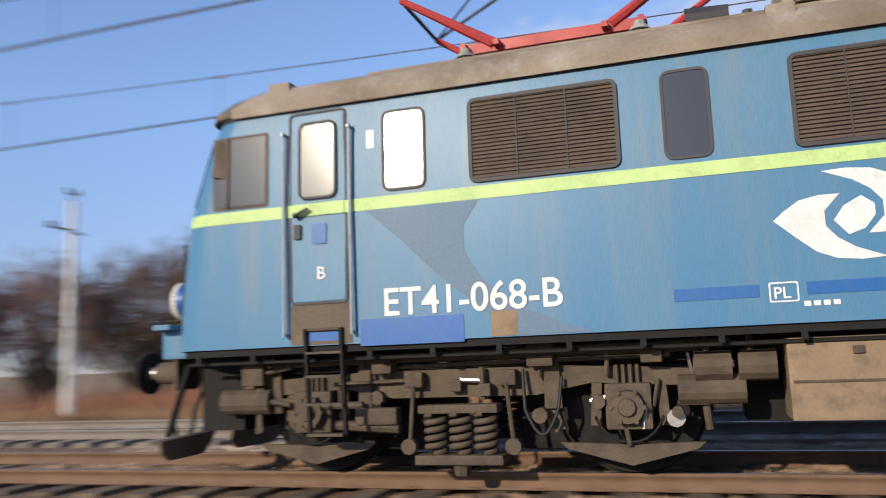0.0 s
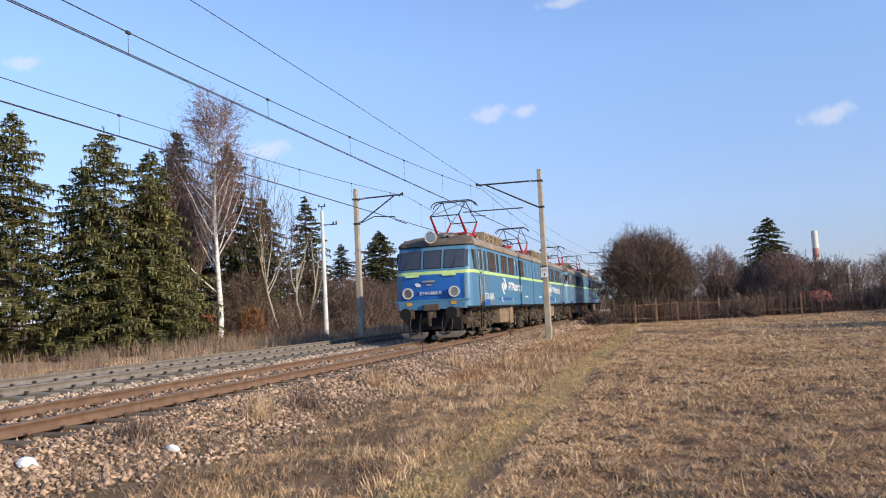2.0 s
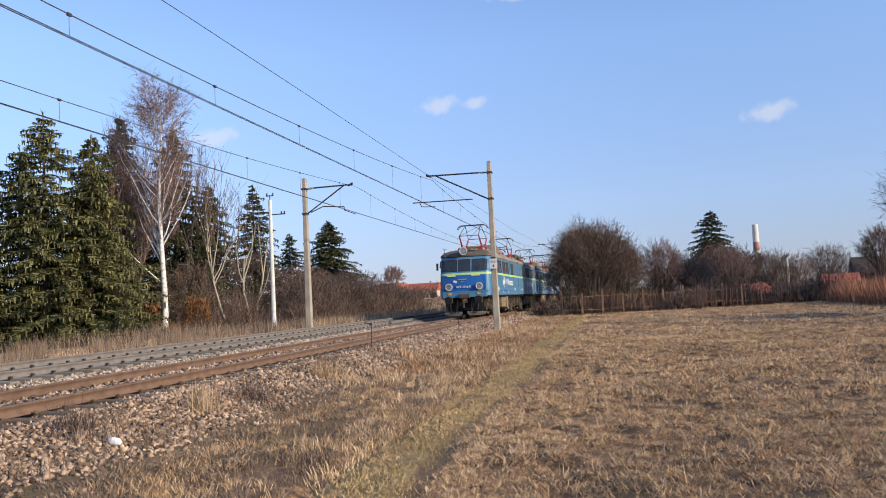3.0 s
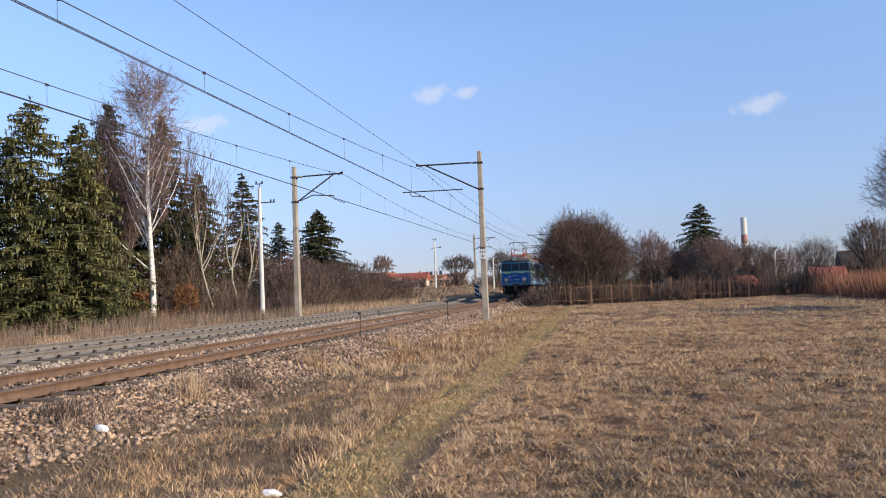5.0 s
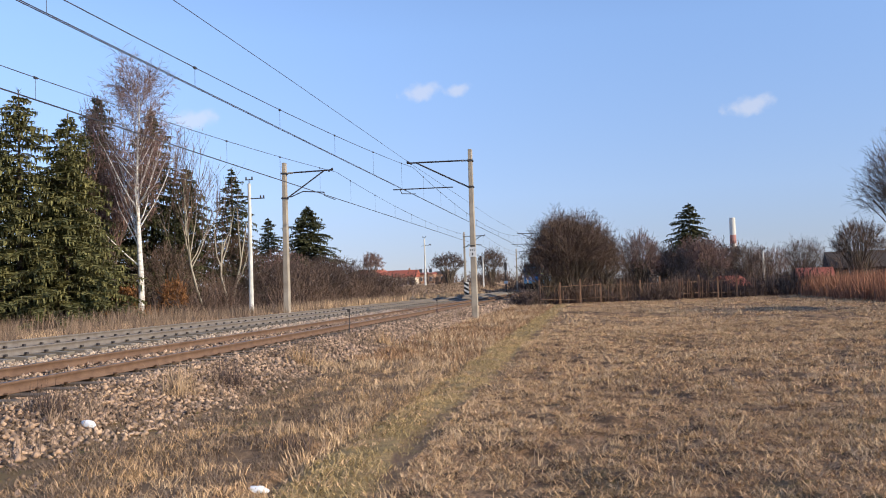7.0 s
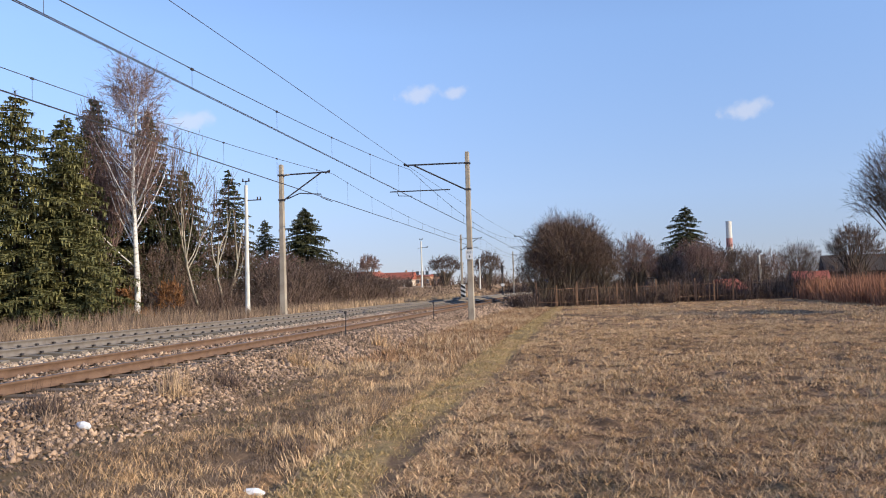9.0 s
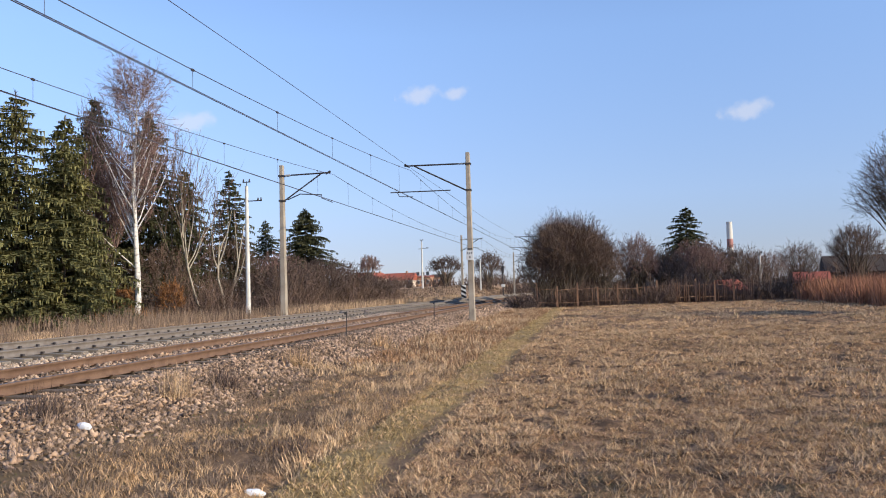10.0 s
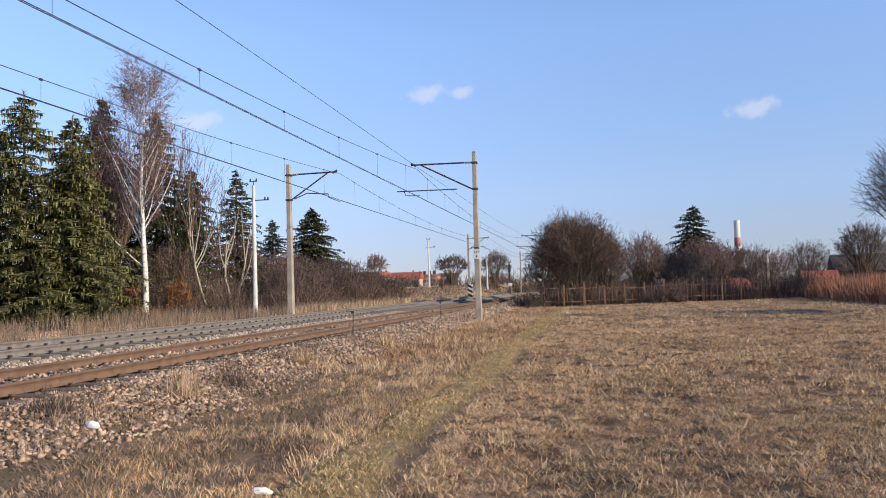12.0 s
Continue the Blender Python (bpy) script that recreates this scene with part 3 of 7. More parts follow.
# the verge between path and ballast
mats("verge_weeds", 4200, meadow_spots(3.5, 5.75, 4, 17, 0, 0.52, 0.40, 1.1, 5, False), 0.085, 0.0034, M["grass_dull"], "brown dead weeds beside the ballast", 15, (0.2, 1.45), 0.05)
mats("verge_weeds", 1500, meadow_spots(3.6, 5.75, 4, 17, 0, 0.46, 0.45, 1.1, 5, False), 0.11, 0.0032, M["grass_straw"], "dry straw tufts beside the ballast", 14, (0.2, 1.4), 0.045)
mats("verge_weeds", 2600, meadow_spots(2.5, 4.0, 5, 16, 0, 0.44, 0.5, 1.1, 5, False), 0.09, 0.0032, M["grass_dull"], "sparse dead weeds on bare soil", 12, (0.3, 1.45), 0.06)
mats("verge_weeds", 500, meadow_spots(4.9, 5.75, 4.5, 22, 0, 0.50, 0.6, 1.1, 6, False), 0.15, 0.0034, M["grass_pale"], "grey bleached weeds at the edge of the path", 14, (0.05, 1.0), 0.05)
mats("verge_weeds", 4600, meadow_spots(3.0, 5.75, 17, 60, 0, 0.55, 0.8, 1.0, 5, False), 0.16, 0.007, M["grass_brown"], "brown dead weeds beside the ballast", 11, (0.1, 1.3), 0.08)
mats("verge_weeds", 1700, meadow_spots(2.9, 5.75, 15, 60, 0, 0.46, 1.0, 1.0, 6, False), 0.21, 0.006, M["grass_pale"], "bleached weeds beside the ballast", 11, (0.05, 1.0), 0.07)
mats("verge_weeds", 160, meadow_spots(1.7, 2.9, 7, 40, 0, 0.42, 0.9, 1.0, 8, False), 0.28, 0.0036, M["grass_dull"], "thin dead stalks growing through the ballast", 14, (0.05, 0.8), 0.09)
mats("verge_moss", 1300, meadow_spots(2.4, 4.6, 4.5, 14, 0, 0.40, 0.9, 1.0, 7, False), 0.035, 0.0055, M["moss"], "low green moss and grass by the litter", 12, (0.5, 1.4), 0.07)
# beyond the second line
blades("meadow_grass", 8000, strip(-19, -7.0, 2, 75, 1.0, 0.25, 0.5), 0.20, 0.006, M["grass_dull"], "brown dry meadow grass beyond the line", 0.8, 6, 0.12)
blades("meadow_grass", 7000, strip(-18, -7.0, 0, 75, 1.0, -0.1, 0.6), 0.20, 0.005, M["grass_pale"], "pale dead meadow weeds beyond the line", 0.8, 6, 0.14)
blades("meadow_grass", 1900, strip(-13, -6.9, -5, 70, 1.0, 0.15, 1.1), 0.75, 0.0035, M["grass_dull"], "brown weed stalks along the far shoulder", 0.4, 8, 0.15)
blades("meadow_grass", 9000, strip(-26, -9, -30, 12, 1.0, 0.0, 0.8), 0.35, 0.008, M["grass_brown"], "brown dry meadow grass beyond the line", 0.7, 6, 0.15)
blades("meadow_grass", 6000, strip(-30, -7, 70, 170, 1.0), 0.30, 0.012, M["grass_dull"], "dry bank grass along the far line", 0.7, 5, 0.3)


def tuft(x, y, h, n, mat, label):
    blades("grass_tuft", 1, lambda k: (np.array([x]), np.array([y])), h, 0.006, mat, label, 1.15, n, 0.12)


tuft(2.35, 11.2, 0.5, 260, M["grass_pale"], "big bent tuft of straw-coloured grass")
tuft(2.6, 15.9, 0.45, 200, M["grass_straw"], "upright tuft of straw-coloured grass")
tuft(2.5, 12.6, 0.45, 220, M["twig_dark"], "dark tangle of dead bramble on the bank")
tuft(2.7, 22.0, 0.5, 160, M["grass_straw"], "upright tuft of straw-coloured grass")
tuft(5.35, 8.0, 0.16, 260, M["twig_dark"], "dark dead weeds beside the path")
tuft(5.1, 9.3, 0.16, 220, M["twig_dark"], "dark dead weeds beside the path")
tuft(1.9, 8.9, 0.4, 150, M["twig_dark"], "dark tangle of dead bramble on the bank")


# ---- trees ----
def frustums(segs, n=4):
    """Tapered prisms for a list of (p, q, r0, r1), as arrays."""
    s = np.array([[*p, *q, a, b] for p, q, a, b in segs])
    p, q, r0, r1 = s[:, 0:3], s[:, 3:6], s[:, 6], s[:, 7]
    d = q - p
    d /= np.linalg.norm(d, axis=1)[:, None] + 1e-9
    ref = np.where(np.abs(d[:, 2:3]) > 0.9, [[1.0, 0, 0]], [[0, 0, 1.0]])
    u = np.cross(d, ref)
    u /= np.linalg.norm(u, axis=1)[:, None]
    w = np.cross(d, u)
    rings = []
    for c, r in ((p, r0), (q, r1)):
        for i in range(n):
            a = 6.2832 * i / n
            rings.append(c + (u * math.cos(a) + w * math.sin(a)) * r[:, None])
    v = np.stack(rings, 1)
    f = np.array([(i, (i + 1) % n, n + (i + 1) % n, n + i) for i in range(n)])
    return v.reshape(-1, 3), (f[None] + 2 * n * np.arange(len(s))[:, None, None]).reshape(-1, 4)


def ribbons(segs):
    """Fine twigs as thin tapering slips, turned every way."""
    s = np.array([[*p, *q, a, b] for p, q, a, b in segs])
    p, q, r0, r1 = s[:, 0:3], s[:, 3:6], s[:, 6:7], s[:, 7:8]
    w = np.cross(q - p, np.random.default_rng(3).normal(0, 1, p.shape))
    w /= np.linalg.norm(w, axis=1)[:, None] + 1e-9
    v = np.stack([p - w * r0, p + w * r0, q + w * r1, q - w * r1], 1)
    return v.reshape(-1, 3), np.arange(4 * len(s)).reshape(-1, 4)


def grow(rng, p, d, length, r, depth, out, kids=(3, 5), angle=(25, 55), up=0.25, shrink=0.62, wig=0.18, steps=3):
    """A wandering limb with side limbs, as tapered segments in out[depth]."""
    pts = [np.array(p, float)]
    d = np.array(d, float)
    for i in range(steps):
        d = d + rng.normal(0, wig, 3) + np.array([0, 0, up * 0.3])
        d /= np.linalg.norm(d)
        pts.append(pts[-1] + d * length / steps)
        out.setdefault(depth, []).append((pts[-2], pts[-1], r * (1 - 0.75 * i / steps), r * (1 - 0.75 * (i + 1) / steps)))
    if depth == 0:
        return
    for _ in range(rng.integers(kids[0], kids[1] + 1)):
        t = rng.uniform(0.3, 1.0) * steps
        i = min(int(t), steps - 1)
        base = pts[i] + (pts[i + 1] - pts[i]) * (t - i)
        ax = rng.normal(0, 1, 3)
        ax -= d * ax.dot(d)
        ax /= np.linalg.norm(ax)
        a = math.radians(rng.uniform(*angle))
        nd = d * math.cos(a) + ax * math.sin(a) + np.array([0, 0, up])
        grow(rng, base, nd / np.linalg.norm(nd), length * shrink * rng.uniform(0.7, 1.15), r * 0.5, depth - 1, out, kids, angle, up, shrink, wig, steps)


def sweep(pts, r, n=5):
    """One unbroken tube along a line of points, as arrays."""
    pts = np.array(pts, float)
    d = np.gradient(pts, axis=0)
    d /= np.linalg.norm(d, axis=1)[:, None] + 1e-9
    ref = np.where(np.abs(d[:, 2:3]) > 0.9, [[1.0, 0, 0]], [[0, 0, 1.0]])
    u = np.cross(d, ref)
    u /= np.linalg.norm(u, axis=1)[:, None]
    w = np.cross(d, u)
    v = np.stack([pts + (u * math.cos(6.2832 * i / n) + w * math.sin(6.2832 * i / n)) * r for i in range(n)], 1)
    f = [(j * n + i, j * n + (i + 1) % n, (j + 1) * n + (i + 1) % n, (j + 1) * n + i) for j in range(len(pts) - 1) for i in range(n)]
    return v.reshape(-1, 3), f


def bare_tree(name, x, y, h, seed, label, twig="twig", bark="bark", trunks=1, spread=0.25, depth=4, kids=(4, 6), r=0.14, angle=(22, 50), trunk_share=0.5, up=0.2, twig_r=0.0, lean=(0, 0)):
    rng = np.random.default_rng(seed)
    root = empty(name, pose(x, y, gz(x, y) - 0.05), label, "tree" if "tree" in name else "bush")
    out = {}
    for i in range(trunks):
        d = np.array([lean[0] + rng.normal(0, spread), lean[1] + rng.normal(0, spread), 1.0])
        d /= np.linalg.norm(d)
        p = (rng.normal(0, 0.12 * trunks ** 0.5), rng.normal(0, 0.12 * trunks ** 0.5), 0) if trunks > 1 else (0, 0, 0)
        grow(rng, p, d, h * trunk_share * rng.uniform(0.8, 1.1), r, depth, out, kids, angle, up, 0.62, 0.12, 4)
    top = max(s[1][2] for k in out for s in out[k])
    out = {k: [(p * (h / top), q * (h / top), a, b) for p, q, a, b in map(lambda s: (np.asarray(s[0]), s[1], s[2], s[3]), out[k])] for k in out}
    low = [s for k in out if k >= depth - 1 for s in out[k]]
    v, f = frustums(low, 6)
    soup("trunk", v, f, M[bark], root)
    fine = [(p, q, max(a, twig_r), max(b, twig_r)) for k in out if k < depth - 1 for p, q, a, b in out[k]]
    if fine:
        v, f = ribbons([(p, q, a * 1.3, b * 1.3) for p, q, a, b in fine])
        soup("crown", v, f, M[twig], root)
    return root


def round_bush(name, x, y, h, r, n, seed, label, twig="twig", stem_r=0.05, twig_r=0.007, base=0.12, category="bush"):
    """A dense leafless dome: stems from the ground, limbs to the shell, fine twigs pointing up and out."""
    rng = np.random.default_rng(seed)
    root = empty(name, pose(x, y, gz(x, y) - 0.05), label, category)
    stems, twigs = [], []
    for _ in range(n):
        a, c = rng.uniform(0, 6.28), rng.uniform(-0.35, 1.0)
        s = math.sqrt(max(0.0, 1 - c * c))
        rad = rng.uniform(0.35, 1.0) ** 0.6 * (1 + 0.14 * math.sin(3 * a + seed) + 0.1 * math.sin(7 * a + 5 * c))
        mid = h * (0.5 + base / 2)
        p = np.array([math.cos(a) * s * r * rad, math.sin(a) * s * r * rad, mid + c * (h - mid) * rad * 0.93])
        d = np.array([p[0] * 0.6 / r, p[1] * 0.6 / r, 0.55 + 0.5 * c]) + rng.normal(0, 0.35, 3)
        d /= np.linalg.norm(d)
        L = rng.uniform(0.25, 0.75) * h / 6.5
        q = p + d * L
        twigs.append((p, q, twig_r * 1.2, twig_r * 0.6))
        for _k in range(3):
            e = d + rng.normal(0, 0.5, 3)
            b = p + (q - p) * rng.random()
            twigs.append((b, b + e / np.linalg.norm(e) * L * rng.uniform(0.4, 0.9), twig_r * 0.8, twig_r * 0.4))
        if rng.random() < 0.06:
            o = np.array([rng.normal(0, 0.2), rng.normal(0, 0.2), 0])
            m1 = o + (p - o) * 0.4 + np.array([0, 0, h * 0.08]) + rng.normal(0, 0.12, 3)
            m2 = o + (p - o) * 0.72 + np.array([0, 0, h * 0.05]) + rng.normal(0, 0.12, 3)
            for u_, v_, r0, r1 in ((o, m1, stem_r, stem_r * 0.6), (m1, m2, stem_r * 0.6, stem_r * 0.35), (m2, p, stem_r * 0.35, stem_r * 0.15)):
                stems.append((u_, v_, r0, r1))
    v, f = frustums(stems, 5)
    soup("stem", v, f, M["bark"], root)
    v, f = ribbons([(p, q, a * 1.4, b * 1.4) for p, q, a, b in twigs])
    soup("crown", v, f, M[twig], root)


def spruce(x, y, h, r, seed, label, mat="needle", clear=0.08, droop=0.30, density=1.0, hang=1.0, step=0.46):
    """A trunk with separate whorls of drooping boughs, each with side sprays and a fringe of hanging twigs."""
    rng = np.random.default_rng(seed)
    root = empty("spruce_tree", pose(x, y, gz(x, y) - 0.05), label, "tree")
    v, f = frustums([((0, 0, i * h / 6), (0, 0, (i + 1) * h / 6), 0.014 * h * (1 - i / 6.1) + 0.02, 0.014 * h * (1 - (i + 1) / 6.1) + 0.02) for i in range(6)], 8)
    soup("trunk", v, f, M["bark"], root)
    segs, quads = [], []
    z = h * clear
    while z < h * 0.985:
        t = z / h
        reach = 1.25 * r * ((1 - t) ** 0.72 * (0.8 + 0.2 * min(1, t / 0.12)) - 0.02) * rng.uniform(0.78, 1.14) + 0.1
        nb = 6 + int(4 * (1 - t))
        turn = rng.uniform(0, 6.28)
        for j in range(nb):
            a = turn + 6.283 * j / nb + rng.normal(0, 0.16)
            L = reach * rng.choice((0.45, 0.75, 0.95, 1.0, 1.2)) * rng.uniform(0.9, 1.08)
            zb = z + rng.normal(0, 0.10)
            ca, sa = math.cos(a), math.sin(a)
            n = max(3, int(L / 0.22))
            rise = 0.30 if t > 0.75 else 0.10
            prev = np.array([0, 0, zb])
            for i in range(1, n + 1):
                s = i / n
                p = np.array([ca * L * s, sa * L * s, zb + L * (rise * s - droop * s * s + 0.30 * droop * max(0, s - 0.6))]) + rng.normal(0, 0.015, 3)
                segs.append((prev, p, 0.02 * (1.2 - s), 0.02 * (1.1 - s)))
                prev = p
                if s < 0.18 and L > 1.2:
                    continue
                plump = min(1.0, 0.35 + L / 2.2)
                for side in (-1, 1):
                    for _k in range(3):
                        ls = (0.30 + 0.42 * (1 - s) ** 0.8) * plump * rng.uniform(0.6, 1.15)
                        d = np.array([-sa * side + ca * rng.uniform(0.3, 0.9), ca * side + sa * rng.uniform(0.3, 0.9), rng.uniform(-0.38, 0.10)])
                        d *= ls / np.linalg.norm(d)
                        c = p + rng.normal(0, 0.03, 3)
                        wv = np.array([ca, sa, rng.uniform(-0.6, 0.6)]) * rng.uniform(0.055, 0.105)
                        quads.append((c - wv * 0.7, c + wv * 0.7, c + d + wv * 0.45, c + d - wv * 0.45))
                        if hang and rng.random() < 0.42 * hang:
                            g = c + d * rng.uniform(0.2, 1.0)
                            e = np.array([rng.normal(0, 0.12), rng.normal(0, 0.12), -1.0]) * rng.uniform(0.12, 0.42) * plump * hang
                            b = rng.uniform(0, 3.14)
                            wv = np.array([math.cos(b), math.sin(b), 0]) * rng.uniform(0.04, 0.075)
                            quads.append((g - wv, g + wv, g + e + wv * 0.35, g + e - wv * 0.35))
                if i == n:
                    d = np.array([ca, sa, 0.1]) * 0.22
                    wv = np.array([-sa, ca, 0]) * 0.05
                    quads.append((p - wv, p + wv, p + d + wv * 0.2, p + d - wv * 0.2))
        z += (step * (0.55 + 0.55 * (1 - t)) * rng.uniform(0.85, 1.15)) / density
    for k in range(10):
        c = np.array([0, 0, h * (0.975 + 0.003 * k)])
        b = rng.uniform(0, 6.28)
        d = np.array([math.cos(b) * 0.18, math.sin(b) * 0.18, 0.16])
        wv = np.array([-math.sin(b), math.cos(b), 0]) * 0.04
        quads.append((c - wv, c + wv, c + d + wv * 0.2, c + d - wv * 0.2))
    v, f = frustums(segs, 3)
    tagged(soup("boughwork", v, f, M["bark"], root), kind="stuff")
    q = np.array(quads)
    tagged(soup("foliage", q.reshape(-1, 3), np.arange(len(q) * 4).reshape(-1, 4), M[mat], root), kind="stuff")
    return root


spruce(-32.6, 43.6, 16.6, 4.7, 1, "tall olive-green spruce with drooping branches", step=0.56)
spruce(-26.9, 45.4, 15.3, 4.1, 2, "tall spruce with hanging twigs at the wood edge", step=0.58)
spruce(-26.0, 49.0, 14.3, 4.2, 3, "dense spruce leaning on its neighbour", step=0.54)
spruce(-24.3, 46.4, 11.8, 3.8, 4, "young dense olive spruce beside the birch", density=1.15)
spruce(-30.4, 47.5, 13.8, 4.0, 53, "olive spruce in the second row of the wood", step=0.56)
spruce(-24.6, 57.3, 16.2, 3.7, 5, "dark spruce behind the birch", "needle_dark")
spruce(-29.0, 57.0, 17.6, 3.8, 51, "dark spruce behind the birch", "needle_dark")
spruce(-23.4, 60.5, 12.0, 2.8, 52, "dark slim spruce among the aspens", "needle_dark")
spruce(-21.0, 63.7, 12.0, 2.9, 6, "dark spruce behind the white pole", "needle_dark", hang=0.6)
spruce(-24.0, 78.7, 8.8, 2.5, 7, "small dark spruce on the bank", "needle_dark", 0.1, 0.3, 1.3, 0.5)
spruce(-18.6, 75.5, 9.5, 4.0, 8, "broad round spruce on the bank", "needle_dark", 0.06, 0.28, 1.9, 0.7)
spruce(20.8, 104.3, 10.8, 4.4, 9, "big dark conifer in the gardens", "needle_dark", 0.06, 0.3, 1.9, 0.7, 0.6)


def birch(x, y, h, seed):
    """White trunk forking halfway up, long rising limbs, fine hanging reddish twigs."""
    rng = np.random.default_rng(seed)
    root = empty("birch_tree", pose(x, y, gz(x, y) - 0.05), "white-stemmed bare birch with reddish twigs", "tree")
    main, limbs, twigs = [], [], {}
    pts = [np.array([0.12 * math.sin(i * 0.9), 0.05 * math.sin(i * 1.7), h * 0.97 * i / 10]) for i in range(11)]
    for i in range(10):
        main.append((pts[i], pts[i + 1], 0.23 * (1 - i / 10.6), 0.23 * (1 - (i + 1) / 10.6)))
    for j in range(46):
        t = rng.uniform(0.30, 0.93) if j > 7 else 0.22 + 0.055 * j + rng.uniform(0, 0.03)
        i = int(t * 10)
        b = pts[i] + (pts[i + 1] - pts[i]) * (t * 10 - i)
        a = rng.uniform(0, 6.28) if j > 7 else rng.uniform(2.5, 4.0)
        L = h * (0.42 if j < 8 else 0.30) * (1.05 - t) * rng.uniform(0.9, 1.5) + (0.7 if j < 8 else 1.5)
        d = np.array([math.cos(a), math.sin(a), rng.uniform(0.7, 1.5)])
        p, r = b, 0.065 * (1.1 - t)
        for k in range(6):
            d = d / np.linalg.norm(d) + np.array([0, 0, 0.12]) + rng.normal(0, 0.07, 3)
            q = p + d / np.linalg.norm(d) * L / 6
            limbs.append((p, q, r * (1 - k / 7), r * (1 - (k + 1) / 7)))
            for _ in range(1 if j < 8 and k < 3 else 6):
                nd = d + rng.normal(0, 0.6, 3)
                grow(rng, q, nd / np.linalg.norm(nd), 0.9 * rng.uniform(0.5, 1.2), 0.012, 1, twigs, (3, 5), (15, 45), -0.06, 0.8, 0.2, 3)
            p = q
    v, f = frustums(main + limbs, 7)
    soup("trunk", v, f, M["birch"], root)
    v, f = ribbons([(p, q, max(a, 0.009), max(b, 0.008)) for k in twigs for p, q, a, b in twigs[k]])
    soup("crown", v, f, M["twig_red"], root)


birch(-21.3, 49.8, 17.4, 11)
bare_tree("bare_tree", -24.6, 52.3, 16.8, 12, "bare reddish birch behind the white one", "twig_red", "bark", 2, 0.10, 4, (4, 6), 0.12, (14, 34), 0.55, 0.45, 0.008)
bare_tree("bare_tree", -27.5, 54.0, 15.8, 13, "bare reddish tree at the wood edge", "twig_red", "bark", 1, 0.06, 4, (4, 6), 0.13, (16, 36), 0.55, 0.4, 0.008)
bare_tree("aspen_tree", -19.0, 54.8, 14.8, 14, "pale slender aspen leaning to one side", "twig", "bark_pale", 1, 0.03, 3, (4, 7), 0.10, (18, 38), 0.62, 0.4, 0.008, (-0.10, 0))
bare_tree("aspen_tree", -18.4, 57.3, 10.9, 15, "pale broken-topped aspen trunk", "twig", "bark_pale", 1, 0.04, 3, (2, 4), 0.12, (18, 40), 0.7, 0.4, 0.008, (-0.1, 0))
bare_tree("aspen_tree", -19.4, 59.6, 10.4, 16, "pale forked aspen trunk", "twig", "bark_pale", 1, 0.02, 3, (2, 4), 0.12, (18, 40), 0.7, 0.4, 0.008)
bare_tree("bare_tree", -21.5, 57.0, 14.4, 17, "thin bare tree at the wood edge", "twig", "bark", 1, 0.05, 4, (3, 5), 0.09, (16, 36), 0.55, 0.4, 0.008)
round_bush("bare_tree", -25.9, 197.0, 7.5, 4.2, 900, 18, "small bare tree on the far bank", "twig_dark", 0.12, 0.03, 0.3, "tree")
round_bush("bare_tree", -10.7, 158.8, 7.2, 2.6, 900, 19, "pale bare tree beside the far line", "twig", 0.08, 0.022, 0.2, "tree")
round_bush("bare_tree", -60.0, 250.0, 10.0, 3.2, 700, 20, "bare tree by the far houses", "twig_red", 0.12, 0.04, 0.3, "tree")


round_bush("bare_bush", 6.75, 66.5, 7.2, 3.1, 6500, 21, "big round bare bush beside the garden fence")
round_bush("bare_bush", 4.9, 65.5, 4.7, 1.9, 2000, 22, "bare bush leaning over the line", "twig_dark")
round_bush("bare_bush", 9.4, 67.5, 5.3, 1.9, 2000, 23, "brown bare bush in the gardens")
# two bushes hidden behind the big one, added to shade the passing train
round_bush("bare_bush", 6.3, 77.5, 7.6, 2.6, 4200, 76, "dense bare bush at the bend, placed to shade the train")
round_bush("bare_bush", 8.4, 87.5, 7.6, 2.6, 3600, 79, "dense bare bush at the bend, placed to shade the train", twig_r=0.010)
round_bush("bare_bush", 12.6, 71.0, 5.6, 1.9, 2200, 24, "brown bare bush in the gardens", "twig_red")
round_bush("bare_bush", 15.2, 73.0, 4.6, 1.8, 1500, 25, "brown bare bush in the gardens")
round_bush("bare_bush", 19.2, 80.0, 5.4, 2.0, 1800, 26, "pale brown bare bush in the gardens", "twig_red")
round_bush("bare_bush", 23.5, 84.0, 4.8, 2.2, 1500, 27, "brown bare bush in the gardens")
round_bush("bare_bush", 27.0, 92.0, 4.6, 2.4, 1500, 28, "brown bare bush in the gardens", "twig_red")
round_bush("bare_bush", 31.5, 95.0, 5.4, 2.4, 1500, 29, "brown bare bush in the gardens")
round_bush("bare_tree", 33.5, 66.0, 11.8, 3.9, 3600, 30, "large bare tree at the field's edge", "twig", 0.10, 0.008, 0.25, "tree")
round_bush("bare_tree", 34.0, 84.0, 6.4, 2.3, 1500, 52, "bare garden tree by the dark shed", "twig", 0.07, 0.010, 0.25, "tree")
round_bush("bare_bush", -15.5, 61.0, 3.9, 3.2, 2600, 41, "low dark bare thicket bush on the bank", "twig_dark", 0.03, 0.008, 0.0)
round_bush("bare_bush", -15.0, 67.0, 4.1, 3.4, 2600, 42, "low dark bare thicket bush on the bank", "twig_dark", 0.03, 0.009, 0.0)
round_bush("bare_bush", -15.5, 75.0, 4.2, 3.6, 2400, 43, "low dark bare thicket bush on the bank", "twig_dark", 0.03, 0.010, 0.0)
round_bush("bare_bush", -16.0, 85.0, 2.9, 3.8, 2200, 44, "low dark bare thicket bush on the bank", "twig_dark", 0.03, 0.012, 0.0)
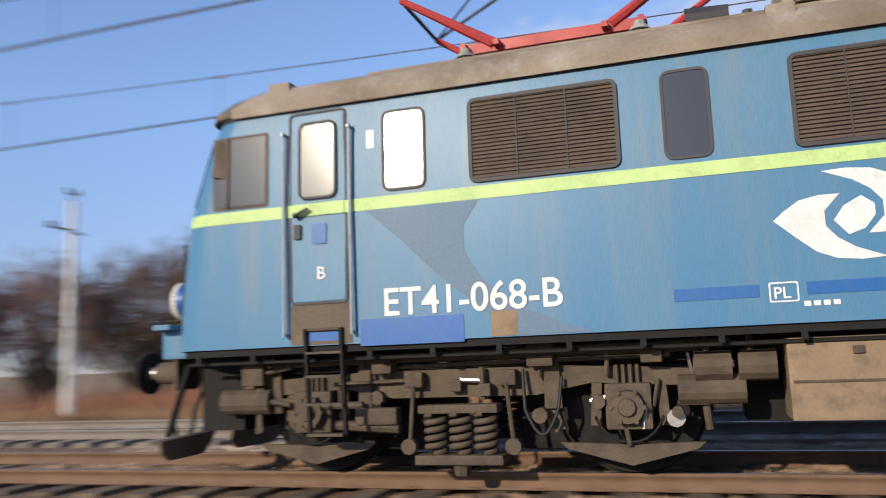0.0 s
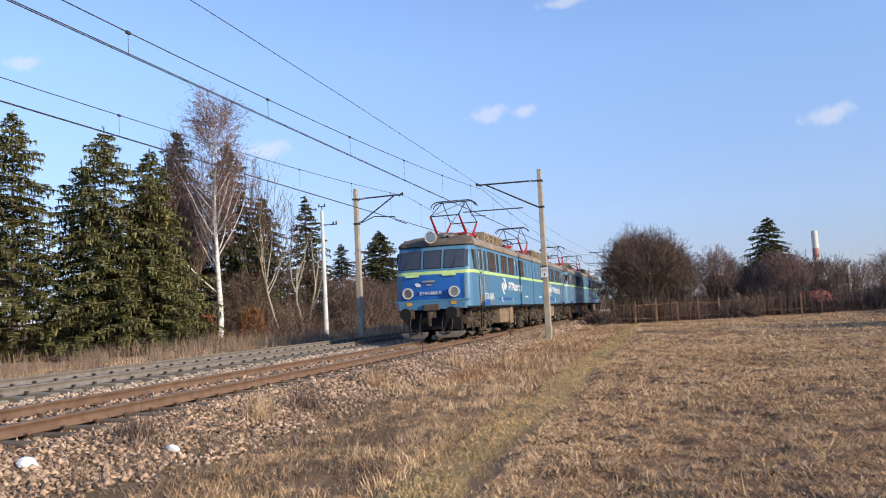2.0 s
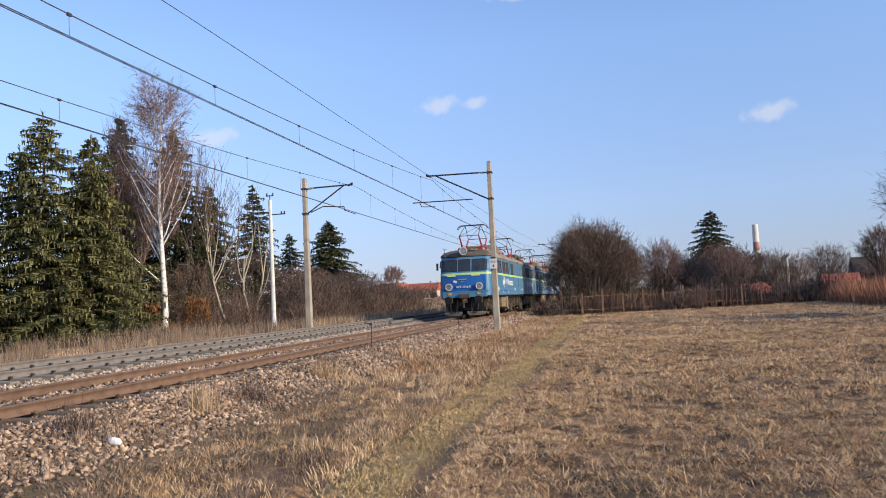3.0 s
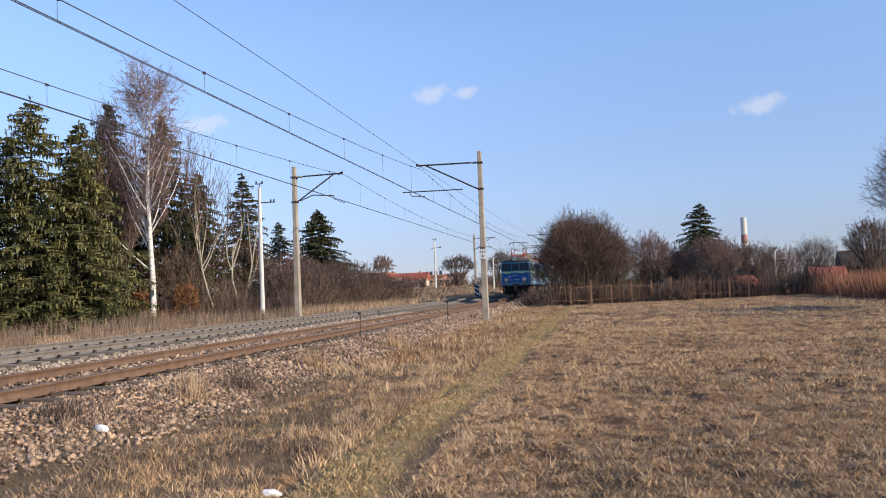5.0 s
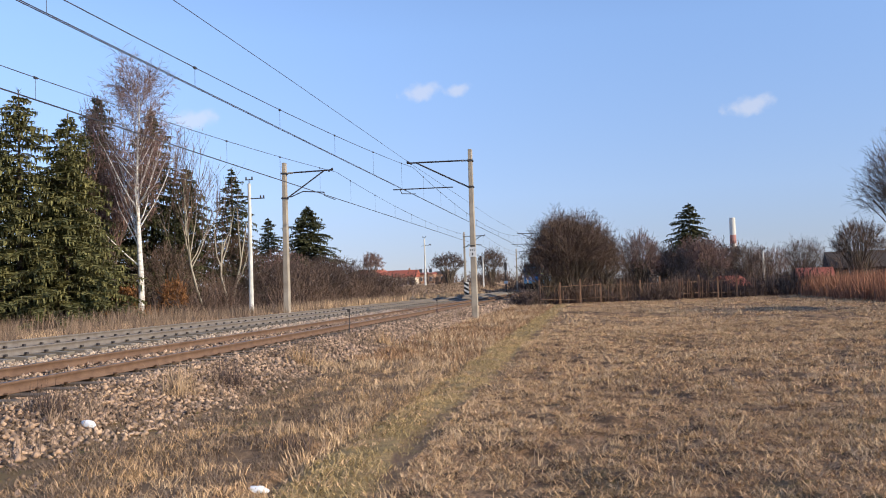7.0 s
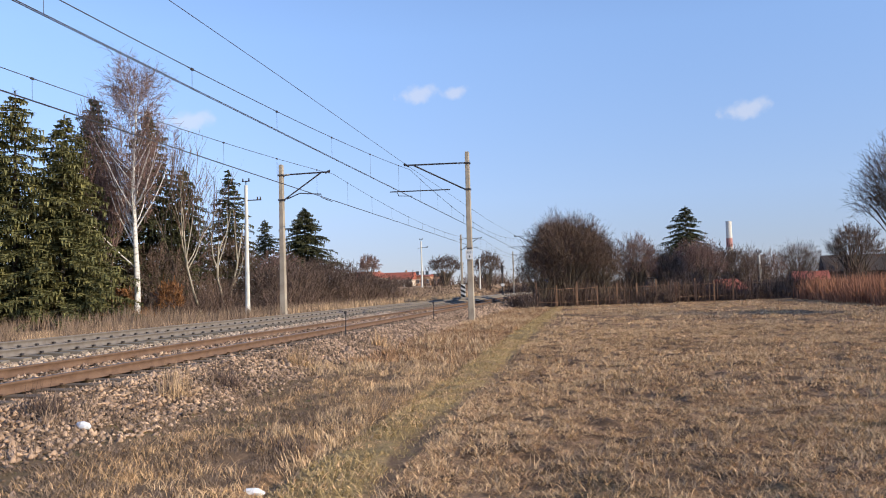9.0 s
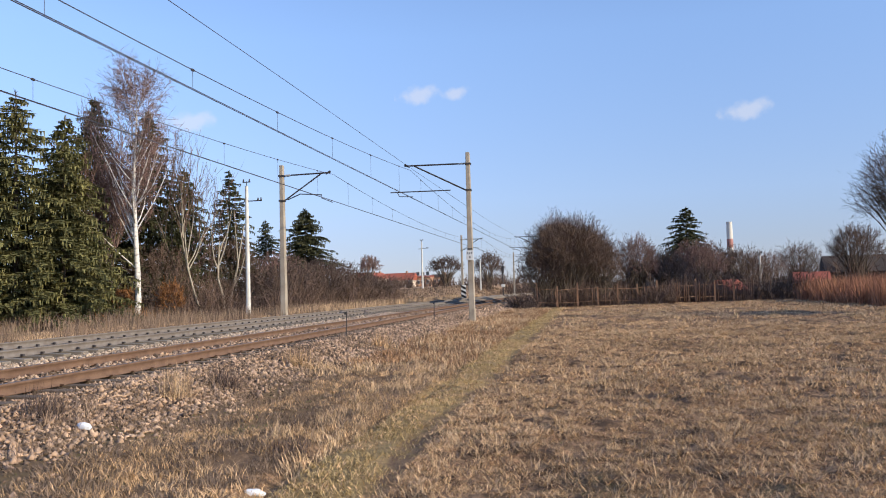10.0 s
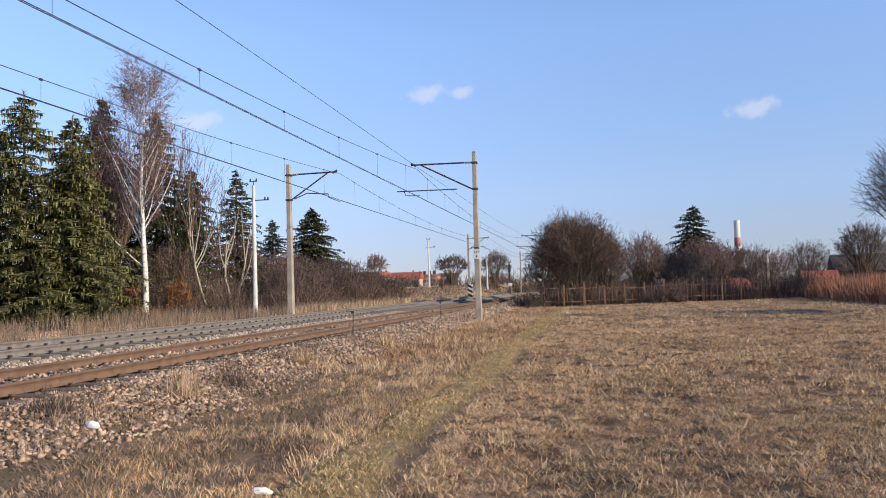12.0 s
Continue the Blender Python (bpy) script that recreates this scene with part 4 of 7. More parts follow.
round_bush("bare_bush", -17.5, 97.0, 2.5, 4.2, 2000, 45, "low dark bare thicket bush on the bank", "twig", 0.03, 0.014, 0.0)
round_bush("bare_bush", -48.0, 36.0, 6.5, 4.0, 2400, 46, "grey-brown bare bush at the wood edge", "twig", 0.05, 0.012, 0.0)
round_bush("bare_bush", -55.0, 43.0, 8.5, 4.5, 2400, 47, "grey-brown bare bush at the wood edge", "twig", 0.05, 0.014, 0.0)
round_bush("bare_bush", -62.0, 33.0, 8.0, 5.0, 2200, 48, "grey-brown bare bush at the wood edge", "twig_red", 0.05, 0.014, 0.0)
round_bush("oak_sapling", -22.9, 51.2, 2.6, 1.0, 500, 77, "young oak holding its rusty dead leaves", "leaf_rust", 0.02, 0.024, 0.0)
round_bush("oak_sapling", -19.8, 51.6, 2.9, 0.9, 500, 78, "young oak holding its rusty dead leaves", "leaf_rust", 0.02, 0.024, 0.0)
round_bush("bare_bush", -24.5, 60.0, 8.0, 3.0, 1300, 71, "brown bare saplings among the trees", "twig_red", 0.04, 0.010, 0.0)
round_bush("bare_bush", -20.5, 62.5, 6.5, 2.6, 1200, 72, "brown bare saplings among the trees", "twig", 0.04, 0.010, 0.0)
round_bush("bare_bush", -22.5, 55.0, 5.5, 2.4, 1200, 73, "brown bare saplings among the trees", "twig", 0.04, 0.010, 0.0)
round_bush("bare_bush", -18.3, 67.0, 5.2, 2.4, 1000, 74, "brown bare saplings among the trees", "twig_red", 0.04, 0.011, 0.0)
round_bush("bare_bush", -29.0, 53.5, 7.0, 3.0, 1200, 75, "brown bare saplings among the trees", "twig", 0.04, 0.010, 0.0)
round_bush("bare_bush", -40.0, 40.5, 9.0, 3.6, 1600, 61, "grey-brown bare bush at the wood edge", "twig", 0.05, 0.012, 0.0)
round_bush("bare_bush", -38.5, 48.0, 9.0, 3.4, 1500, 62, "grey-brown bare bush at the wood edge", "twig_red", 0.05, 0.012, 0.0)
round_bush("bare_bush", -45.0, 39.0, 10.5, 4.0, 1600, 63, "tall grey-brown bare bush at the wood edge", "twig", 0.05, 0.013, 0.0)
round_bush("bare_bush", -38.5, -17.0, 8.6, 4.0, 2200, 64, "brown bare bush across the line", "twig", 0.05, 0.018, 0.0)
round_bush("bare_bush", -36.5, -22.5, 9.0, 4.0, 2200, 65, "brown bare bush across the line", "twig_red", 0.05, 0.018, 0.0)
round_bush("bare_bush", -34.0, -27.0, 11.5, 3.0, 2200, 66, "dark bare tree-like bush across the line", "twig_dark", 0.05, 0.018, 0.0)
round_bush("bare_bush", -31.0, -31.0, 8.8, 4.0, 2200, 67, "brown bare bush across the line", "twig", 0.05, 0.018, 0.0)
round_bush("bare_bush", -27.0, -35.0, 8.0, 4.0, 2200, 68, "brown bare bush across the line", "twig_red", 0.05, 0.018, 0.0)
round_bush("bare_bush", -22.0, -39.0, 8.0, 4.0, 2200, 69, "brown bare bush across the line", "twig", 0.05, 0.018, 0.0)
round_bush("bare_bush", -40.0, -6.0, 5.0, 4.0, 1800, 49, "brown bare bush across the line", "twig_dark", 0.05, 0.014, 0.0)
round_bush("bare_bush", -38.0, -33.0, 6.5, 3.4, 1800, 50, "dark bare bush across the line", "twig_dark", 0.05, 0.014, 0.0)
round_bush("bare_bush", -46.0, -44.0, 5.5, 4.4, 1800, 51, "brown bare bush across the line", "twig", 0.05, 0.014, 0.0)
bare_tree("bare_tree", 16.5, 80.0, 5.6, 25, "bare garden fruit tree", "twig_red", "bark", 3, 0.28, 4, (4, 6), 0.08, (22, 48), 0.45, 0.12, 0.012)
bare_tree("bare_tree", 20.0, 84.0, 6.0, 26, "bare garden fruit tree", "twig", "bark", 4, 0.25, 4, (4, 6), 0.08, (18, 44), 0.45, 0.2, 0.012)
bare_tree("bare_tree", 23.0, 95.0, 6.2, 27, "dark bare tree in the gardens", "twig_dark", "bark", 3, 0.25, 4, (4, 6), 0.08, (22, 48), 0.45, 0.12, 0.014)
bare_tree("bare_tree", 31.0, 36.0, 9.0, 35, "bare tree beyond the field that throws a long shadow", "twig", "bark", 4, 0.22, 5, (3, 5), 0.13, (18, 40), 0.5, 0.25, 0.012)
bare_tree("bare_tree", -46.2, 43.7, 12.0, 31, "bare tree at the wood edge", "twig", "bark", 2, 0.2, 4, (4, 6), 0.14, (20, 46), 0.46, 0.2, 0.01)
bare_tree("bare_tree", -41.0, -26.0, 8.5, 32, "dark bare tree across the line", "twig_dark", "bark", 3, 0.2, 4, (4, 6), 0.12, (20, 46), 0.46, 0.2, 0.012)
bare_tree("bare_tree", -48.0, -30.0, 7.5, 33, "dark bare tree across the line", "twig_dark", "bark", 3, 0.2, 4, (4, 6), 0.12, (20, 46), 0.46, 0.2, 0.012)
bare_tree("bare_tree", -36.0, -12.0, 7.0, 34, "bare tree across the line", "twig", "bark", 3, 0.2, 4, (4, 6), 0.12, (20, 46), 0.46, 0.2, 0.012)


def thicket(n, x0, x1, y0, y1, h, mat, label, twig=0.012, stems=7, wide=0.35):
    """Bare scrub: clumps of wandering stems with side twigs, uneven in height."""
    segs = []
    twig *= 1.15
    for _ in range(int(n * 0.75)):
        x, y = RNG.uniform(x0, x1), RNG.uniform(y0, y1)
        g = gz(x, y) - 0.05
        hh = h * RNG.uniform(0.45, 1.1) * (0.8 + 0.3 * math.sin(x * 0.8 + 1.7 * math.sin(y * 0.31)))
        for _s in range(stems):
            p = np.array([x + RNG.normal(0, 0.25), y + RNG.normal(0, 0.25), g])
            d = np.array([RNG.normal(0, wide), RNG.normal(0, wide), 1.0])
            L = hh * RNG.uniform(0.6, 1.1)
            for k in range(3):
                d = d / np.linalg.norm(d) + RNG.normal(0, 0.16, 3)
                q = p + d / np.linalg.norm(d) * L / 3
                segs.append((p, q, twig * (1.5 - 0.4 * k), twig * (1.1 - 0.4 * k)))
                for _t in range(3):
                    e = d + RNG.normal(0, 0.55, 3)
                    e = e / np.linalg.norm(e) * L * RNG.uniform(0.15, 0.38)
                    b = p + (q - p) * RNG.random()
                    segs.append((b, b + e, twig * 0.7, twig * 0.25))
                p = q
    v, f = ribbons([(p, q, a * 1.3, b * 1.3) for p, q, a, b in segs])
    tagged(soup("thicket", v, f, mat), label, "bush", kind="stuff")


def reeds(n, x0, x1, y0, y1, h, mat, label, lean=0.35):
    blades("thicket", n, lambda k: (RNG.uniform(x0, x1, k), RNG.uniform(y0, y1, k)), h, 0.006, mat, label, lean, 7, 0.35, "reeds")


thicket(460, -21, -12, 52, 76, 3.5, M["twig"], "dark bare thicket along the bank", 0.012, 8)
thicket(150, -19, -12.5, 76, 92, 2.1, M["twig"], "dark bare thicket along the bank", 0.016, 8)
thicket(260, -34, -18, 50, 60, 3.0, M["twig"], "bare brown undergrowth below the trees", 0.010, 8)
thicket(170, -130, -60, 40, 120, 4.5, M["twig"], "distant bare hedges beyond the wood", 0.03, 8)
thicket(380, -60, -33, 34, 62, 3.2, M["twig"], "bare brown undergrowth below the trees", 0.010, 8)
thicket(330, -60, -24, -46, 28, 3.0, M["twig"], "bare brown brush across the line", 0.012, 8)
thicket(460, 6, 34, 68, 88, 3.6, M["twig"], "bare garden shrubs behind the fence", 0.012, 8)
thicket(300, 4.8, 15, 63.9, 68, 1.9, M["twig"], "tangled brambles along the garden fence", 0.011, 8)
thicket(300, 15, 27, 67.6, 73, 1.9, M["twig"], "tangled brambles along the garden fence", 0.011, 8)
thicket(40, 3.0, 4.4, 59.5, 62.5, 1.7, M["twig_dark"], "dark bush by the line", 0.012, 10)
thicket(160, -16, 2, 150, 230, 3.4, M["twig"], "bare brush along the far line", 0.03, 8)
thicket(220, -100, -16, 190, 262, 3.6, M["twig"], "distant bare hedges", 0.045, 8)
thicket(260, 8, 110, 105, 190, 5.0, M["twig"], "distant bare garden trees", 0.035, 8)
reeds(900, -46, -17, 42.5, 49, 1.2, M["grass_dull"], "brown dead weeds below the trees", 0.6)
reeds(350, -30, -19, 47.5, 50, 1.1, M["leaf_rust"], "rust-leaved oak saplings", 0.9)
reeds(2500, -30, -15, -30, 20, 1.1, M["reed"], "russet weeds across the line", 0.5)
reeds(5500, 24.3, 42, 46, 66, 1.7, M["reed"], "russet stand of dead reeds at the field's edge", 0.7)
reeds(900, -9.5, -6.8, 45, 120, 0.6, M["grass_pale"], "dry grass along the far shoulder", 0.5)


# ---- catenary ----
MAST_Y = [-81.0, -21.0, 39.3, 99.0, 152.0, 200.0]


def mast(side, y, label):
    """Concrete mast with top arm, diagonal strut, steady arm and insulators; side +1 stands right of the line, -1 left of the second one."""
    cx = float(track_x(y))
    x0 = cx + (2.84 if side > 0 else -7.1)
    s = -side
    g = gz(x0, y)
    m = empty("catenary_mast", pose(x0, y, 0), label, "catenary mast", "catenary masts")
    bm = B()
    r = bmesh.ops.create_cube(bm, size=1.0, matrix=Matrix.Translation((0, 0, (7.87 + g - 0.3) / 2)) @ Matrix.Diagonal((0.30, 0.34, 7.87 - g + 0.3, 1)))
    for v in r["verts"]:
        if v.co.z > 4:
            v.co.x *= 0.62
            v.co.y *= 0.75
    bmesh.ops.bevel(bm, geom=list(bm.edges), offset=0.02, segments=1, affect="EDGES")
    part("post", bm, M["concrete"], m)
    for z in (7.3, 6.0):
        bm = B()
        box(bm, -0.14, 0.14, -0.17, 0.17, z - 0.04, z + 0.04)
        part("clamp", bm, M["iron"], m, "dark iron clamp")
    reach = 3.2 if side > 0 else 2.65
    bm = B()
    tube(bm, (s * 0.5, 0, 7.33), (s * reach, 0, 7.36), 0.04)
    tube(bm, (s * (reach - 0.25), 0, 7.30), (s * reach, 0, 7.44), 0.05)
    part("top_arm", bm, M["iron"], m)
    bm = B()
    tube(bm, (s * 0.12, 0, 6.0), (s * (reach - 0.5), 0, 7.33), 0.038)
    part("strut", bm, M["iron"], m)
    bm = B()
    a = (s * 1.0, 0, 6.32) if side < 0 else (s * 0.9, 0, 6.04)
    tube(bm, a, (s * (reach + 0.75 if side > 0 else reach - 0.5), 0, 6.06 if side > 0 else 6.22), 0.028)
    t = s * (reach + 0.75 if side > 0 else reach)
    if side > 0:
        tube(bm, (t - s * 0.35, 0, 6.06), (t - s * 0.45, 0, 5.84), 0.018)
        tube(bm, (t - s * 0.45, 0, 5.84), (t - s * 1.15, 0, 5.80), 0.018)
    else:
        tube(bm, (s * 0.3, 0, 6.05), a, 0.028)
        tube(bm, (t - s * 0.5, 0, 6.22), (t - s * 0.5, 0, 6.05), 0.018)
        tube(bm, (t - s * 0.5, 0, 6.05), (t + s * 0.1, 0, 5.80), 0.018)
    part("steady_arm", bm, M["iron"], m)
    bm = B()
    for i in range(5):
        tube(bm, (s * (0.2 + i * 0.055), 0, 7.32), (s * (0.225 + i * 0.055), 0, 7.32), 0.065, 0.05, 10)
    tube(bm, (s * 0.12, 0, 7.32), (s * 0.5, 0, 7.33), 0.025)
    part("insulator", bm, M["ceramic"], m, "brown-grey ribbed insulator")
    return m


def sign_plate(parent, z, w=0.36):
    bm = B()
    box(bm, -w / 2, w / 2, -0.235, -0.215, z - 0.24, z + 0.24, 0.005)
    s = part("sign", bm, M["white"], parent, "white kilometre sign with dark marks")
    for x, w, z0 in ((-0.1, 0.015, 0.05), (-0.01, 0.015, 0.05), (0.08, 0.015, 0.05), (0.0, 0.025, -0.15)):
        bm = B()
        box(bm, x - w, x + w, -0.243, -0.237, z + z0, z + z0 + 0.105)
        part("mark", bm, M["black"], s)


for i, y in enumerate(MAST_Y):
    a = mast(1, y, "weathered concrete catenary mast with iron arm")
    mast(-1, y + 0.7, "weathered concrete catenary mast with iron arm")
    if i == 2:
        sign_plate(a, 2.78)
        bm = B()
        box(bm, -0.125, 0.125, -0.21, -0.2, 3.05, 3.12)
        part("band", bm, M["iron"], a)


def cable(name, pts, r, parent=None, label=""):
    v, f = sweep(pts, r)
    return soup(name, v, f, M["wire"], parent, label)


def overhead(off, low, label):
    line = empty("overhead_line", pose(0, 0, 0), label, "overhead line")
    for k in range(len(MAST_Y) - 1):
        a, b = MAST_Y[k], MAST_Y[k + 1]
        n = 24
        ys = [a + (b - a) * i / n for i in range(n + 1)]
        zig = [-0.12 + (-0.06 if k % 2 else 0.06) * (1 - 2 * i / n) for i in range(n + 1)]
        cx = [float(track_x(a)) + (float(track_x(b)) - float(track_x(a))) * i / n for i in range(n + 1)]
        for d in (-0.025, 0.025):
            cable("contact_wire", [(cx[i] + off + zig[i] + d, ys[i], 5.77) for i in range(n + 1)], 0.010, line)
        mess = [(cx[i] + off + zig[i], ys[i], low + (7.13 - low) * (2 * i / n - 1) ** 2) for i in range(n + 1)]
        cable("messenger_wire", mess, 0.011, line)
        for i in range(1, n, 2):
            cable("dropper", [mess[i], (cx[i] + off + zig[i], ys[i], 5.77)], 0.005, line)
            bm = B()
            box(bm, mess[i][0] - 0.02, mess[i][0] + 0.02, ys[i] - 0.05, ys[i] + 0.05, mess[i][2] - 0.03, mess[i][2] + 0.02)
            part("clip", bm, M["iron"], line)


overhead(0.0, 6.15, "overhead contact line with messenger and droppers")
overhead(-4.0, 6.24, "overhead contact line of the second track")
cable("feeder_wire", [(0.0, -81, 7.5), (0.0, -21, 7.4), (0.0, 0, 7.36), (0.0, 15.7, 7.36), (0.0, 22, 7.34), (-0.1, 39.3, 7.28), (0.2, 70, 7.0), (0.3, 99, 7.3)], 0.009)
tagged(bpy.data.objects["feeder_wire"], "thin tarnished feeder wire strung between the masts", "wire")


def line_pole(x, y, h, label):
    """Slim pale concrete pole with a short crossarm and pin insulators."""
    g = gz(x, y)
    p = empty("telegraph_pole", pose(x, y, g), label, "pole", "pale line poles")
    bm = B()
    tube(bm, (0, 0, -0.3), (0, 0, h - 0.3), 0.15, 0.10, 10)
    part("post", bm, M["concrete_pale"], p)
    bm = B()
    tube(bm, (0, 0, h - 0.3), (0, 0, h), 0.03)
    bar(bm, (-0.25, 0, h - 0.05), (0.25, 0, h - 0.05), 0.05, 0.05)
    bar(bm, (-0.1, 0, h - 1.25), (1.0, 0, h - 1.25), 0.06, 0.06)
    bar(bm, (-0.5, 0, h - 1.35), (0.1, 0, h - 1.25), 0.05, 0.05)
    part("crossarm", bm, M["iron"], p)
    for x_, z_ in ((-0.2, h), (0.2, h), (0.75, h - 1.2), (0.95, h - 1.2)):
        bm = B()
        tube(bm, (x_, 0, z_ - 0.04), (x_, 0, z_ + 0.14), 0.06, 0.04)
        part("insulator", bm, M["iron"], p)


line_pole(-12.4, 47.6, 8.55, "pale line pole with dark insulators in dry grass")
line_pole(-15.6, 117.6, 7.4, "pale line pole with dark insulators in dry grass")
line_pole(-12.4, -19.5, 7.3, "pale line pole with dark insulators in dry grass")
line_pole(-11.0, 148.7, 6.0, "pale line pole beside the far line")
line_pole(25.1, 83.3, 4.2, "slim pale pole in the gardens")


# ---- the locomotives ----
LEN, HALF = 14.62, 1.5
# height, setback of the front, half width
LEVELS = [(1.27, 0.02, 1.5), (1.55, 0.03, 1.5), (2.0, 0.07, 1.5), (2.52, 0.14, 1.5), (2.64, 0.16, 1.5), (3.0, 0.27, 1.49), (3.45, 0.42, 1.475), (3.62, 0.50, 1.46)]
ROOF = [(3.62, 0.42, 1.50), (3.70, 0.44, 1.50), (3.80, 0.58, 1.44), (3.90, 0.78, 1.33), (4.00, 1.05, 1.10), (4.08, 1.45, 0.75), (4.12, 1.8, 0.35)]


def at_level(z, table):
    zs = [r[0] for r in table]
    return np.interp(z, zs, [r[1] for r in table]), np.interp(z, zs, [r[2] for r in table])


def outline(z, table, grow_by=0.0, rad=0.34):
    """The plan of the body at a height, from rear right round the cab to rear left."""
    y0, w = at_level(z, table)
    y0, w = y0 - grow_by, w + grow_by
    pts = [(w, LEN), (w, 10.0), (w, 5.0), (w, y0 + rad + 0.12)]
    for i in range(0, 9):
        a = math.radians(90 * i / 8)
        pts.append((w - rad + rad * math.cos(a), y0 + 0.10 + rad - rad * math.sin(a)))
    front = [(w - rad) * (1 - i / 6) for i in range(1, 6)] + [0.0]
    for x in front:
        pts.append((x, y0 + 0.10 * (x / (w - rad)) ** 2))
    return pts + [(-x, y) for x, y in reversed(pts[:-1])]


def shell(zs, table, grow_by=0.0, keep=None, cap=False):
    bm = B()
    rings = [[bm.verts.new((x, y, z)) for x, y in outline(z, table, grow_by)] for z in zs]
    n = len(rings[0])
    for a, b in zip(rings, rings[1:]):
        for i in range(n - 1):
            if keep is None or keep(i):
                bm.faces.new((a[i], a[i + 1], b[i + 1], b[i]))
        if keep is None:
            bm.faces.new((a[n - 1], a[0], b[0], b[n - 1]))
    if cap:
        bm.faces.new(rings[-1])
        bm.faces.new(list(reversed(rings[0])))
    loose = [v for v in bm.verts if not v.link_faces]
    bmesh.ops.delete(bm, geom=loose, context="VERTS")
    return bm


def side_rect(bm, s, y0, y1, z0, z1, t0, t1, r=0.05):
    """A panel with rounded corners on the body side, from t0 to t1 proud of it."""
    pts = []
    for cy, cz, a0 in ((y1 - r, z1 - r, 0), (y0 + r, z1 - r, 90), (y0 + r, z0 + r, 180), (y1 - r, z0 + r, 270)):
        for k in range(4):
            a = math.radians(a0 + 30 * k)
            pts.append((cy + r * math.cos(a), cz + r * math.sin(a)))

    def w(z):
        return float(at_level(z, LEVELS)[1])
    va = [bm.verts.new((s * (w(z) + t0), y, z)) for y, z in pts]
    vb = [bm.verts.new((s * (w(z) + t1), y, z)) for y, z in pts]
    k = len(pts)
    for i in range(k):
        bm.faces.new((va[i], va[(i + 1) % k], vb[(i + 1) % k], vb[i]))
    bm.faces.new(vb)
    bm.faces.new(list(reversed(va)))


def side_frame(bm, s, y0, y1, z0, z1, w=0.03, t=0.018, r=0.06):
    """A raised rounded rim round an opening."""
    rings = []
    for off in (0, -w):
        for lift in (t, 0.0):
            pts = []
            rr = max(0.015, r + off)
            for cy, cz, a0 in ((y1 + off - rr, z1 + off - rr, 0), (y0 - off + rr, z1 + off - rr, 90), (y0 - off + rr, z0 - off + rr, 180), (y1 + off - rr, z0 - off + rr, 270)):
                for k in range(4):
                    a = math.radians(a0 + 30 * k)
                    z = cz + rr * math.sin(a)
                    pts.append(bm.verts.new((s * (float(at_level(z, LEVELS)[1]) + lift), cy + rr * math.cos(a), z)))
            rings.append(pts)
    outer_t, outer_b, inner_t, inner_b = rings
    k = len(outer_t)
    for i in range(k):
        j = (i + 1) % k
        bm.faces.new((outer_t[i], outer_t[j], inner_t[j], inner_t[i]))
        bm.faces.new((outer_b[i], outer_b[j], outer_t[j], outer_t[i]))
        bm.faces.new((inner_t[i], inner_t[j], inner_b[j], inner_b[i]))


def lettering(words, size, parent, m, name="lettering", mat="white", label="", width=None):
    """Words in the built-in font, turned into a thin mesh."""
    cu = bpy.data.curves.new(name, "FONT")
    cu.body, cu.size, cu.extrude, cu.offset = words, size, 0.002, 0.012 * size
    tmp = new("tmp_words", cu)
    bpy.context.view_layer.update()
    me = bpy.data.meshes.new_from_object(tmp.evaluated_get(bpy.context.evaluated_depsgraph_get()))
    bpy.data.objects.remove(tmp)
    if width:
        xs = [v.co.x for v in me.vertices]
        k, x0 = width / (max(xs) - min(xs)), min(xs)
        for v in me.vertices:
            v.co.x = (v.co.x - x0) * k
    me.materials.clear()
    me.materials.append(M[mat])
    ob = new(name, me)
    ob.parent, ob.matrix_basis = parent, m
    return tagged(ob, label)


def on_side(s, y, z, out=1.507):
    """The pose of upright writing on the body side; it starts at y on the right side and reads forwards on both."""
    return Matrix.Translation((s * out, y, z)) @ (Matrix(((0, 0, 1, 0), (1, 0, 0, 0), (0, 1, 0, 0), (0, 0, 0, 1))) if s > 0 else Matrix(((0, 0, -1, 0), (-1, 0, 0, 0), (0, 1, 0, 0), (0, 0, 0, 1))))


VENTS = [(3.38, 4.74), (6.12, 7.4), (7.86, 9.12), (10.52, 11.76)]
WINDOWS = [(2.52, 2.96), (5.10, 5.50), (9.76, 10.02), (12.35, 12.75), (13.45, 13.9)]


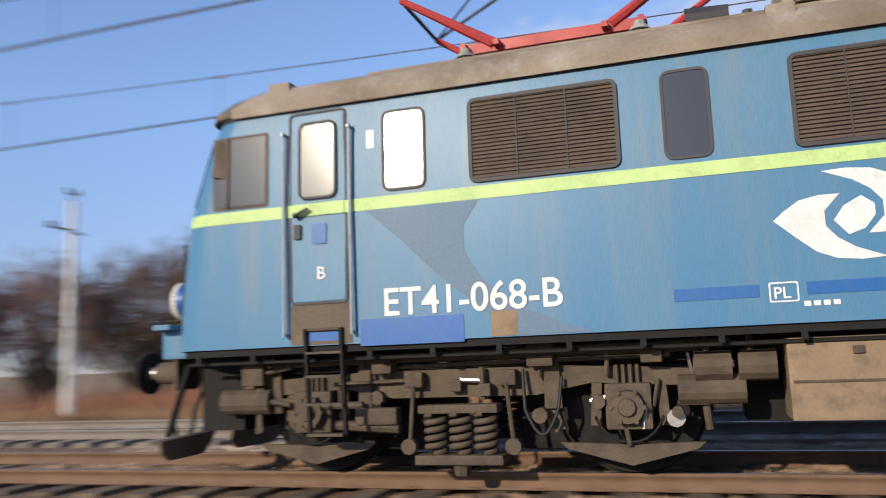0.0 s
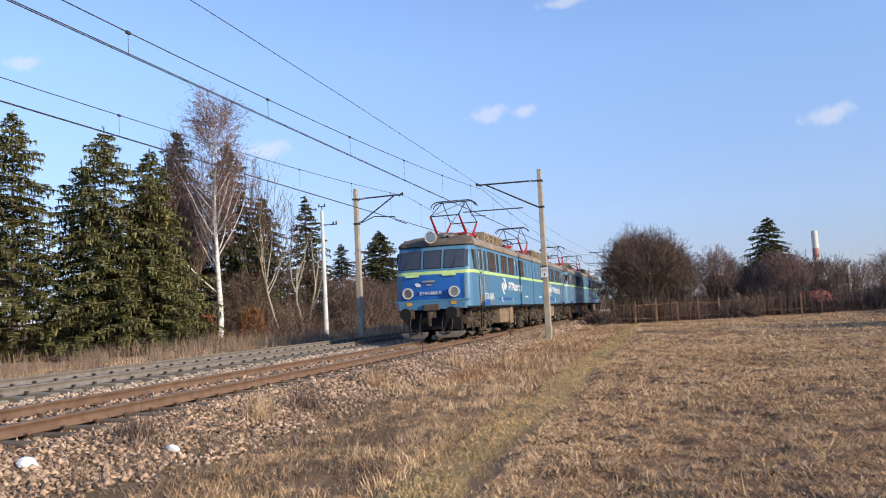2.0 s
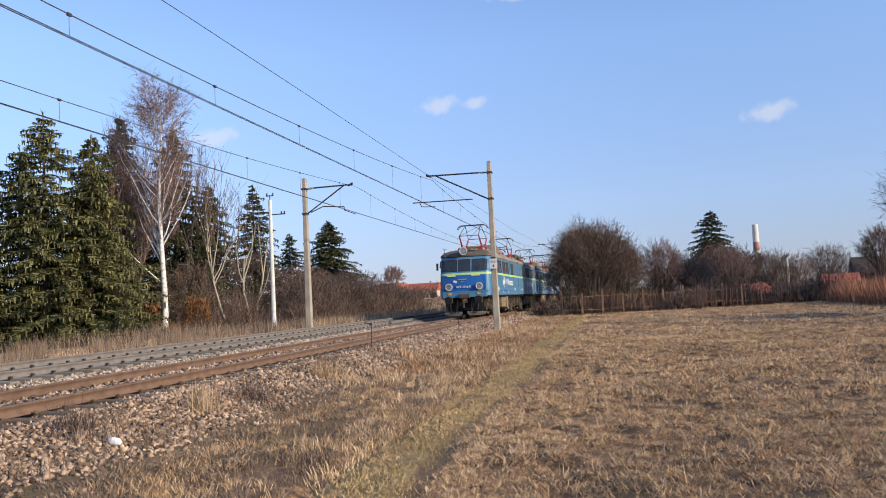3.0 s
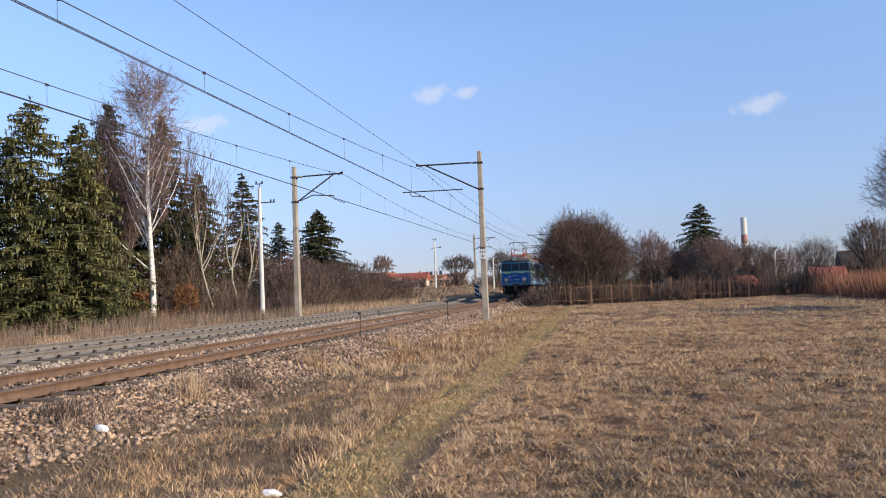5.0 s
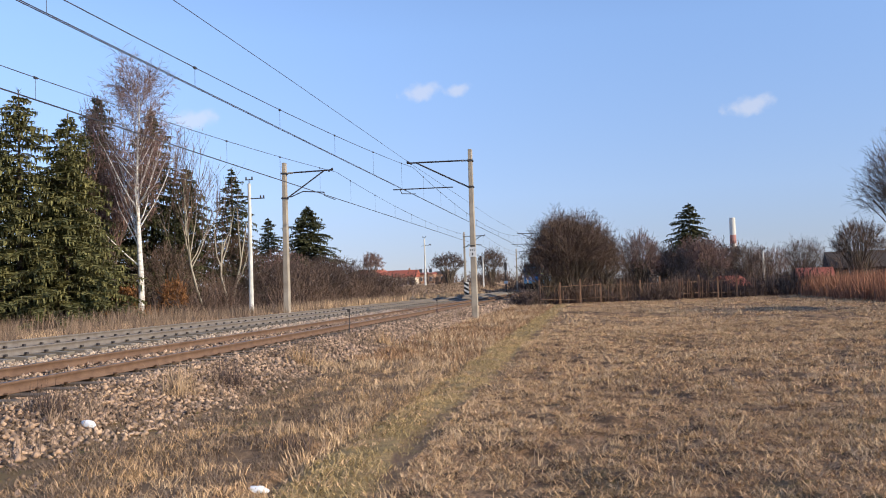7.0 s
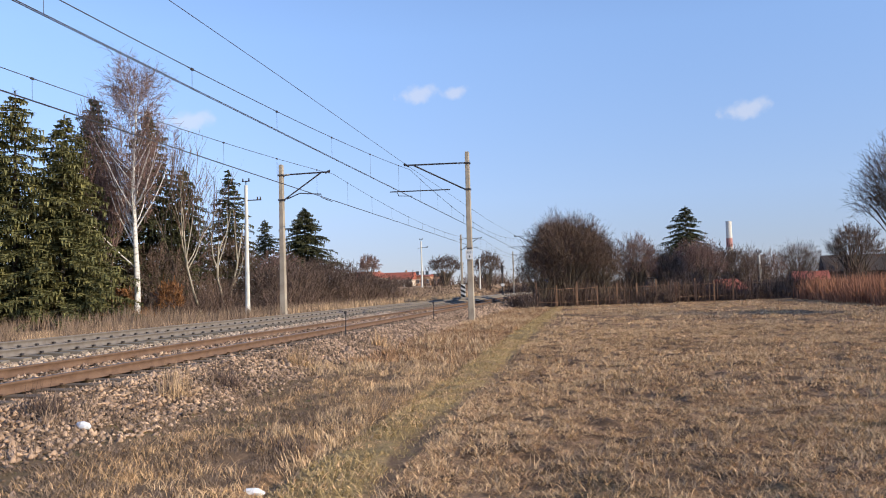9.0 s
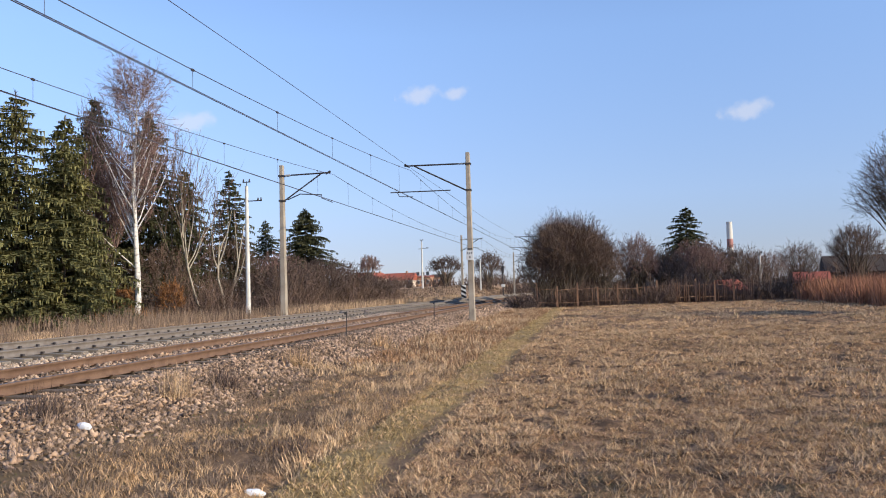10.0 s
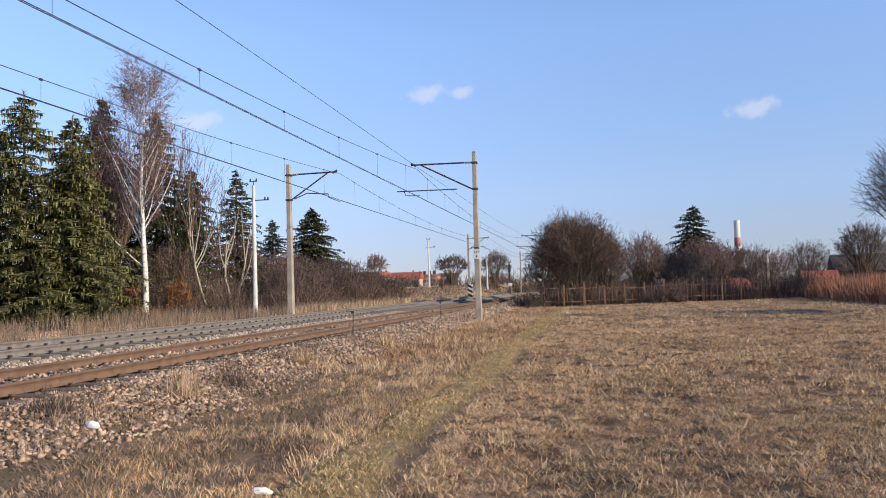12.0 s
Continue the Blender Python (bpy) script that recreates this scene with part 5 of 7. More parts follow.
def emblem(parent, s, fwd):
    """The white swept-blade device and the block letters beside it, as plain shapes."""
    o = 1.507

    def at(y, z):
        return (s * o, (y if fwd > 0 else LEN - y), z)

    def arc(cy, cz, ry, rz, a0, a1, n):
        return [(cy + ry * math.cos(math.radians(a0 + (a1 - a0) * i / n)), cz + rz * math.sin(math.radians(a0 + (a1 - a0) * i / n))) for i in range(n + 1)]

    def piece(pts, name, parent_):
        bm = B()
        vs = [bm.verts.new(at(y, z)) for y, z in pts]
        bm.faces.new(vs)
        bmesh.ops.solidify(bm, geom=list(bm.faces), thickness=0.003)
        return part(name, bm, M["white"], parent_)

    dev = piece([(5.90, 2.09), (5.98, 2.16), (6.10, 2.24), (6.25, 2.27), (6.40, 2.27), (6.28, 2.14), (6.28, 2.02), (6.36, 1.92), (6.48, 1.84), (6.60, 1.79), (6.70, 1.75), (6.52, 1.74), (6.34, 1.76), (6.2, 1.82), (6.06, 1.94)], "blade", parent)
    tagged(dev, "white swept blade emblem")
    piece([(7.08, 2.12), (7.0, 2.05), (6.88, 1.97), (6.73, 1.94), (6.58, 1.94), (6.70, 2.07), (6.70, 2.19), (6.62, 2.29), (6.50, 2.37), (6.38, 2.42), (6.28, 2.46), (6.46, 2.47), (6.64, 2.45), (6.78, 2.39), (6.92, 2.27)], "blade", parent)
    piece([(6.34, 2.06), (6.42, 2.17), (6.55, 2.24), (6.64, 2.17), (6.64, 2.08), (6.56, 1.98), (6.44, 1.94)], "diamond", parent)
    # block letters: plain strokes only
    x = 7.60
    for i, w in enumerate((0.36, 0.38, 0.36, 0.36, 0.36, 0.32, 0.38, 0.38)):
        low = 1.83 if i == 6 else 1.93
        high = 2.30 if i < 3 else 2.22
        bm = B()
        t = 0.11
        y0, y1 = x, x + w

        def stroke(a, b, c, d):
            vs = [bm.verts.new(at(*q)) for q in ((a, c), (b, c), (b, d), (a, d))]
            bm.faces.new(vs)
        stroke(y0, y0 + t, low if i < 6 else 1.93, high)
        stroke(y0 + t, y1, high - 0.09, high)
        if i not in (1, 5):
            stroke(y1 - t, y1, 2.06 if i in (0, 2) else low, high - 0.09)
            stroke(y0 + t, y1 - t, 2.03 if i in (0, 2) else 1.93, 2.11 if i in (0, 2) else 2.0)
        bmesh.ops.solidify(bm, geom=list(bm.faces), thickness=0.003)
        part("letter_block", bm, M["white"], parent)
        x += w + 0.075


def wheelset(parent, y):
    """Two wheels on an axle, a part that turns."""
    w = new("wheelset")
    w.parent = parent
    w.matrix_basis = pose(0, y, 0.625)
    # wheels coloured near-black, as deep shade behind the side frames
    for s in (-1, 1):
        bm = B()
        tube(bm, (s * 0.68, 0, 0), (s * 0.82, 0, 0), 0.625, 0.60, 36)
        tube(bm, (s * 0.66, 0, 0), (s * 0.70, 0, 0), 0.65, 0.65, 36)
        part("wheel", bm, M["grime_shade"], w)
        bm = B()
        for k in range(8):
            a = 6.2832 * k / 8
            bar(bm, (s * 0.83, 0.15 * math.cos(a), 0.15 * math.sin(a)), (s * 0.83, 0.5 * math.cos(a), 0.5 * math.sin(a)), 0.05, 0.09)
        part("spokes", bm, M["grime_shade"], w)
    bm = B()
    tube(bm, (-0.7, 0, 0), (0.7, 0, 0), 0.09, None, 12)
    part("axle", bm, M["grime_shade"], w)
    return w


def coil(x, y, z0, z1, r, turns, wire, parent):
    n = turns * 12
    pts = [(x + r * math.cos(6.2832 * i / 12), y + r * math.sin(6.2832 * i / 12), z0 + (z1 - z0) * i / n) for i in range(n + 1)]
    v, f = sweep(pts, wire, 6)
    return soup("spring", v, f, M["grime"], parent)


def bogie(parent, yc, flip):
    """Side frames, axleboxes, coil nests, hangers, brake gear and pipes of one bogie."""
    b = new("bogie")
    b.parent = parent
    b.matrix_basis = pose(0, yc, 0, 0, 0, 180 if flip else 0)
    for s in (-1, 1):
        bm = B()
        X = s * 1.02
        prof = [(-2.35, 0.92), (-2.35, 0.82), (-1.9, 0.80), (-1.22, 0.84), (-1.0, 0.80), (-0.7, 0.74), (0.7, 0.74), (1.0, 0.80), (1.22, 0.84), (1.9, 0.80), (2.3, 0.82), (2.3, 0.92), (1.6, 0.97), (0.9, 1.0), (-0.9, 1.0), (-1.6, 0.97)]
        pts = [(X - s * 0.06, y, z) for y, z in prof]
        plate(bm, pts, 0.12)
        part("side_frame", bm, M["grime"], b)
        for ya in (-1.525, 1.525):
            bm = B()
            box(bm, min(X, X + s * 0.16), max(X, X + s * 0.16), ya - 0.2, ya + 0.2, 0.43, 0.83, 0.03)
            tube(bm, (X, ya, 0.625), (X + s * 0.25, ya, 0.625), 0.165, 0.14, 16)
            tube(bm, (X + s * 0.24, ya, 0.625), (X + s * 0.29, ya, 0.625), 0.09, 0.07, 12)
            for k in range(6):
                a = 6.2832 * k / 6
                tube(bm, (X + s * 0.2, ya + 0.14 * math.cos(a), 0.625 + 0.14 * math.sin(a)), (X + s * 0.265, ya + 0.14 * math.cos(a), 0.625 + 0.14 * math.sin(a)), 0.02, None, 6)
            for k in range(4):
                tube(bm, (X + s * 0.10, ya - 0.09 + 0.06 * k, 0.80), (X + s * 0.10, ya - 0.09 + 0.06 * k, 0.99), 0.02, None, 6)
            part("axlebox", bm, M["grime"], b)
            for e in (-0.27, 0.27):
                bm = B()
                bar(bm, (X, ya + e, 0.90), (X, ya + e * 1.12, 0.46), 0.10, 0.09)
                part("horn_guide", bm, M["grime"], b)
            bm = B()
            d = 1 if ya > 0 else -1
            plate(bm, [(X + s * 0.02, ya - 0.62, 0.32), (X + s * 0.02, ya - 0.55, 0.26), (X + s * 0.02, ya, 0.12), (X + s * 0.02, ya + 0.55, 0.26), (X + s * 0.02, ya + 0.62, 0.32), (X + s * 0.02, ya, 0.30)], 0.07)
            tube(bm, (X + s * 0.05, ya + d * 0.66, 0.42), (X + s * 0.05, ya + d * 0.62, 0.95), 0.035)
            bar(bm, (X + s * 0.02, ya - d * 0.62, 0.42), (X + s * 0.02, ya - d * 0.70, 0.62), 0.07, 0.1)
            part("brake_keel", bm, M["grime"], b, "rusty brown brake beam")
            arcn = [(X + s * 0.13, ya + 0.5 * math.cos(math.radians(200 + 14 * k)) * 0.62, 0.66 + 0.34 * math.sin(math.radians(200 + 14 * k))) for k in range(11)]
            v, f = sweep(arcn, 0.014, 6)
            soup("hose", v, f, M["grime_shade"], b)
        for yy in (-0.24, 0.0, 0.24):
            coil(X + s * 0.16, yy, 0.24, 0.60, 0.088, 5, 0.03, b)
        bm = B()
        box(bm, X + s * 0.16 - 0.12, X + s * 0.16 + 0.12, -0.42, 0.42, 0.14, 0.23, 0.02)
        box(bm, X + s * 0.16 - 0.11, X + s * 0.16 + 0.11, -0.38, 0.38, 0.60, 0.68, 0.02)
        tube(bm, (X + s * 0.16, 0, 0.04), (X + s * 0.16, 0, 0.16), 0.07, 0.1)
        part("spring_plank", bm, M["grime"], b)
        for yy in (-0.5, 0.5):
            bm = B()
            tube(bm, (X + s * 0.17, yy, 0.3), (X + s * 0.17, yy * 0.9, 0.86), 0.022)
            tube(bm, (X + s * 0.13, yy, 0.30), (X + s * 0.22, yy, 0.30), 0.075, None, 10)
            box(bm, X + s * 0.1 - 0.05, X + s * 0.1 + 0.08, yy * 0.9 - 0.09, yy * 0.9 + 0.09, 0.84, 0.98, 0.02)
            part("swing_link", bm, M["grime"], b)
        bm = B()
        tube(bm, (X + s * 0.08, -2.55, 0.74), (X + s * 0.08, -2.0, 0.74), 0.13, None, 14)
        tube(bm, (X + s * 0.08, -2.0, 0.74), (X + s * 0.08, -1.6, 0.72), 0.035)
        part("brake_cylinder", bm, M["grime"], b)
        bm = B()
        tube(bm, (X + s * 0.08, 1.95, 0.76), (X + s * 0.08, 2.5, 0.76), 0.13, None, 14)
        part("brake_cylinder", bm, M["grime"], b)
        for yy, w in ((-2.02, 0.13), (0.86, 0.08), (-0.98, 0.07)):
            bm = B()
            plate(bm, [(X + s * 0.06, yy - w, 0.62), (X + s * 0.06, yy + w, 0.62), (X + s * 0.06, yy + w * 0.8, 1.12), (X + s * 0.06, yy, 1.18), (X + s * 0.06, yy - w * 0.8, 1.12)], 0.04)
            tube(bm, (X + s * 0.05, yy, 1.08), (X + s * 0.16, yy, 1.08), 0.035, None, 8)
            part("bracket", bm, M["grime"], b)
        bm = B()
        box(bm, min(X + s * 0.05, X + s * 0.2), max(X + s * 0.05, X + s * 0.2), -1.05, -0.62, 0.50, 0.66, 0.03)
        tube(bm, (X + s * 0.12, -1.3, 0.50), (X + s * 0.12, -0.62, 0.46), 0.05)
        part("sand_pipe", bm, M["grime"], b)
        bm = B()
        loop = [(X + s * 0.19, 0.62 + 0.30 * k / 8, 0.62 - 0.22 * math.sin(math.pi * k / 8)) for k in range(9)]
        for p_, q_ in zip(loop, loop[1:]):
            tube(bm, p_, q_, 0.016, None, 6)
        tube(bm, loop[0], (X + s * 0.12, 0.60, 0.98), 0.016, None, 6)
        tube(bm, loop[-1], (X + s * 0.12, 0.95, 0.9), 0.016, None, 6)
        part("cable_loop", bm, M["black"], b)
        bm = B()
        for z, y0, y1, r in ((1.09, -2.3, 2.2, 0.024), (1.15, -1.2, 2.4, 0.018), (1.04, -0.6, 1.9, 0.02), (0.89, -1.3, -0.4, 0.02)):
            tube(bm, (X + s * 0.12, y0, z), (X + s * 0.12, y1, z + 0.02), r, None, 6)
        for yy in (-2.1, -1.2, 0.75, 1.35, 2.1):
            tube(bm, (X + s * 0.13, yy, 0.9), (X + s * 0.10, yy + 0.03, 1.26), 0.022, None, 6)
        part("pipework", bm, M["grime"], b)
        for yy, zz, a, h in ((-2.15, 0.9, 0.12, 0.16), (-0.75, 0.98, 0.1, 0.13), (0.78, 1.0, 0.12, 0.15), (1.75, 1.0, 0.09, 0.12)):
            bm = B()
            box(bm, min(X + s * 0.02, X + s * 0.24), max(X + s * 0.02, X + s * 0.24), yy - a, yy + a, zz, zz + h * 1.4, 0.02)
            part("valve_box", bm, M["grime"], b)
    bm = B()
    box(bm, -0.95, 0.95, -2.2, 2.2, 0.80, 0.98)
    part("transom", bm, M["grime_shade"], b)
    # near-black motor bodies, sized to fill the gaps between wheels with shade
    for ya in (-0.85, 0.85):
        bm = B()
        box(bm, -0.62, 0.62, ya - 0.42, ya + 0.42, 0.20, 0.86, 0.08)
        part("traction_motor", bm, M["grime_shade"], b)
    rng = np.random.default_rng(5)
    for s in (-1, 1):
        for k in range(26):
            y, z, x = rng.uniform(-2.4, 2.3), rng.uniform(0.42, 1.2), s * (1.06 + rng.uniform(0, 0.16))
            if abs(y) < 0.45 and z < 0.8:
                z = 0.9
            bm = B()
            q = k % 4
            if q == 0:
                tube(bm, (x, y - rng.uniform(0.1, 0.3), z), (x, y + rng.uniform(0.1, 0.3), z + rng.normal(0, 0.05)), rng.uniform(0.015, 0.035), None, 7)
            elif q == 1:
                tube(bm, (x, y, z - rng.uniform(0.08, 0.2)), (x, y + rng.normal(0, 0.05), z + rng.uniform(0.08, 0.2)), rng.uniform(0.015, 0.03), None, 7)
            elif q == 2:
                a, c = rng.uniform(0.04, 0.1), rng.uniform(0.03, 0.08)
                box(bm, x - 0.05, x + 0.05, y - a, y + a, z - c, z + c, 0.012)
            else:
                tube(bm, (x - s * 0.08, y, z), (x + s * 0.05, y, z), rng.uniform(0.04, 0.08), None, 10)
            part("fitting", bm, M["grime"] if k % 5 else M["steel"], b)
    return b


def pantograph(parent, yc, up):
    """Diamond pantograph on four insulators; raised, it reaches the wire."""
    p = new("pantograph")
    p.parent = parent
    p.matrix_basis = pose(0, yc, 0)
    for x in (-0.72, 0.72):
        for y in (-0.88, 0.88):
            bm = B()
            for k in range(4):
                tube(bm, (x, y, 4.0 + 0.055 * k), (x, y, 4.04 + 0.055 * k), 0.11, 0.085, 12)
            tube(bm, (x, y, 3.9), (x, y, 4.26), 0.06)
            part("insulator", bm, M["ceramic"], p)
    bm = B()
    for x in (-0.6, 0.6):
        bar(bm, (x, -0.95, 4.29), (x, 0.95, 4.29), 0.07, 0.11)
    for y in (-0.9, -0.55, 0.55, 0.9):
        bar(bm, (-0.75, y, 4.29), (0.75, y, 4.29), 0.06, 0.06)
    tube(bm, (-0.3, -0.7, 4.34), (-0.3, 0.7, 4.34), 0.06)
    part("base_frame", bm, M["red"], p)
    kz, ky, hz, hy = (4.98, 1.62, 5.68, 0.12) if up else (4.42, 1.95, 4.52, 0.35)
    for f in (-1, 1):
        bm = B()
        for s in (-1, 1):
            bm = B()
            tube(bm, (s * 0.62, f * 0.6, 4.32), (s * 0.60, f * ky, kz), 0.062, 0.036)
            part("lower_arm", bm, M["red"], p)
        bm = B()
        tube(bm, (-0.62, f * ky, kz), (0.62, f * ky, kz), 0.022)
        for s in (-1, 1):
            tube(bm, (s * 0.60, f * ky, kz), (s * 0.50, f * hy, hz), 0.02)
        tube(bm, (-0.60, f * ky, kz), (0.50, f * hy, hz), 0.012)
        part("upper_arm", bm, M["iron"], p)
        bm = B()
        z = hz + 0.07
        pts = [(-0.98, z - 0.24), (-0.88, z - 0.08), (-0.7, z), (0.7, z), (0.88, z - 0.08), (0.98, z - 0.24)]
        for a, b in zip(pts, pts[1:]):
            tube(bm, (a[0], f * 0.2, a[1]), (b[0], f * 0.2, b[1]), 0.024, None, 6)
        for s in (-1, 1):
            bar(bm, (s * 0.5, f * hy, hz), (s * 0.5, f * 0.2, z), 0.03, 0.03)
        part("collector_bow", bm, M["iron"], p)
    return p


def unit(m, label, number, panto_front, old=False):
    """One locomotive section: cab at y = 0, coupled end at y = LEN."""
    u = empty("locomotive", m, label, "locomotive", "coupled locomotives")
    zs = [r[0] for r in LEVELS]
    body = part("body", shell(zs, LEVELS, cap=True), M["blue"], u, smooth=True)
    # soft shading round the cab corners only
    n_out = len(outline(2.0, LEVELS))
    bm = shell([r[0] for r in ROOF], ROOF, cap=True)
    part("roof", bm, M["roof"], u, "sooty grey-brown roof", True)
    part("roof_edge", shell([3.60, 3.70, 3.80, 3.90], [(3.60, 0.43, 1.508), (3.70, 0.43, 1.512), (3.80, 0.57, 1.455), (3.90, 0.76, 1.345)], 0.0, lambda i: i < 3 or i > n_out - 5), M["cove"], u, "weathered pale roof edge", True)
    part("gutter", shell([3.59, 3.615], LEVELS, 0.02), M["iron"], u)
    part("stripe", shell([2.52, 2.64], LEVELS, 0.005), M["stripe"], u, "yellow-green waist stripe", True)
    part("sole_bar", shell([1.20, 1.27], [(1.2, 0.05, 1.47), (1.27, 0.05, 1.47)]), M["grime_shade"], u)
    front = part("front_panel", shell([1.58, 2.0, 2.50], LEVELS, 0.005, lambda i: 11 <= i <= n_out - 13), M["blue_patch"], u, "bright blue nose panel", True)
    for x0, x1 in ((-1.02, -0.5), (0.42, 0.95)):
        bm = B()
        plate(bm, [(x0, 0.100, 2.44), (x1, 0.100, 2.44), (x1, 0.12, 2.52), (x0 - 0.05, 0.12, 2.52)], -0.006)
        part("stripe_step", bm, M["stripe"], u)
    bm = B()
    box(bm, -1.30, 1.30, -0.09, 0.25, 1.20, 1.50, 0.03)
    part("buffer_beam", bm, M["blue"], u, "faded blue buffer beam")
    # black block added below the beam, in place of the dark void's shade
    bm = B()
    box(bm, -1.0, 1.0, 0.2, 0.7, 0.45, 1.2)
    part("shade_block", bm, M["grime_shade"], u)
    bm = B()
    box(bm, -1.45, 1.45, -0.10, 0.1, 1.50, 1.555, 0.01)
    part("ledge", bm, M["blue"], u)
    for s in (-1, 1):
        b = new("buffer")
        b.parent = u
        bm = B()
        tube(bm, (s * 0.875, -0.08, 1.06), (s * 0.875, -0.42, 1.06), 0.13, 0.115, 20)
        box(bm, s * 0.875 - 0.19, s * 0.875 + 0.19, -0.12, -0.08, 0.88, 1.24, 0.02)
        part("buffer_case", bm, M["grime"], b)
        bm = B()
        tube(bm, (s * 0.875, -0.42, 1.06), (s * 0.875, -0.56, 1.06), 0.075, None, 16)
        part("plunger", bm, M["steel"], b)
        bm = B()
        tube(bm, (s * 0.875, -0.56, 1.06), (s * 0.875, -0.60, 1.06), 0.225, 0.215, 28)
        part("buffer_head", bm, M["grime_shade"], b)
        lamp = new("headlamp")
        lamp.parent = u
        bm = B()
        tube(bm, (s * 0.9, 0.12, 1.83), (s * 0.9, -0.10, 1.83), 0.19, 0.205, 28)
        part("housing", bm, M["blue_patch"], lamp)
        bm = B()
        for k in range(28):
            a, c = 6.2832 * k / 28, 6.2832 * (k + 1) / 28
            bar(bm, (s * 0.9 + 0.185 * math.cos(a), -0.11, 1.83 + 0.185 * math.sin(a)), (s * 0.9 + 0.185 * math.cos(c), -0.11, 1.83 + 0.185 * math.sin(c)), 0.06, 0.05)
        part("rim", bm, M["lamp_ring"], lamp, "cream rim")
        bm = B()
        tube(bm, (s * 0.9, -0.02, 1.83), (s * 0.9, -0.102, 1.83), 0.04, 0.165, 28)
        part("lens", bm, M["lens"], lamp)
        bm = B()
        box(bm, s * 0.86 - 0.11, s * 0.86 + 0.11, -0.115, -0.095, 1.36, 1.49, 0.005)
        part("marker", bm, M["yellow"], u, "orange-yellow square")
        bm = B()
        tube(bm, (s * 1.24, 0.10, 1.60), (s * 1.24, 0.15, 2.40), 0.011)
        part("grab_rail", bm, M["iron"], u)
        bm = B()
        plate(bm, [(s * 0.30, -0.27, 0.14), (s * 1.02, -0.20, 0.14), (s * 1.22, -0.14, 0.24), (s * 1.28, -0.12, 0.36), (s * 0.15, -0.22, 0.38), (s * 0.17, -0.27, 0.24)], 0.05)
        part("rail_guard", bm, M["guard"], u, "dusty tan rail guard plate")
        for x in (0.45, 1.1):
            bm = B()
            tube(bm, (s * x, -0.16, 0.4), (s * x, 0.12, 1.2), 0.035)
            part("guard_stay", bm, M["grime_shade"], u)
        bm = B()
        ring = [(s * 0.62 + 0.19 * math.cos(math.radians(q)), -0.32, 0.62 + 0.32 * math.sin(math.radians(q))) for q in range(180, 361, 15)]
        for a, c in zip(ring, ring[1:]):
            tube(bm, a, c, 0.025, None, 6)
        tube(bm, ring[0], (ring[0][0], -0.1, 1.02), 0.025, None, 6)
        tube(bm, ring[-1], (ring[-1][0], -0.1, 1.02), 0.025, None, 6)
        part("air_hose", bm, M["black"], u)
    bm = B()
    tube(bm, (0, -0.1, 1.06), (0, -0.45, 1.02), 0.07)
    box(bm, -0.16, 0.16, -0.14, -0.08, 0.88, 1.24, 0.02)
    bar(bm, (0, -0.42, 1.05), (0, -0.40, 0.6), 0.09, 0.07)
    box(bm, -0.3, 0.3, -0.2, -0.05, 1.16, 1.4, 0.03)
    part("coupling_hook", bm, M["grime"], u)
    bm = B()
    box(bm, -0.5, 0.42, 0.02, 0.07, 1.73, 1.90, 0.01)
    pl = part("number_board", bm, M["blue_patch"], u, "blue board with the class number in white")
    if number:
        lettering(number, 0.17, pl, pose(-0.47, 0.014, 1.758, 90), "lettering", "white", "white class number", 0.86)
    else:
        for k in range(9):
            bm = B()
            box(bm, -0.46 + k * 0.094, -0.385 + k * 0.094, 0.006, 0.016, 1.755, 1.875)
            part("bar", bm, M["white"], pl)
    for x0, z0, w, h in ((-0.36, 2.22, 0.5, 0.07), (-0.2, 2.10, 0.2, 0.06)):
        bm = B()
        box(bm, x0, x0 + w, 0.045, 0.058, z0, z0 + h)
        part("small_sign", bm, M["ceramic"], u)
    bm = B()
    plate(bm, [(-0.68, 0.075, 2.18), (-0.62, 0.075, 2.08), (-0.46, 0.075, 2.06), (-0.42, 0.075, 2.14), (-0.5, 0.075, 2.2), (-0.62, 0.075, 2.22)], -0.004)
    part("nose_emblem", bm, M["white"], u)
    # windscreen panes follow the raked cab front

    def front_pane(x0, x1, z0, z1, out, mat, name, rim=0.0):
        bm = B()
        k = 6

        def yf(x, z):
            y0, w = at_level(z, LEVELS)
            t = abs(x) / (w - 0.34)
            if t <= 1:
                return y0 + 0.10 * t * t
            d = abs(x) - (w - 0.34)
            return y0 + 0.10 + 0.34 - math.sqrt(max(0.0, 0.34 ** 2 - d * d))
        rows = []
        for z in (z0, z1):
            rows.append([bm.verts.new((x0 + (x1 - x0) * i / k, yf(x0 + (x1 - x0) * i / k, z) - out, z)) for i in range(k + 1)])
        for i in range(k):
            bm.faces.new((rows[0][i], rows[0][i + 1], rows[1][i + 1], rows[1][i]))
        bmesh.ops.solidify(bm, geom=list(bm.faces), thickness=-0.008)
        return part(name, bm, mat, u)
    for x0, x1 in ((-1.36, -0.47), (-0.33, 0.33), (0.47, 1.36)):
        front_pane(x0 - 0.03, x1 + 0.03, 2.73, 3.44, 0.006, M["black"], "window_seal")
        front_pane(x0, x1, 2.76, 3.41, 0.02, M["glass"], "windscreen")
    for x in (-0.95, 0.9):
        bm = B()
        tube(bm, (x, 0.12, 2.7), (x + 0.12, 0.30, 3.2), 0.012)
        part("wiper", bm, M["black"], u)
    # roof headlamp, horn, hatch
    lamp = new("roof_headlamp")
    lamp.parent = u
    bm = B()
    tube(bm, (0, 0.75, 3.93), (0, 0.22, 3.93), 0.16, 0.225, 28)
    part("housing", bm, M["roof"], lamp)
    bm = B()
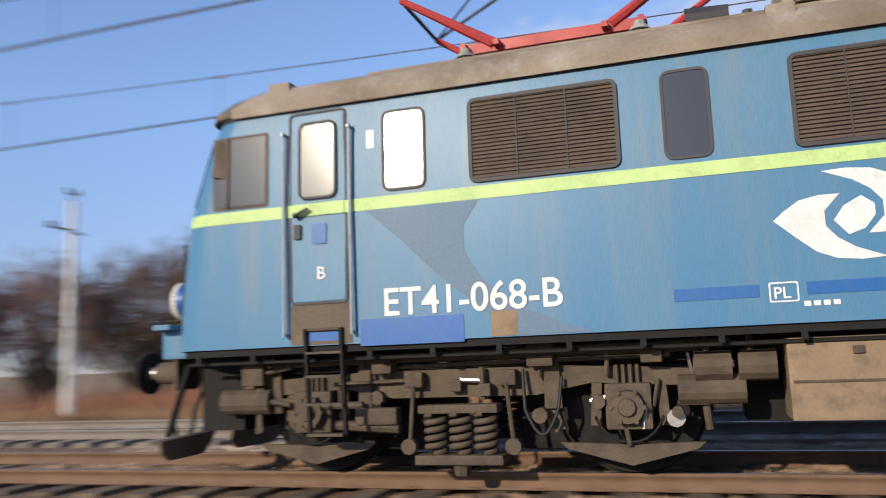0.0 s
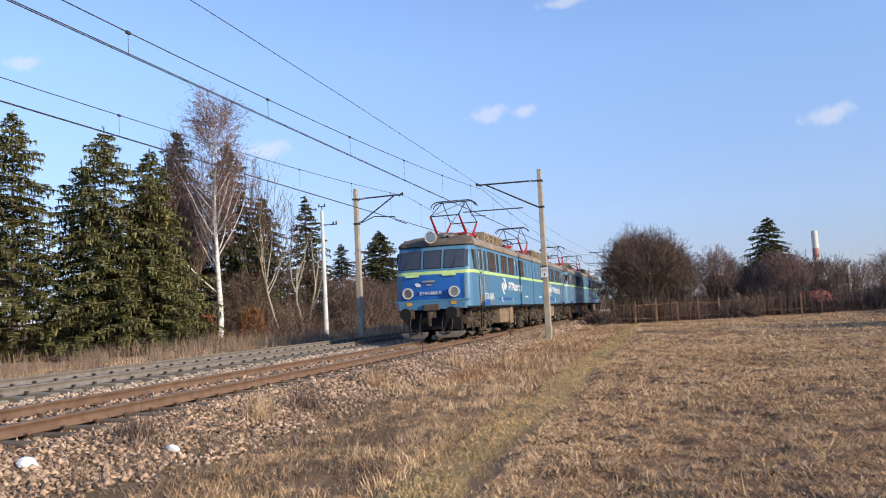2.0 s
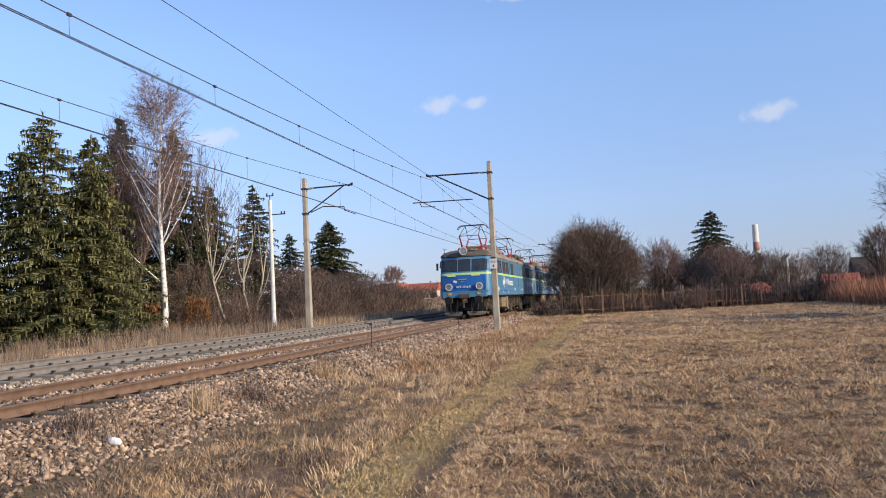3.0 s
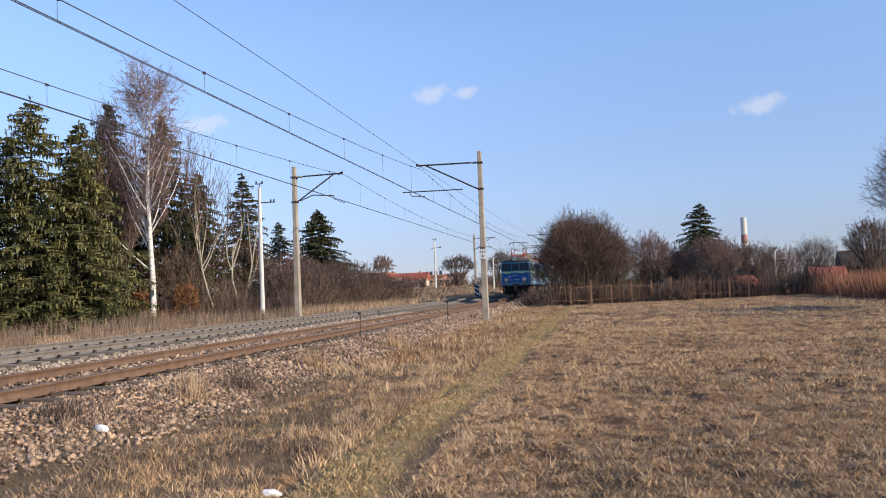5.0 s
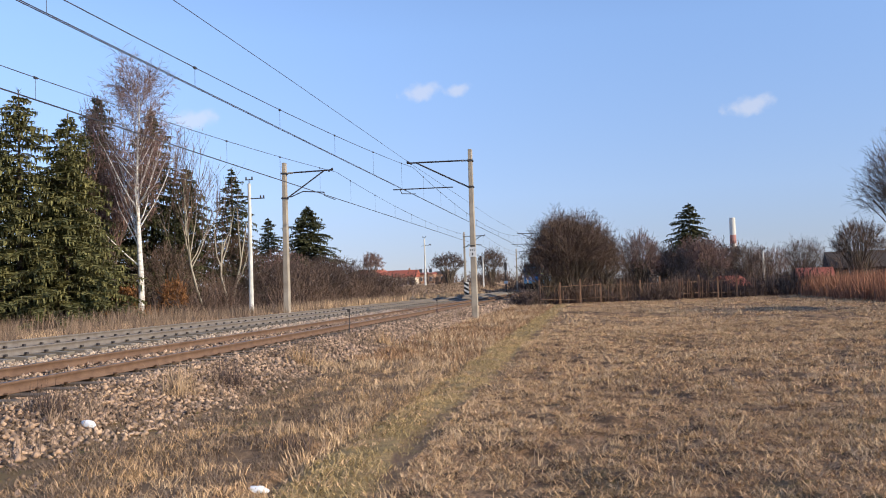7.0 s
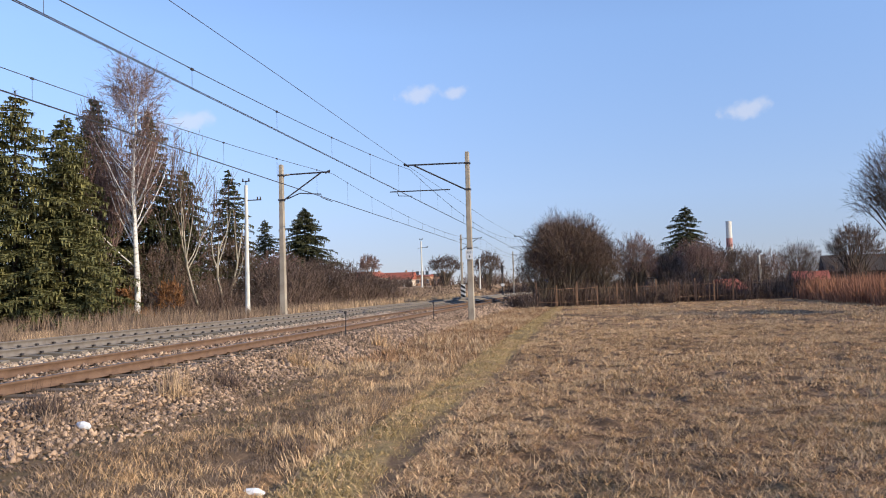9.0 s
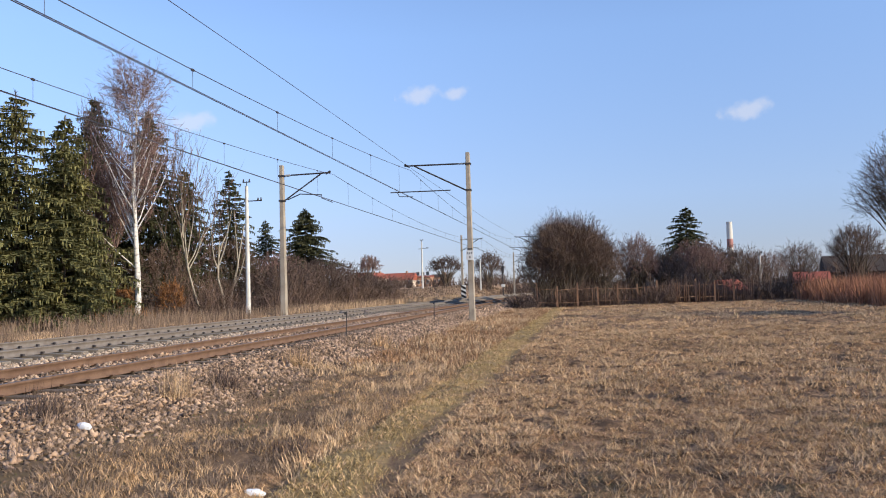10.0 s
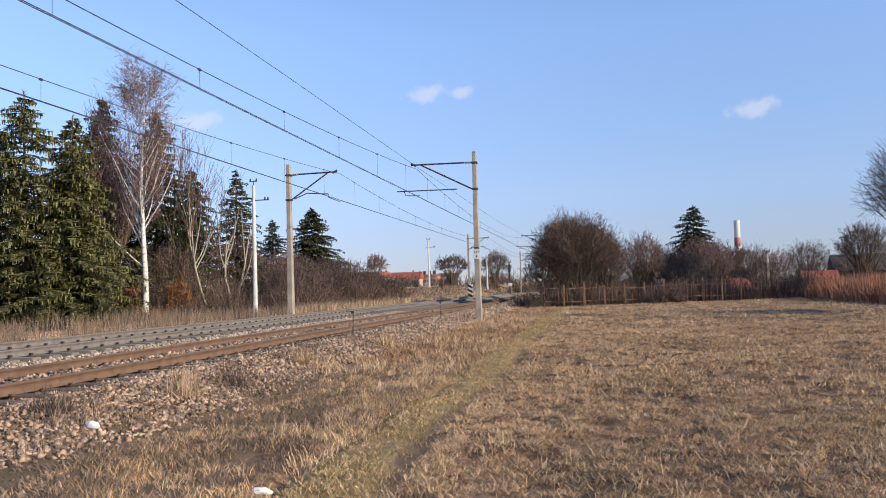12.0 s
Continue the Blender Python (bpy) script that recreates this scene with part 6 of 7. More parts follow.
    tube(bm, (0, 0.218, 3.93), (0, 0.20, 3.93), 0.20, 0.16, 28)
    part("lens", bm, M["lens"], lamp)
    bm = B()
    for k in range(28):
        a, c = 6.2832 * k / 28, 6.2832 * (k + 1) / 28
        bar(bm, (0.215 * math.cos(a), 0.21, 3.93 + 0.215 * math.sin(a)), (0.215 * math.cos(c), 0.21, 3.93 + 0.215 * math.sin(c)), 0.03, 0.05)
    part("rim", bm, M["lamp_ring"], lamp)
    bm = B()
    tube(bm, (0.42, 1.35, 4.05), (0.42, 0.75, 4.03), 0.035, 0.07, 12)
    tube(bm, (0.58, 1.3, 4.03), (0.58, 0.85, 4.01), 0.03, 0.06, 12)
    box(bm, 0.36, 0.64, 1.2, 1.4, 3.9, 4.05)
    part("horn", bm, M["ceramic"], u)
    bm = B()
    box(bm, -0.55, 0.55, 1.45, 2.3, 4.05, 4.18, 0.04)
    part("roof_hatch", bm, M["roof"], u)
    pantograph(u, 4.05, panto_front)
    pantograph(u, 12.0, not panto_front)
    # resistor bank and roof gear
    grid = new("resistor_bank")
    grid.parent = u
    for k in range(4):
        y0 = 6.2 + k * 1.02
        bm = B()
        box(bm, -0.78, 0.78, y0, y0 + 0.1, 4.06, 4.58, 0.01)
        part("end_plate", bm, M["grid"], grid)
        bm = B()
        for j in range(7):
            for s in (-1, 1):
                box(bm, s * 0.78 - 0.02, s * 0.78 + 0.02, y0 + 0.12, y0 + 1.0, 4.12 + j * 0.062, 4.15 + j * 0.062)
        for j in range(9):
            box(bm, -0.76 + j * 0.18, -0.70 + j * 0.18, y0 + 0.12, y0 + 1.0, 4.54, 4.57)
        tagged(part("grid_bars", bm, M["grid"], grid), kind="stuff")
        bm = B()
        box(bm, -0.74, 0.74, y0 + 0.12, y0 + 1.0, 4.1, 4.5)
        part("core", bm, M["louvre"], grid)
    bm = B()
    tube(bm, (0.55, 5.35, 4.2), (0.55, 5.75, 4.2), 0.17, 0.15, 16)
    tube(bm, (-0.4, 5.3, 4.15), (-0.4, 5.8, 4.15), 0.14, None, 16)
    for y in (5.55, 5.95):
        tube(bm, (0.1, y, 4.05), (0.1, y, 4.45), 0.05)
        for k in range(4):
            tube(bm, (0.1, y, 4.14 + k * 0.07), (0.1, y, 4.17 + k * 0.07), 0.09, None, 10)
    tube(bm, (0.1, 5.55, 4.42), (0.1, 5.2, 4.3), 0.018)
    part("roof_switchgear", bm, M["iron"], u)
    bm = B()
    for s in (-1, 1):
        for y in (1.25, 6.0, 10.6):
            box(bm, s * 1.30 - 0.10, s * 1.30 + 0.10, y, y + 0.24, 3.79, 3.95, 0.02)
        bar(bm, (s * 1.02, 2.2, 4.03), (s * 1.02, 14.0, 4.03), 0.05, 0.04)
    part("lifting_point", bm, M["cove"], u)
    for s in (-1, 1):
        # cab side window, door with its rails and steps
        bm = B()
        side_rect(bm, s, 0.66, 1.30, 2.66, 3.42, 0.0, 0.006, 0.03)
        part("window_seal", bm, M["louvre"], u)
        bm = B()
        side_rect(bm, s, 0.86, 1.27, 2.69, 3.39, 0.006, 0.012, 0.03)
        side_rect(bm, s, 0.69, 0.82, 2.69, 3.39, 0.006, 0.012, 0.03)
        part("cab_window", bm, M["glass_side"], u)
        bm = B()
        bar(bm, (s * 1.515, 0.84, 2.68), (s * 1.49, 0.84, 3.40), 0.03, 0.03)
        part("window_divider", bm, M["louvre"], u)
        bm = B()
        bar(bm, (s * 1.52, 0.74, 3.0), (s * 1.50, 0.79, 3.38), 0.02, 0.13)
        part("wind_deflector", bm, M["roof"], u, "dirty brown wind deflector")
        if s < 0:
            bm = B()
            tube(bm, (s * 1.45, 0.5, 3.0), (s * 1.62, 0.42, 3.1), 0.012)
            box(bm, min(s * 1.58, s * 1.70), max(s * 1.58, s * 1.70), 0.36, 0.44, 2.86, 3.28, 0.02)
            part("mirror", bm, M["black"], u, "black rear-view mirror")
        door = new("cab_door")
        door.parent = u
        bm = B()
        side_rect(bm, s, 1.56, 2.12, 1.69, 3.54, 0.0, 0.01, 0.04)
        part("door_leaf", bm, M["blue"], door)
        bm = B()
        side_frame(bm, s, 1.53, 2.15, 1.66, 3.57, 0.022, 0.016, 0.05)
        part("door_seal", bm, M["iron"], door)
        bm = B()
        side_rect(bm, s, 1.66, 2.03, 2.70, 3.44, 0.01, 0.016, 0.07)
        part("door_glass", bm, M["glass_side"], door)
        bm = B()
        side_frame(bm, s, 1.64, 2.05, 2.68, 3.46, 0.025, 0.026, 0.08)
        part("glass_rim", bm, M["black"], door)
        bm = B()
        side_rect(bm, s, 1.56, 2.12, 2.52, 2.64, 0.012, 0.015, 0.01)
        part("door_stripe", bm, M["stripe"], door)
        bm = B()
        tube(bm, (s * 1.52, 1.62, 2.53), (s * 1.57, 1.62, 2.53), 0.022)
        tube(bm, (s * 1.56, 1.60, 2.52), (s * 1.56, 1.76, 2.58), 0.018)
        box(bm, min(s * 1.51, s * 1.53), max(s * 1.51, s * 1.53), 1.59, 1.66, 2.30, 2.44)
        part("door_handle", bm, M["iron"], door)
        bm = B()
        side_rect(bm, s, 1.78, 1.93, 2.24, 2.44, 0.011, 0.014, 0.01)
        part("door_patch", bm, M["blue_patch"], door)
        lettering("B", 0.17, door, on_side(s, 1.82 if s > 0 else 1.90, 1.90, 1.515), "letter", "white")
        for y in (1.49, 2.20):
            bm = B()
            tube(bm, (s * 1.56, y, 1.36), (s * 1.53, y, 3.38), 0.017)
            for z in (1.38, 3.35):
                tube(bm, (s * 1.48, y, z), (s * 1.57, y, z), 0.014)
            part("handrail", bm, M["silver"], u, "pale steel handrail")
        bm = B()
        side_rect(bm, s, 1.53, 2.18, 1.28, 1.66, 0.001, 0.004, 0.01)
        part("kick_panel", bm, M["roof"], u, "rusty grey panel below the door")
        bm = B()
        side_rect(bm, s, 1.72, 2.04, 1.31, 1.40, 0.004, 0.006, 0.01)
        part("step_recess", bm, M["blue_patch"], u)
        ladder = new("cab_ladder")
        ladder.parent = u
        for y in (1.70, 2.07):
            bm = B()
            bar(bm, (s * 1.53, y, 1.43), (s * 1.45, y, 0.42), 0.03, 0.05)
            part("stile", bm, M["grime_shade"], ladder)
        for z in (0.44, 0.72, 0.98, 1.2, 1.42):
            bm = B()
            box(bm, s * 1.48 - 0.06, s * 1.48 + 0.06, 1.70, 2.07, z - 0.012, z + 0.012)
            part("rung", bm, M["grime"], ladder)
        for y0, y1 in VENTS:
            v = new("louvre")
            v.parent = u
            bm = B()
            side_rect(bm, s, y0, y1, 2.67, 3.47, 0.0, 0.003, 0.06)
            part("backing", bm, M["black"], v)
            bm = B()
            side_frame(bm, s, y0, y1, 2.67, 3.47, 0.035, 0.024, 0.07)
            part("frame", bm, M["iron"], v)
            bm = B()
            for k in range(21):
                z = 2.71 + k * 0.0358
                w = float(at_level(z, LEVELS)[1])
                vs = [bm.verts.new(q) for q in ((s * (w + 0.019), y0 + 0.035, z), (s * (w + 0.019), y1 - 0.035, z), (s * (w + 0.004), y1 - 0.035, z + 0.026), (s * (w + 0.004), y0 + 0.035, z + 0.026), (s * (w + 0.004), y0 + 0.035, z - 0.004), (s * (w + 0.004), y1 - 0.035, z - 0.004))]
                bm.faces.new(vs[:4])
                bm.faces.new((vs[0], vs[1], vs[5], vs[4]))
            part("slats", bm, M["louvre"], v, "dark brown louvre slats")
            for q in (1 / 3, 2 / 3):
                bm = B()
                y = y0 + (y1 - y0) * q
                side_rect(bm, s, y - 0.006, y + 0.006, 2.70, 3.44, 0.015, 0.022, 0.004)
                part("mullion", bm, M["iron"], v)
        for k, (y0, y1) in enumerate(WINDOWS):
            w = new("side_window")
            w.parent = u
            bm = B()
            side_rect(bm, s, y0 + 0.02, y1 - 0.02, 2.70, 3.45, 0.0, 0.006, 0.07)
            part("pane", bm, M["glass_side"] if k < 3 else M["blue_grey"], w)
            bm = B()
            side_frame(bm, s, y0, y1, 2.68, 3.47, 0.025, 0.014, 0.08)
            part("seal", bm, M["iron"] if k < 2 else M["blue_grey"], w)
        bm = B()
        side_rect(bm, s, 2.36, 2.44, 3.12, 3.30, 0.002, 0.006, 0.005)
        part("notice", bm, M["white"], u)
        bm = B()
        side_rect(bm, s, 9.45, 9.62, 3.18, 3.32, 0.002, 0.006, 0.005)
        part("notice", bm, M["white"], u)
        bm = B()
        side_rect(bm, s, 2.26, 3.27, 1.245, 1.49, 0.002, 0.005, 0.005)
        part("touch_up_patch", bm, M["blue_patch"], u, "bright blue touched-up patch")
        # matt repaint sweeping down from the window to the sill
        bm = B()
        o = s * 1.5035
        top = [(2.35, 2.51), (3.45, 2.51), (3.30, 2.30), (3.30, 2.05), (3.45, 1.80), (3.75, 1.55), (4.2, 1.35), (4.45, 1.28), (3.75, 1.28), (3.45, 1.52), (3.05, 1.85), (2.7, 2.2)]
        bm.faces.new([bm.verts.new((o, y, z)) for y, z in top])
        bmesh.ops.solidify(bm, geom=list(bm.faces), thickness=0.002)
        part("repaint", bm, M["blue_grey"], u, "matt grey-blue repaint")
        for y0, y1 in ((5.09, 5.75), (6.1, 8.35), (8.65, 9.1)):
            bm = B()
            side_rect(bm, s, y0, y1, 1.49, 1.59, 0.002, 0.005, 0.005)
            part("blue_bar", bm, M["blue_patch"], u)
        for y in (5.82, 8.42):
            bm = B()
            side_frame(bm, s, y, y + 0.22, 1.44, 1.60, 0.012, 0.004, 0.012)
            part("data_frame", bm, M["white"], u)
            lettering("PL", 0.13, u, on_side(s, y + 0.03 if s > 0 else y + 0.17, 1.47), "lettering", "white")
            bm = B()
            for k in range(4):
                side_rect(bm, s, y + 0.25 + k * 0.07, y + 0.30 + k * 0.07, 1.40, 1.44, 0.002, 0.005, 0.005)
            part("small_print", bm, M["white"], u)
        bm = B()
        for k in range(6):
            side_rect(bm, s, 11.9 + k * 0.17, 12.03 + k * 0.17, 1.62, 1.70, 0.002, 0.005, 0.005)
        part("small_print", bm, M["white"], u)
        bm = B()
        side_rect(bm, s, 3.52, 3.76, 1.28, 1.50, 0.003, 0.006, 0.01)
        part("rust_plate", bm, M["tan"], u)
        if number:
            lettering(number, 0.36, u, on_side(s, 2.51 if s > 0 else 4.17, 1.515), "lettering", "white", "white painted class number", 1.66)
        eb = new("emblem")
        eb.parent = u
        emblem(eb, s, s)
        # battery and equipment boxes
        eq = new("equipment_box")
        eq.parent = u
        bm = B()
        box(bm, min(s * 0.7, s * 1.36), max(s * 0.7, s * 1.36), 5.92, 8.0, 0.50, 1.16, 0.025)
        part("case", bm, M["tan"], eq, "dusty tan steel box with dark stains")
        bm = B()
        box(bm, min(s * 0.7, s * 1.40), max(s * 0.7, s * 1.40), 8.05, 8.85, 0.42, 1.18, 0.025)
        part("case", bm, M["tan"], eq, "dusty tan steel box")
        bm = B()
        box(bm, min(s * 1.355, s * 1.372), max(s * 1.355, s * 1.372), 5.95, 7.97, 0.80, 0.82)
        for y in (6.4, 7.4):
            box(bm, min(s * 1.35, s * 1.385), max(s * 1.35, s * 1.385), y, y + 0.08, 1.02, 1.08)
        part("lid_edge", bm, M["grime"], eq)
        for k, y in enumerate((5.2, 5.55, 9.3)):
            bm = B()
            tube(bm, (s * 1.15, y, 0.95), (s * 1.15, y + 0.3, 0.95), 0.13, None, 12)
            tube(bm, (s * 1.15, y + 0.1, 0.95), (s * 1.15, y + 0.1, 1.26), 0.03)
            part("reservoir", bm, M["grime"], u)
        bm = B()
        for y in np.arange(0.45, 14.4, 0.62):
            box(bm, s * 1.46 - 0.02, s * 1.46 + 0.02, y, y + 0.05, 1.14, 1.22)
        tagged(part("sill_bracket", bm, M["grime_shade"], u), kind="stuff")
        bm = B()
        tube(bm, (s * 1.36, 0.3, 1.13), (s * 1.36, 14.4, 1.13), 0.02, None, 6)
        part("sill_pipe", bm, M["grime_shade"], u)
    for y in (14.6,):
        bm = B()
        box(bm, -1.2, 1.2, y, y + 0.14, 1.3, 3.6, 0.03)
        part("gangway", bm, M["black"], u, "black gangway bellows")
    # underframe bulk in the same near-black, its shade in the colour
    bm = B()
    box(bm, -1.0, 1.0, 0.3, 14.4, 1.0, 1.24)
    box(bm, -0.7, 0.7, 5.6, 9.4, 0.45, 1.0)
    part("underframe", bm, M["grime_shade"], u)
    bogie(u, 3.1, False)
    bogie(u, LEN - 3.02, True)
    wheels = [wheelset(u, y) for y in (1.575, 4.625, LEN - 4.545, LEN - 1.495)]
    return u, wheels


UNITS = [unit(pose(0, 0, 0), "weathered blue electric locomotive section with raised pantograph", "ET41-068-B", True),
         unit(pose(0, 29.5, 0, 0, 0, 180), "weathered blue electric locomotive section coupled back to back", "", False),
         unit(pose(0, 30.7, 0), "weathered blue electric locomotive section of the second pair", "", True),
         unit(pose(0, 60.2, 0, 0, 0, 180), "weathered blue electric locomotive section at the train's end", "", False)]
OFFSETS = [(0.0, False), (29.5, True), (30.7, False), (60.2, True)]


# ---- houses, chimney, gardens ----
def house(x, y, w, d, h, rise, yaw, wall, roof, label, rows=1, cols=3):
    g = gz(x, y) - 0.2
    o = empty("house", pose(x, y, g, 0, 0, yaw), label, "house")
    bm = B()
    box(bm, -w / 2, w / 2, -d / 2, d / 2, 0, h)
    part("wall", bm, M[wall], o)
    bm = B()
    e = 0.4
    pts = [(-w / 2 - e, -d / 2 - e, h - 0.1), (-w / 2 - e, d / 2 + e, h - 0.1), (-w / 2 - e, 0, h + rise)]
    a = [bm.verts.new(p) for p in pts]
    b = [bm.verts.new((-p[0], p[1], p[2])) for p in pts]
    for i in range(3):
        bm.faces.new((a[i], a[(i + 1) % 3], b[(i + 1) % 3], b[i]))
    bm.faces.new(a)
    bm.faces.new(b)
    r = part("roof", bm, M[roof], o)
    if rows:
        bm = B()
        box(bm, w * 0.2, w * 0.2 + 0.5, -0.3, 0.3, h + rise * 0.5, h + rise + 0.6)
        part("chimney", bm, M["plaster_ochre"], r)
    for i in range(rows):
        for j in range(cols):
            xx = -w / 2 + w * (j + 0.5) / cols
            win = new("window")
            win.parent = o
            bm = B()
            box(bm, xx - 0.6, xx + 0.6, -d / 2 - 0.04, -d / 2 + 0.02, 0.9 + i * 2.8, 2.3 + i * 2.8)
            part("frame", bm, M["white"], win)
            bm = B()
            box(bm, xx - 0.5, xx + 0.5, -d / 2 - 0.06, -d / 2 - 0.03, 1.0 + i * 2.8, 2.2 + i * 2.8)
            part("pane", bm, M["glass"], win)
    return o


house(-65, 268, 8, 7, 2.6, 2.6, 10, "plaster", "roof_red", "distant pale house with red tiled roof")
house(-60.5, 262, 5, 6, 3.2, 1.8, 60, "plaster", "roof_red", "distant white house with red tiled roof")
house(-53.5, 266, 10, 7, 2.4, 2.4, -4, "plaster", "roof_red", "distant long house with red tiled roof")
house(-46, 270, 5, 6, 3.4, 0.5, 0, "plaster_ochre", "roof_red", "distant ochre flat-roofed house", 2, 3)
house(-43, 285, 6, 6, 3.4, 0.8, 0, "plaster_ochre", "board_dark", "distant ochre house with dark roof")
house(16.5, 95, 6, 5, 2.4, 1.6, 5, "board_dark", "board_dark", "dark garden shed with pitched roof", 1, 2)
house(36.5, 88, 8, 5, 2.3, 1.6, -8, "board_dark", "board_dark", "dark wooden shed with pitched roof", 1, 2)
house(28.0, 76.5, 2.2, 2.4, 1.6, 0.7, -8, "plaster_ochre", "roof_red", "low garden hut with bright red roof", 0, 1)
house(21.2, 79, 2.2, 2.2, 1.0, 0.9, 40, "board_dark", "roof_red", "garden hut with red gable roof", 0, 1)


def cloud_material():
    """Thin white vapour: a white sheet, its sunlit brightness given as glow, that thins out to nothing in uneven wisps.
    """
    m = bpy.data.materials.new("glowing_white_vapour")
    m.use_nodes = True
    n, l = m.node_tree.nodes, m.node_tree.links
    out = n["Material Output"]
    n.remove(n["Principled BSDF"])
    co, grad, sp = n.new("ShaderNodeTexCoord"), n.new("ShaderNodeTexNoise"), n.new("ShaderNodeVectorMath")
    sp.operation = "LENGTH"
    mp = n.new("ShaderNodeMapping")
    mp.inputs["Location"].default_value = (-1, -1, 0)
    mp.inputs["Scale"].default_value = (2, 2, 0)
    l.new(co.outputs["Generated"], mp.inputs[0])
    l.new(mp.outputs[0], sp.inputs[0])
    grad.inputs["Scale"].default_value, grad.inputs["Detail"].default_value = 0.03, 6
    l.new(co.outputs["Object"], grad.inputs["Vector"])
    add = n.new("ShaderNodeMath")
    add.operation = "MULTIPLY_ADD"
    l.new(grad.outputs[0], add.inputs[0])
    add.inputs[1].default_value = -1.7
    l.new(sp.outputs["Value"], add.inputs[2])
    r = n.new("ShaderNodeMapRange")
    r.interpolation_type = "SMOOTHSTEP"
    for i, v in enumerate((-0.62, 0.05, 0.42, 0.0)):
        r.inputs[i + 1].default_value = v
    l.new(add.outputs[0], r.inputs[0])
    em, tr, mix = n.new("ShaderNodeEmission"), n.new("ShaderNodeBsdfTransparent"), n.new("ShaderNodeMixShader")
    em.inputs[0].default_value, em.inputs[1].default_value = (0.92, 0.90, 0.94, 1), 0.88
    l.new(r.outputs[0], mix.inputs[0])
    l.new(tr.outputs[0], mix.inputs[1])
    l.new(em.outputs[0], mix.inputs[2])
    l.new(mix.outputs[0], out.inputs["Surface"])
    return m


def cloud(x, y, z, w, h, mat):
    """A small far cloud, 1.5 km off."""
    bm = B()
    bmesh.ops.create_grid(bm, x_segments=1, y_segments=1, size=0.5)
    bmesh.ops.scale(bm, vec=(w * 1.25, h * 1.25, 1), verts=bm.verts)
    ob = part("cloud", bm, mat)
    ob.matrix_basis = look((x, y, z), EYE)
    tagged(ob, "small thin white cloud in the blue sky", "cloud", "small clouds")


VAPOUR = cloud_material()
for c in ((-281, 1428, 358, 73, 36), (-217, 1439, 359, 52, 25), (289, 1444, 296, 84, 36), (-664, 1305, 309, 94, 36), (-1144, 911, 302, 115, 52), (-965, 1055, 436, 63, 25), (-129, 1396, 532, 84, 21), (-1381, 47, 563, 272, 115), (-1372, -212, 547, 346, 105)):
    cloud(*c, VAPOUR)

house(-182, 158, 9, 9, 20, 0.6, 40, "plaster", "board_dark", "distant pale apartment block behind the trees", 5, 3)


def factory_chimney(x, y, h):
    o = empty("factory_chimney", pose(x, y, gz(x, y)), "distant red and white banded factory chimney", "chimney")
    n = 7
    for i in range(n):
        bm = B()
        z0, z1 = h * i / n, h * (i + 1) / n
        tube(bm, (0, 0, z0), (0, 0, z1), 1.25 - 0.25 * i / n, 1.25 - 0.25 * (i + 1) / n, 20)
        part("band", bm, M["chimney_red"] if i in (0, 2, 4) else M["concrete_pale"], o)


factory_chimney(58, 295.9, 21.0)


def garden_fence():
    """Weathered posts, rails and pickets along the gardens."""
    o = empty("garden_fence", pose(0, 0, 0), "weathered wooden garden fence with gaps, overgrown", "fence")
    a, b = Vector((4.6, 62.0, 0)), Vector((26.0, 70.0, 0))
    n = 14
    pts = [a + (b - a) * i / n for i in range(n + 1)]
    rng = np.random.default_rng(4)
    for p in pts:
        g = gz(p.x, p.y)
        bm = B()
        box(bm, p.x - 0.06, p.x + 0.06, p.y - 0.06, p.y + 0.06, g - 0.2, g + 1.7 + rng.uniform(-0.2, 0.2), 0.01)
        part("post", bm, M["board"], o)
    for p, q in zip(pts, pts[1:]):
        for z in (0.4, 1.35):
            bm = B()
            bar(bm, (p.x, p.y - 0.08, gz(p.x, p.y) + z), (q.x, q.y - 0.08, gz(q.x, q.y) + z + rng.uniform(-0.1, 0.1)), 0.025, 0.03)
            part("rail", bm, M["board"], o)
        for k in range(9):
            if rng.random() < 0.62:
                continue
            c = p + (q - p) * (k + 0.5) / 9
            g = gz(c.x, c.y)
            bm = B()
            bar(bm, (c.x, c.y - 0.13, g + 0.1), (c.x + rng.normal(0, 0.04), c.y - 0.13, g + 1.5 + rng.uniform(-0.25, 0.2)), 0.09, 0.02)
            part("picket", bm, M["board"], o)


garden_fence()


def crossing_marker(x, y):
    g = gz(x, y)
    o = empty("crossing_marker", pose(x, y, g), "black and white striped marker board by the level crossing", "marker board")
    bm = B()
    box(bm, -0.28, 0.28, -0.06, 0.06, 0, 1.75, 0.02)
    part("board", bm, M["white"], o)
    for k in range(3):
        bm = B()
        z = 0.4 + k * 0.54
        plate(bm, [(-0.28, -0.07, z), (0.28, -0.07, z - 0.3), (0.28, -0.07, z - 0.02), (-0.28, -0.07, z + 0.28)], 0.006)
        part("stripe", bm, M["black"], o)


crossing_marker(-6.2, 96.0)


def signal_post(x, y):
    g = gz(x, y)
    o = empty("signal_post", pose(x, y, g), "dark signal post with a white box by the far line", "signal post")
    bm = B()
    tube(bm, (0, 0, 0), (0, 0, 4.6), 0.09)
    box(bm, -0.2, 0.2, -0.14, 0.14, 3.4, 4.5, 0.04)
    part("post", bm, M["iron"], o)
    bm = B()
    box(bm, -0.25, 0.25, -0.2, 0.2, 1.4, 1.8, 0.02)
    part("box", bm, M["white"], o)


signal_post(-0.9 - 3.0, 120.0)


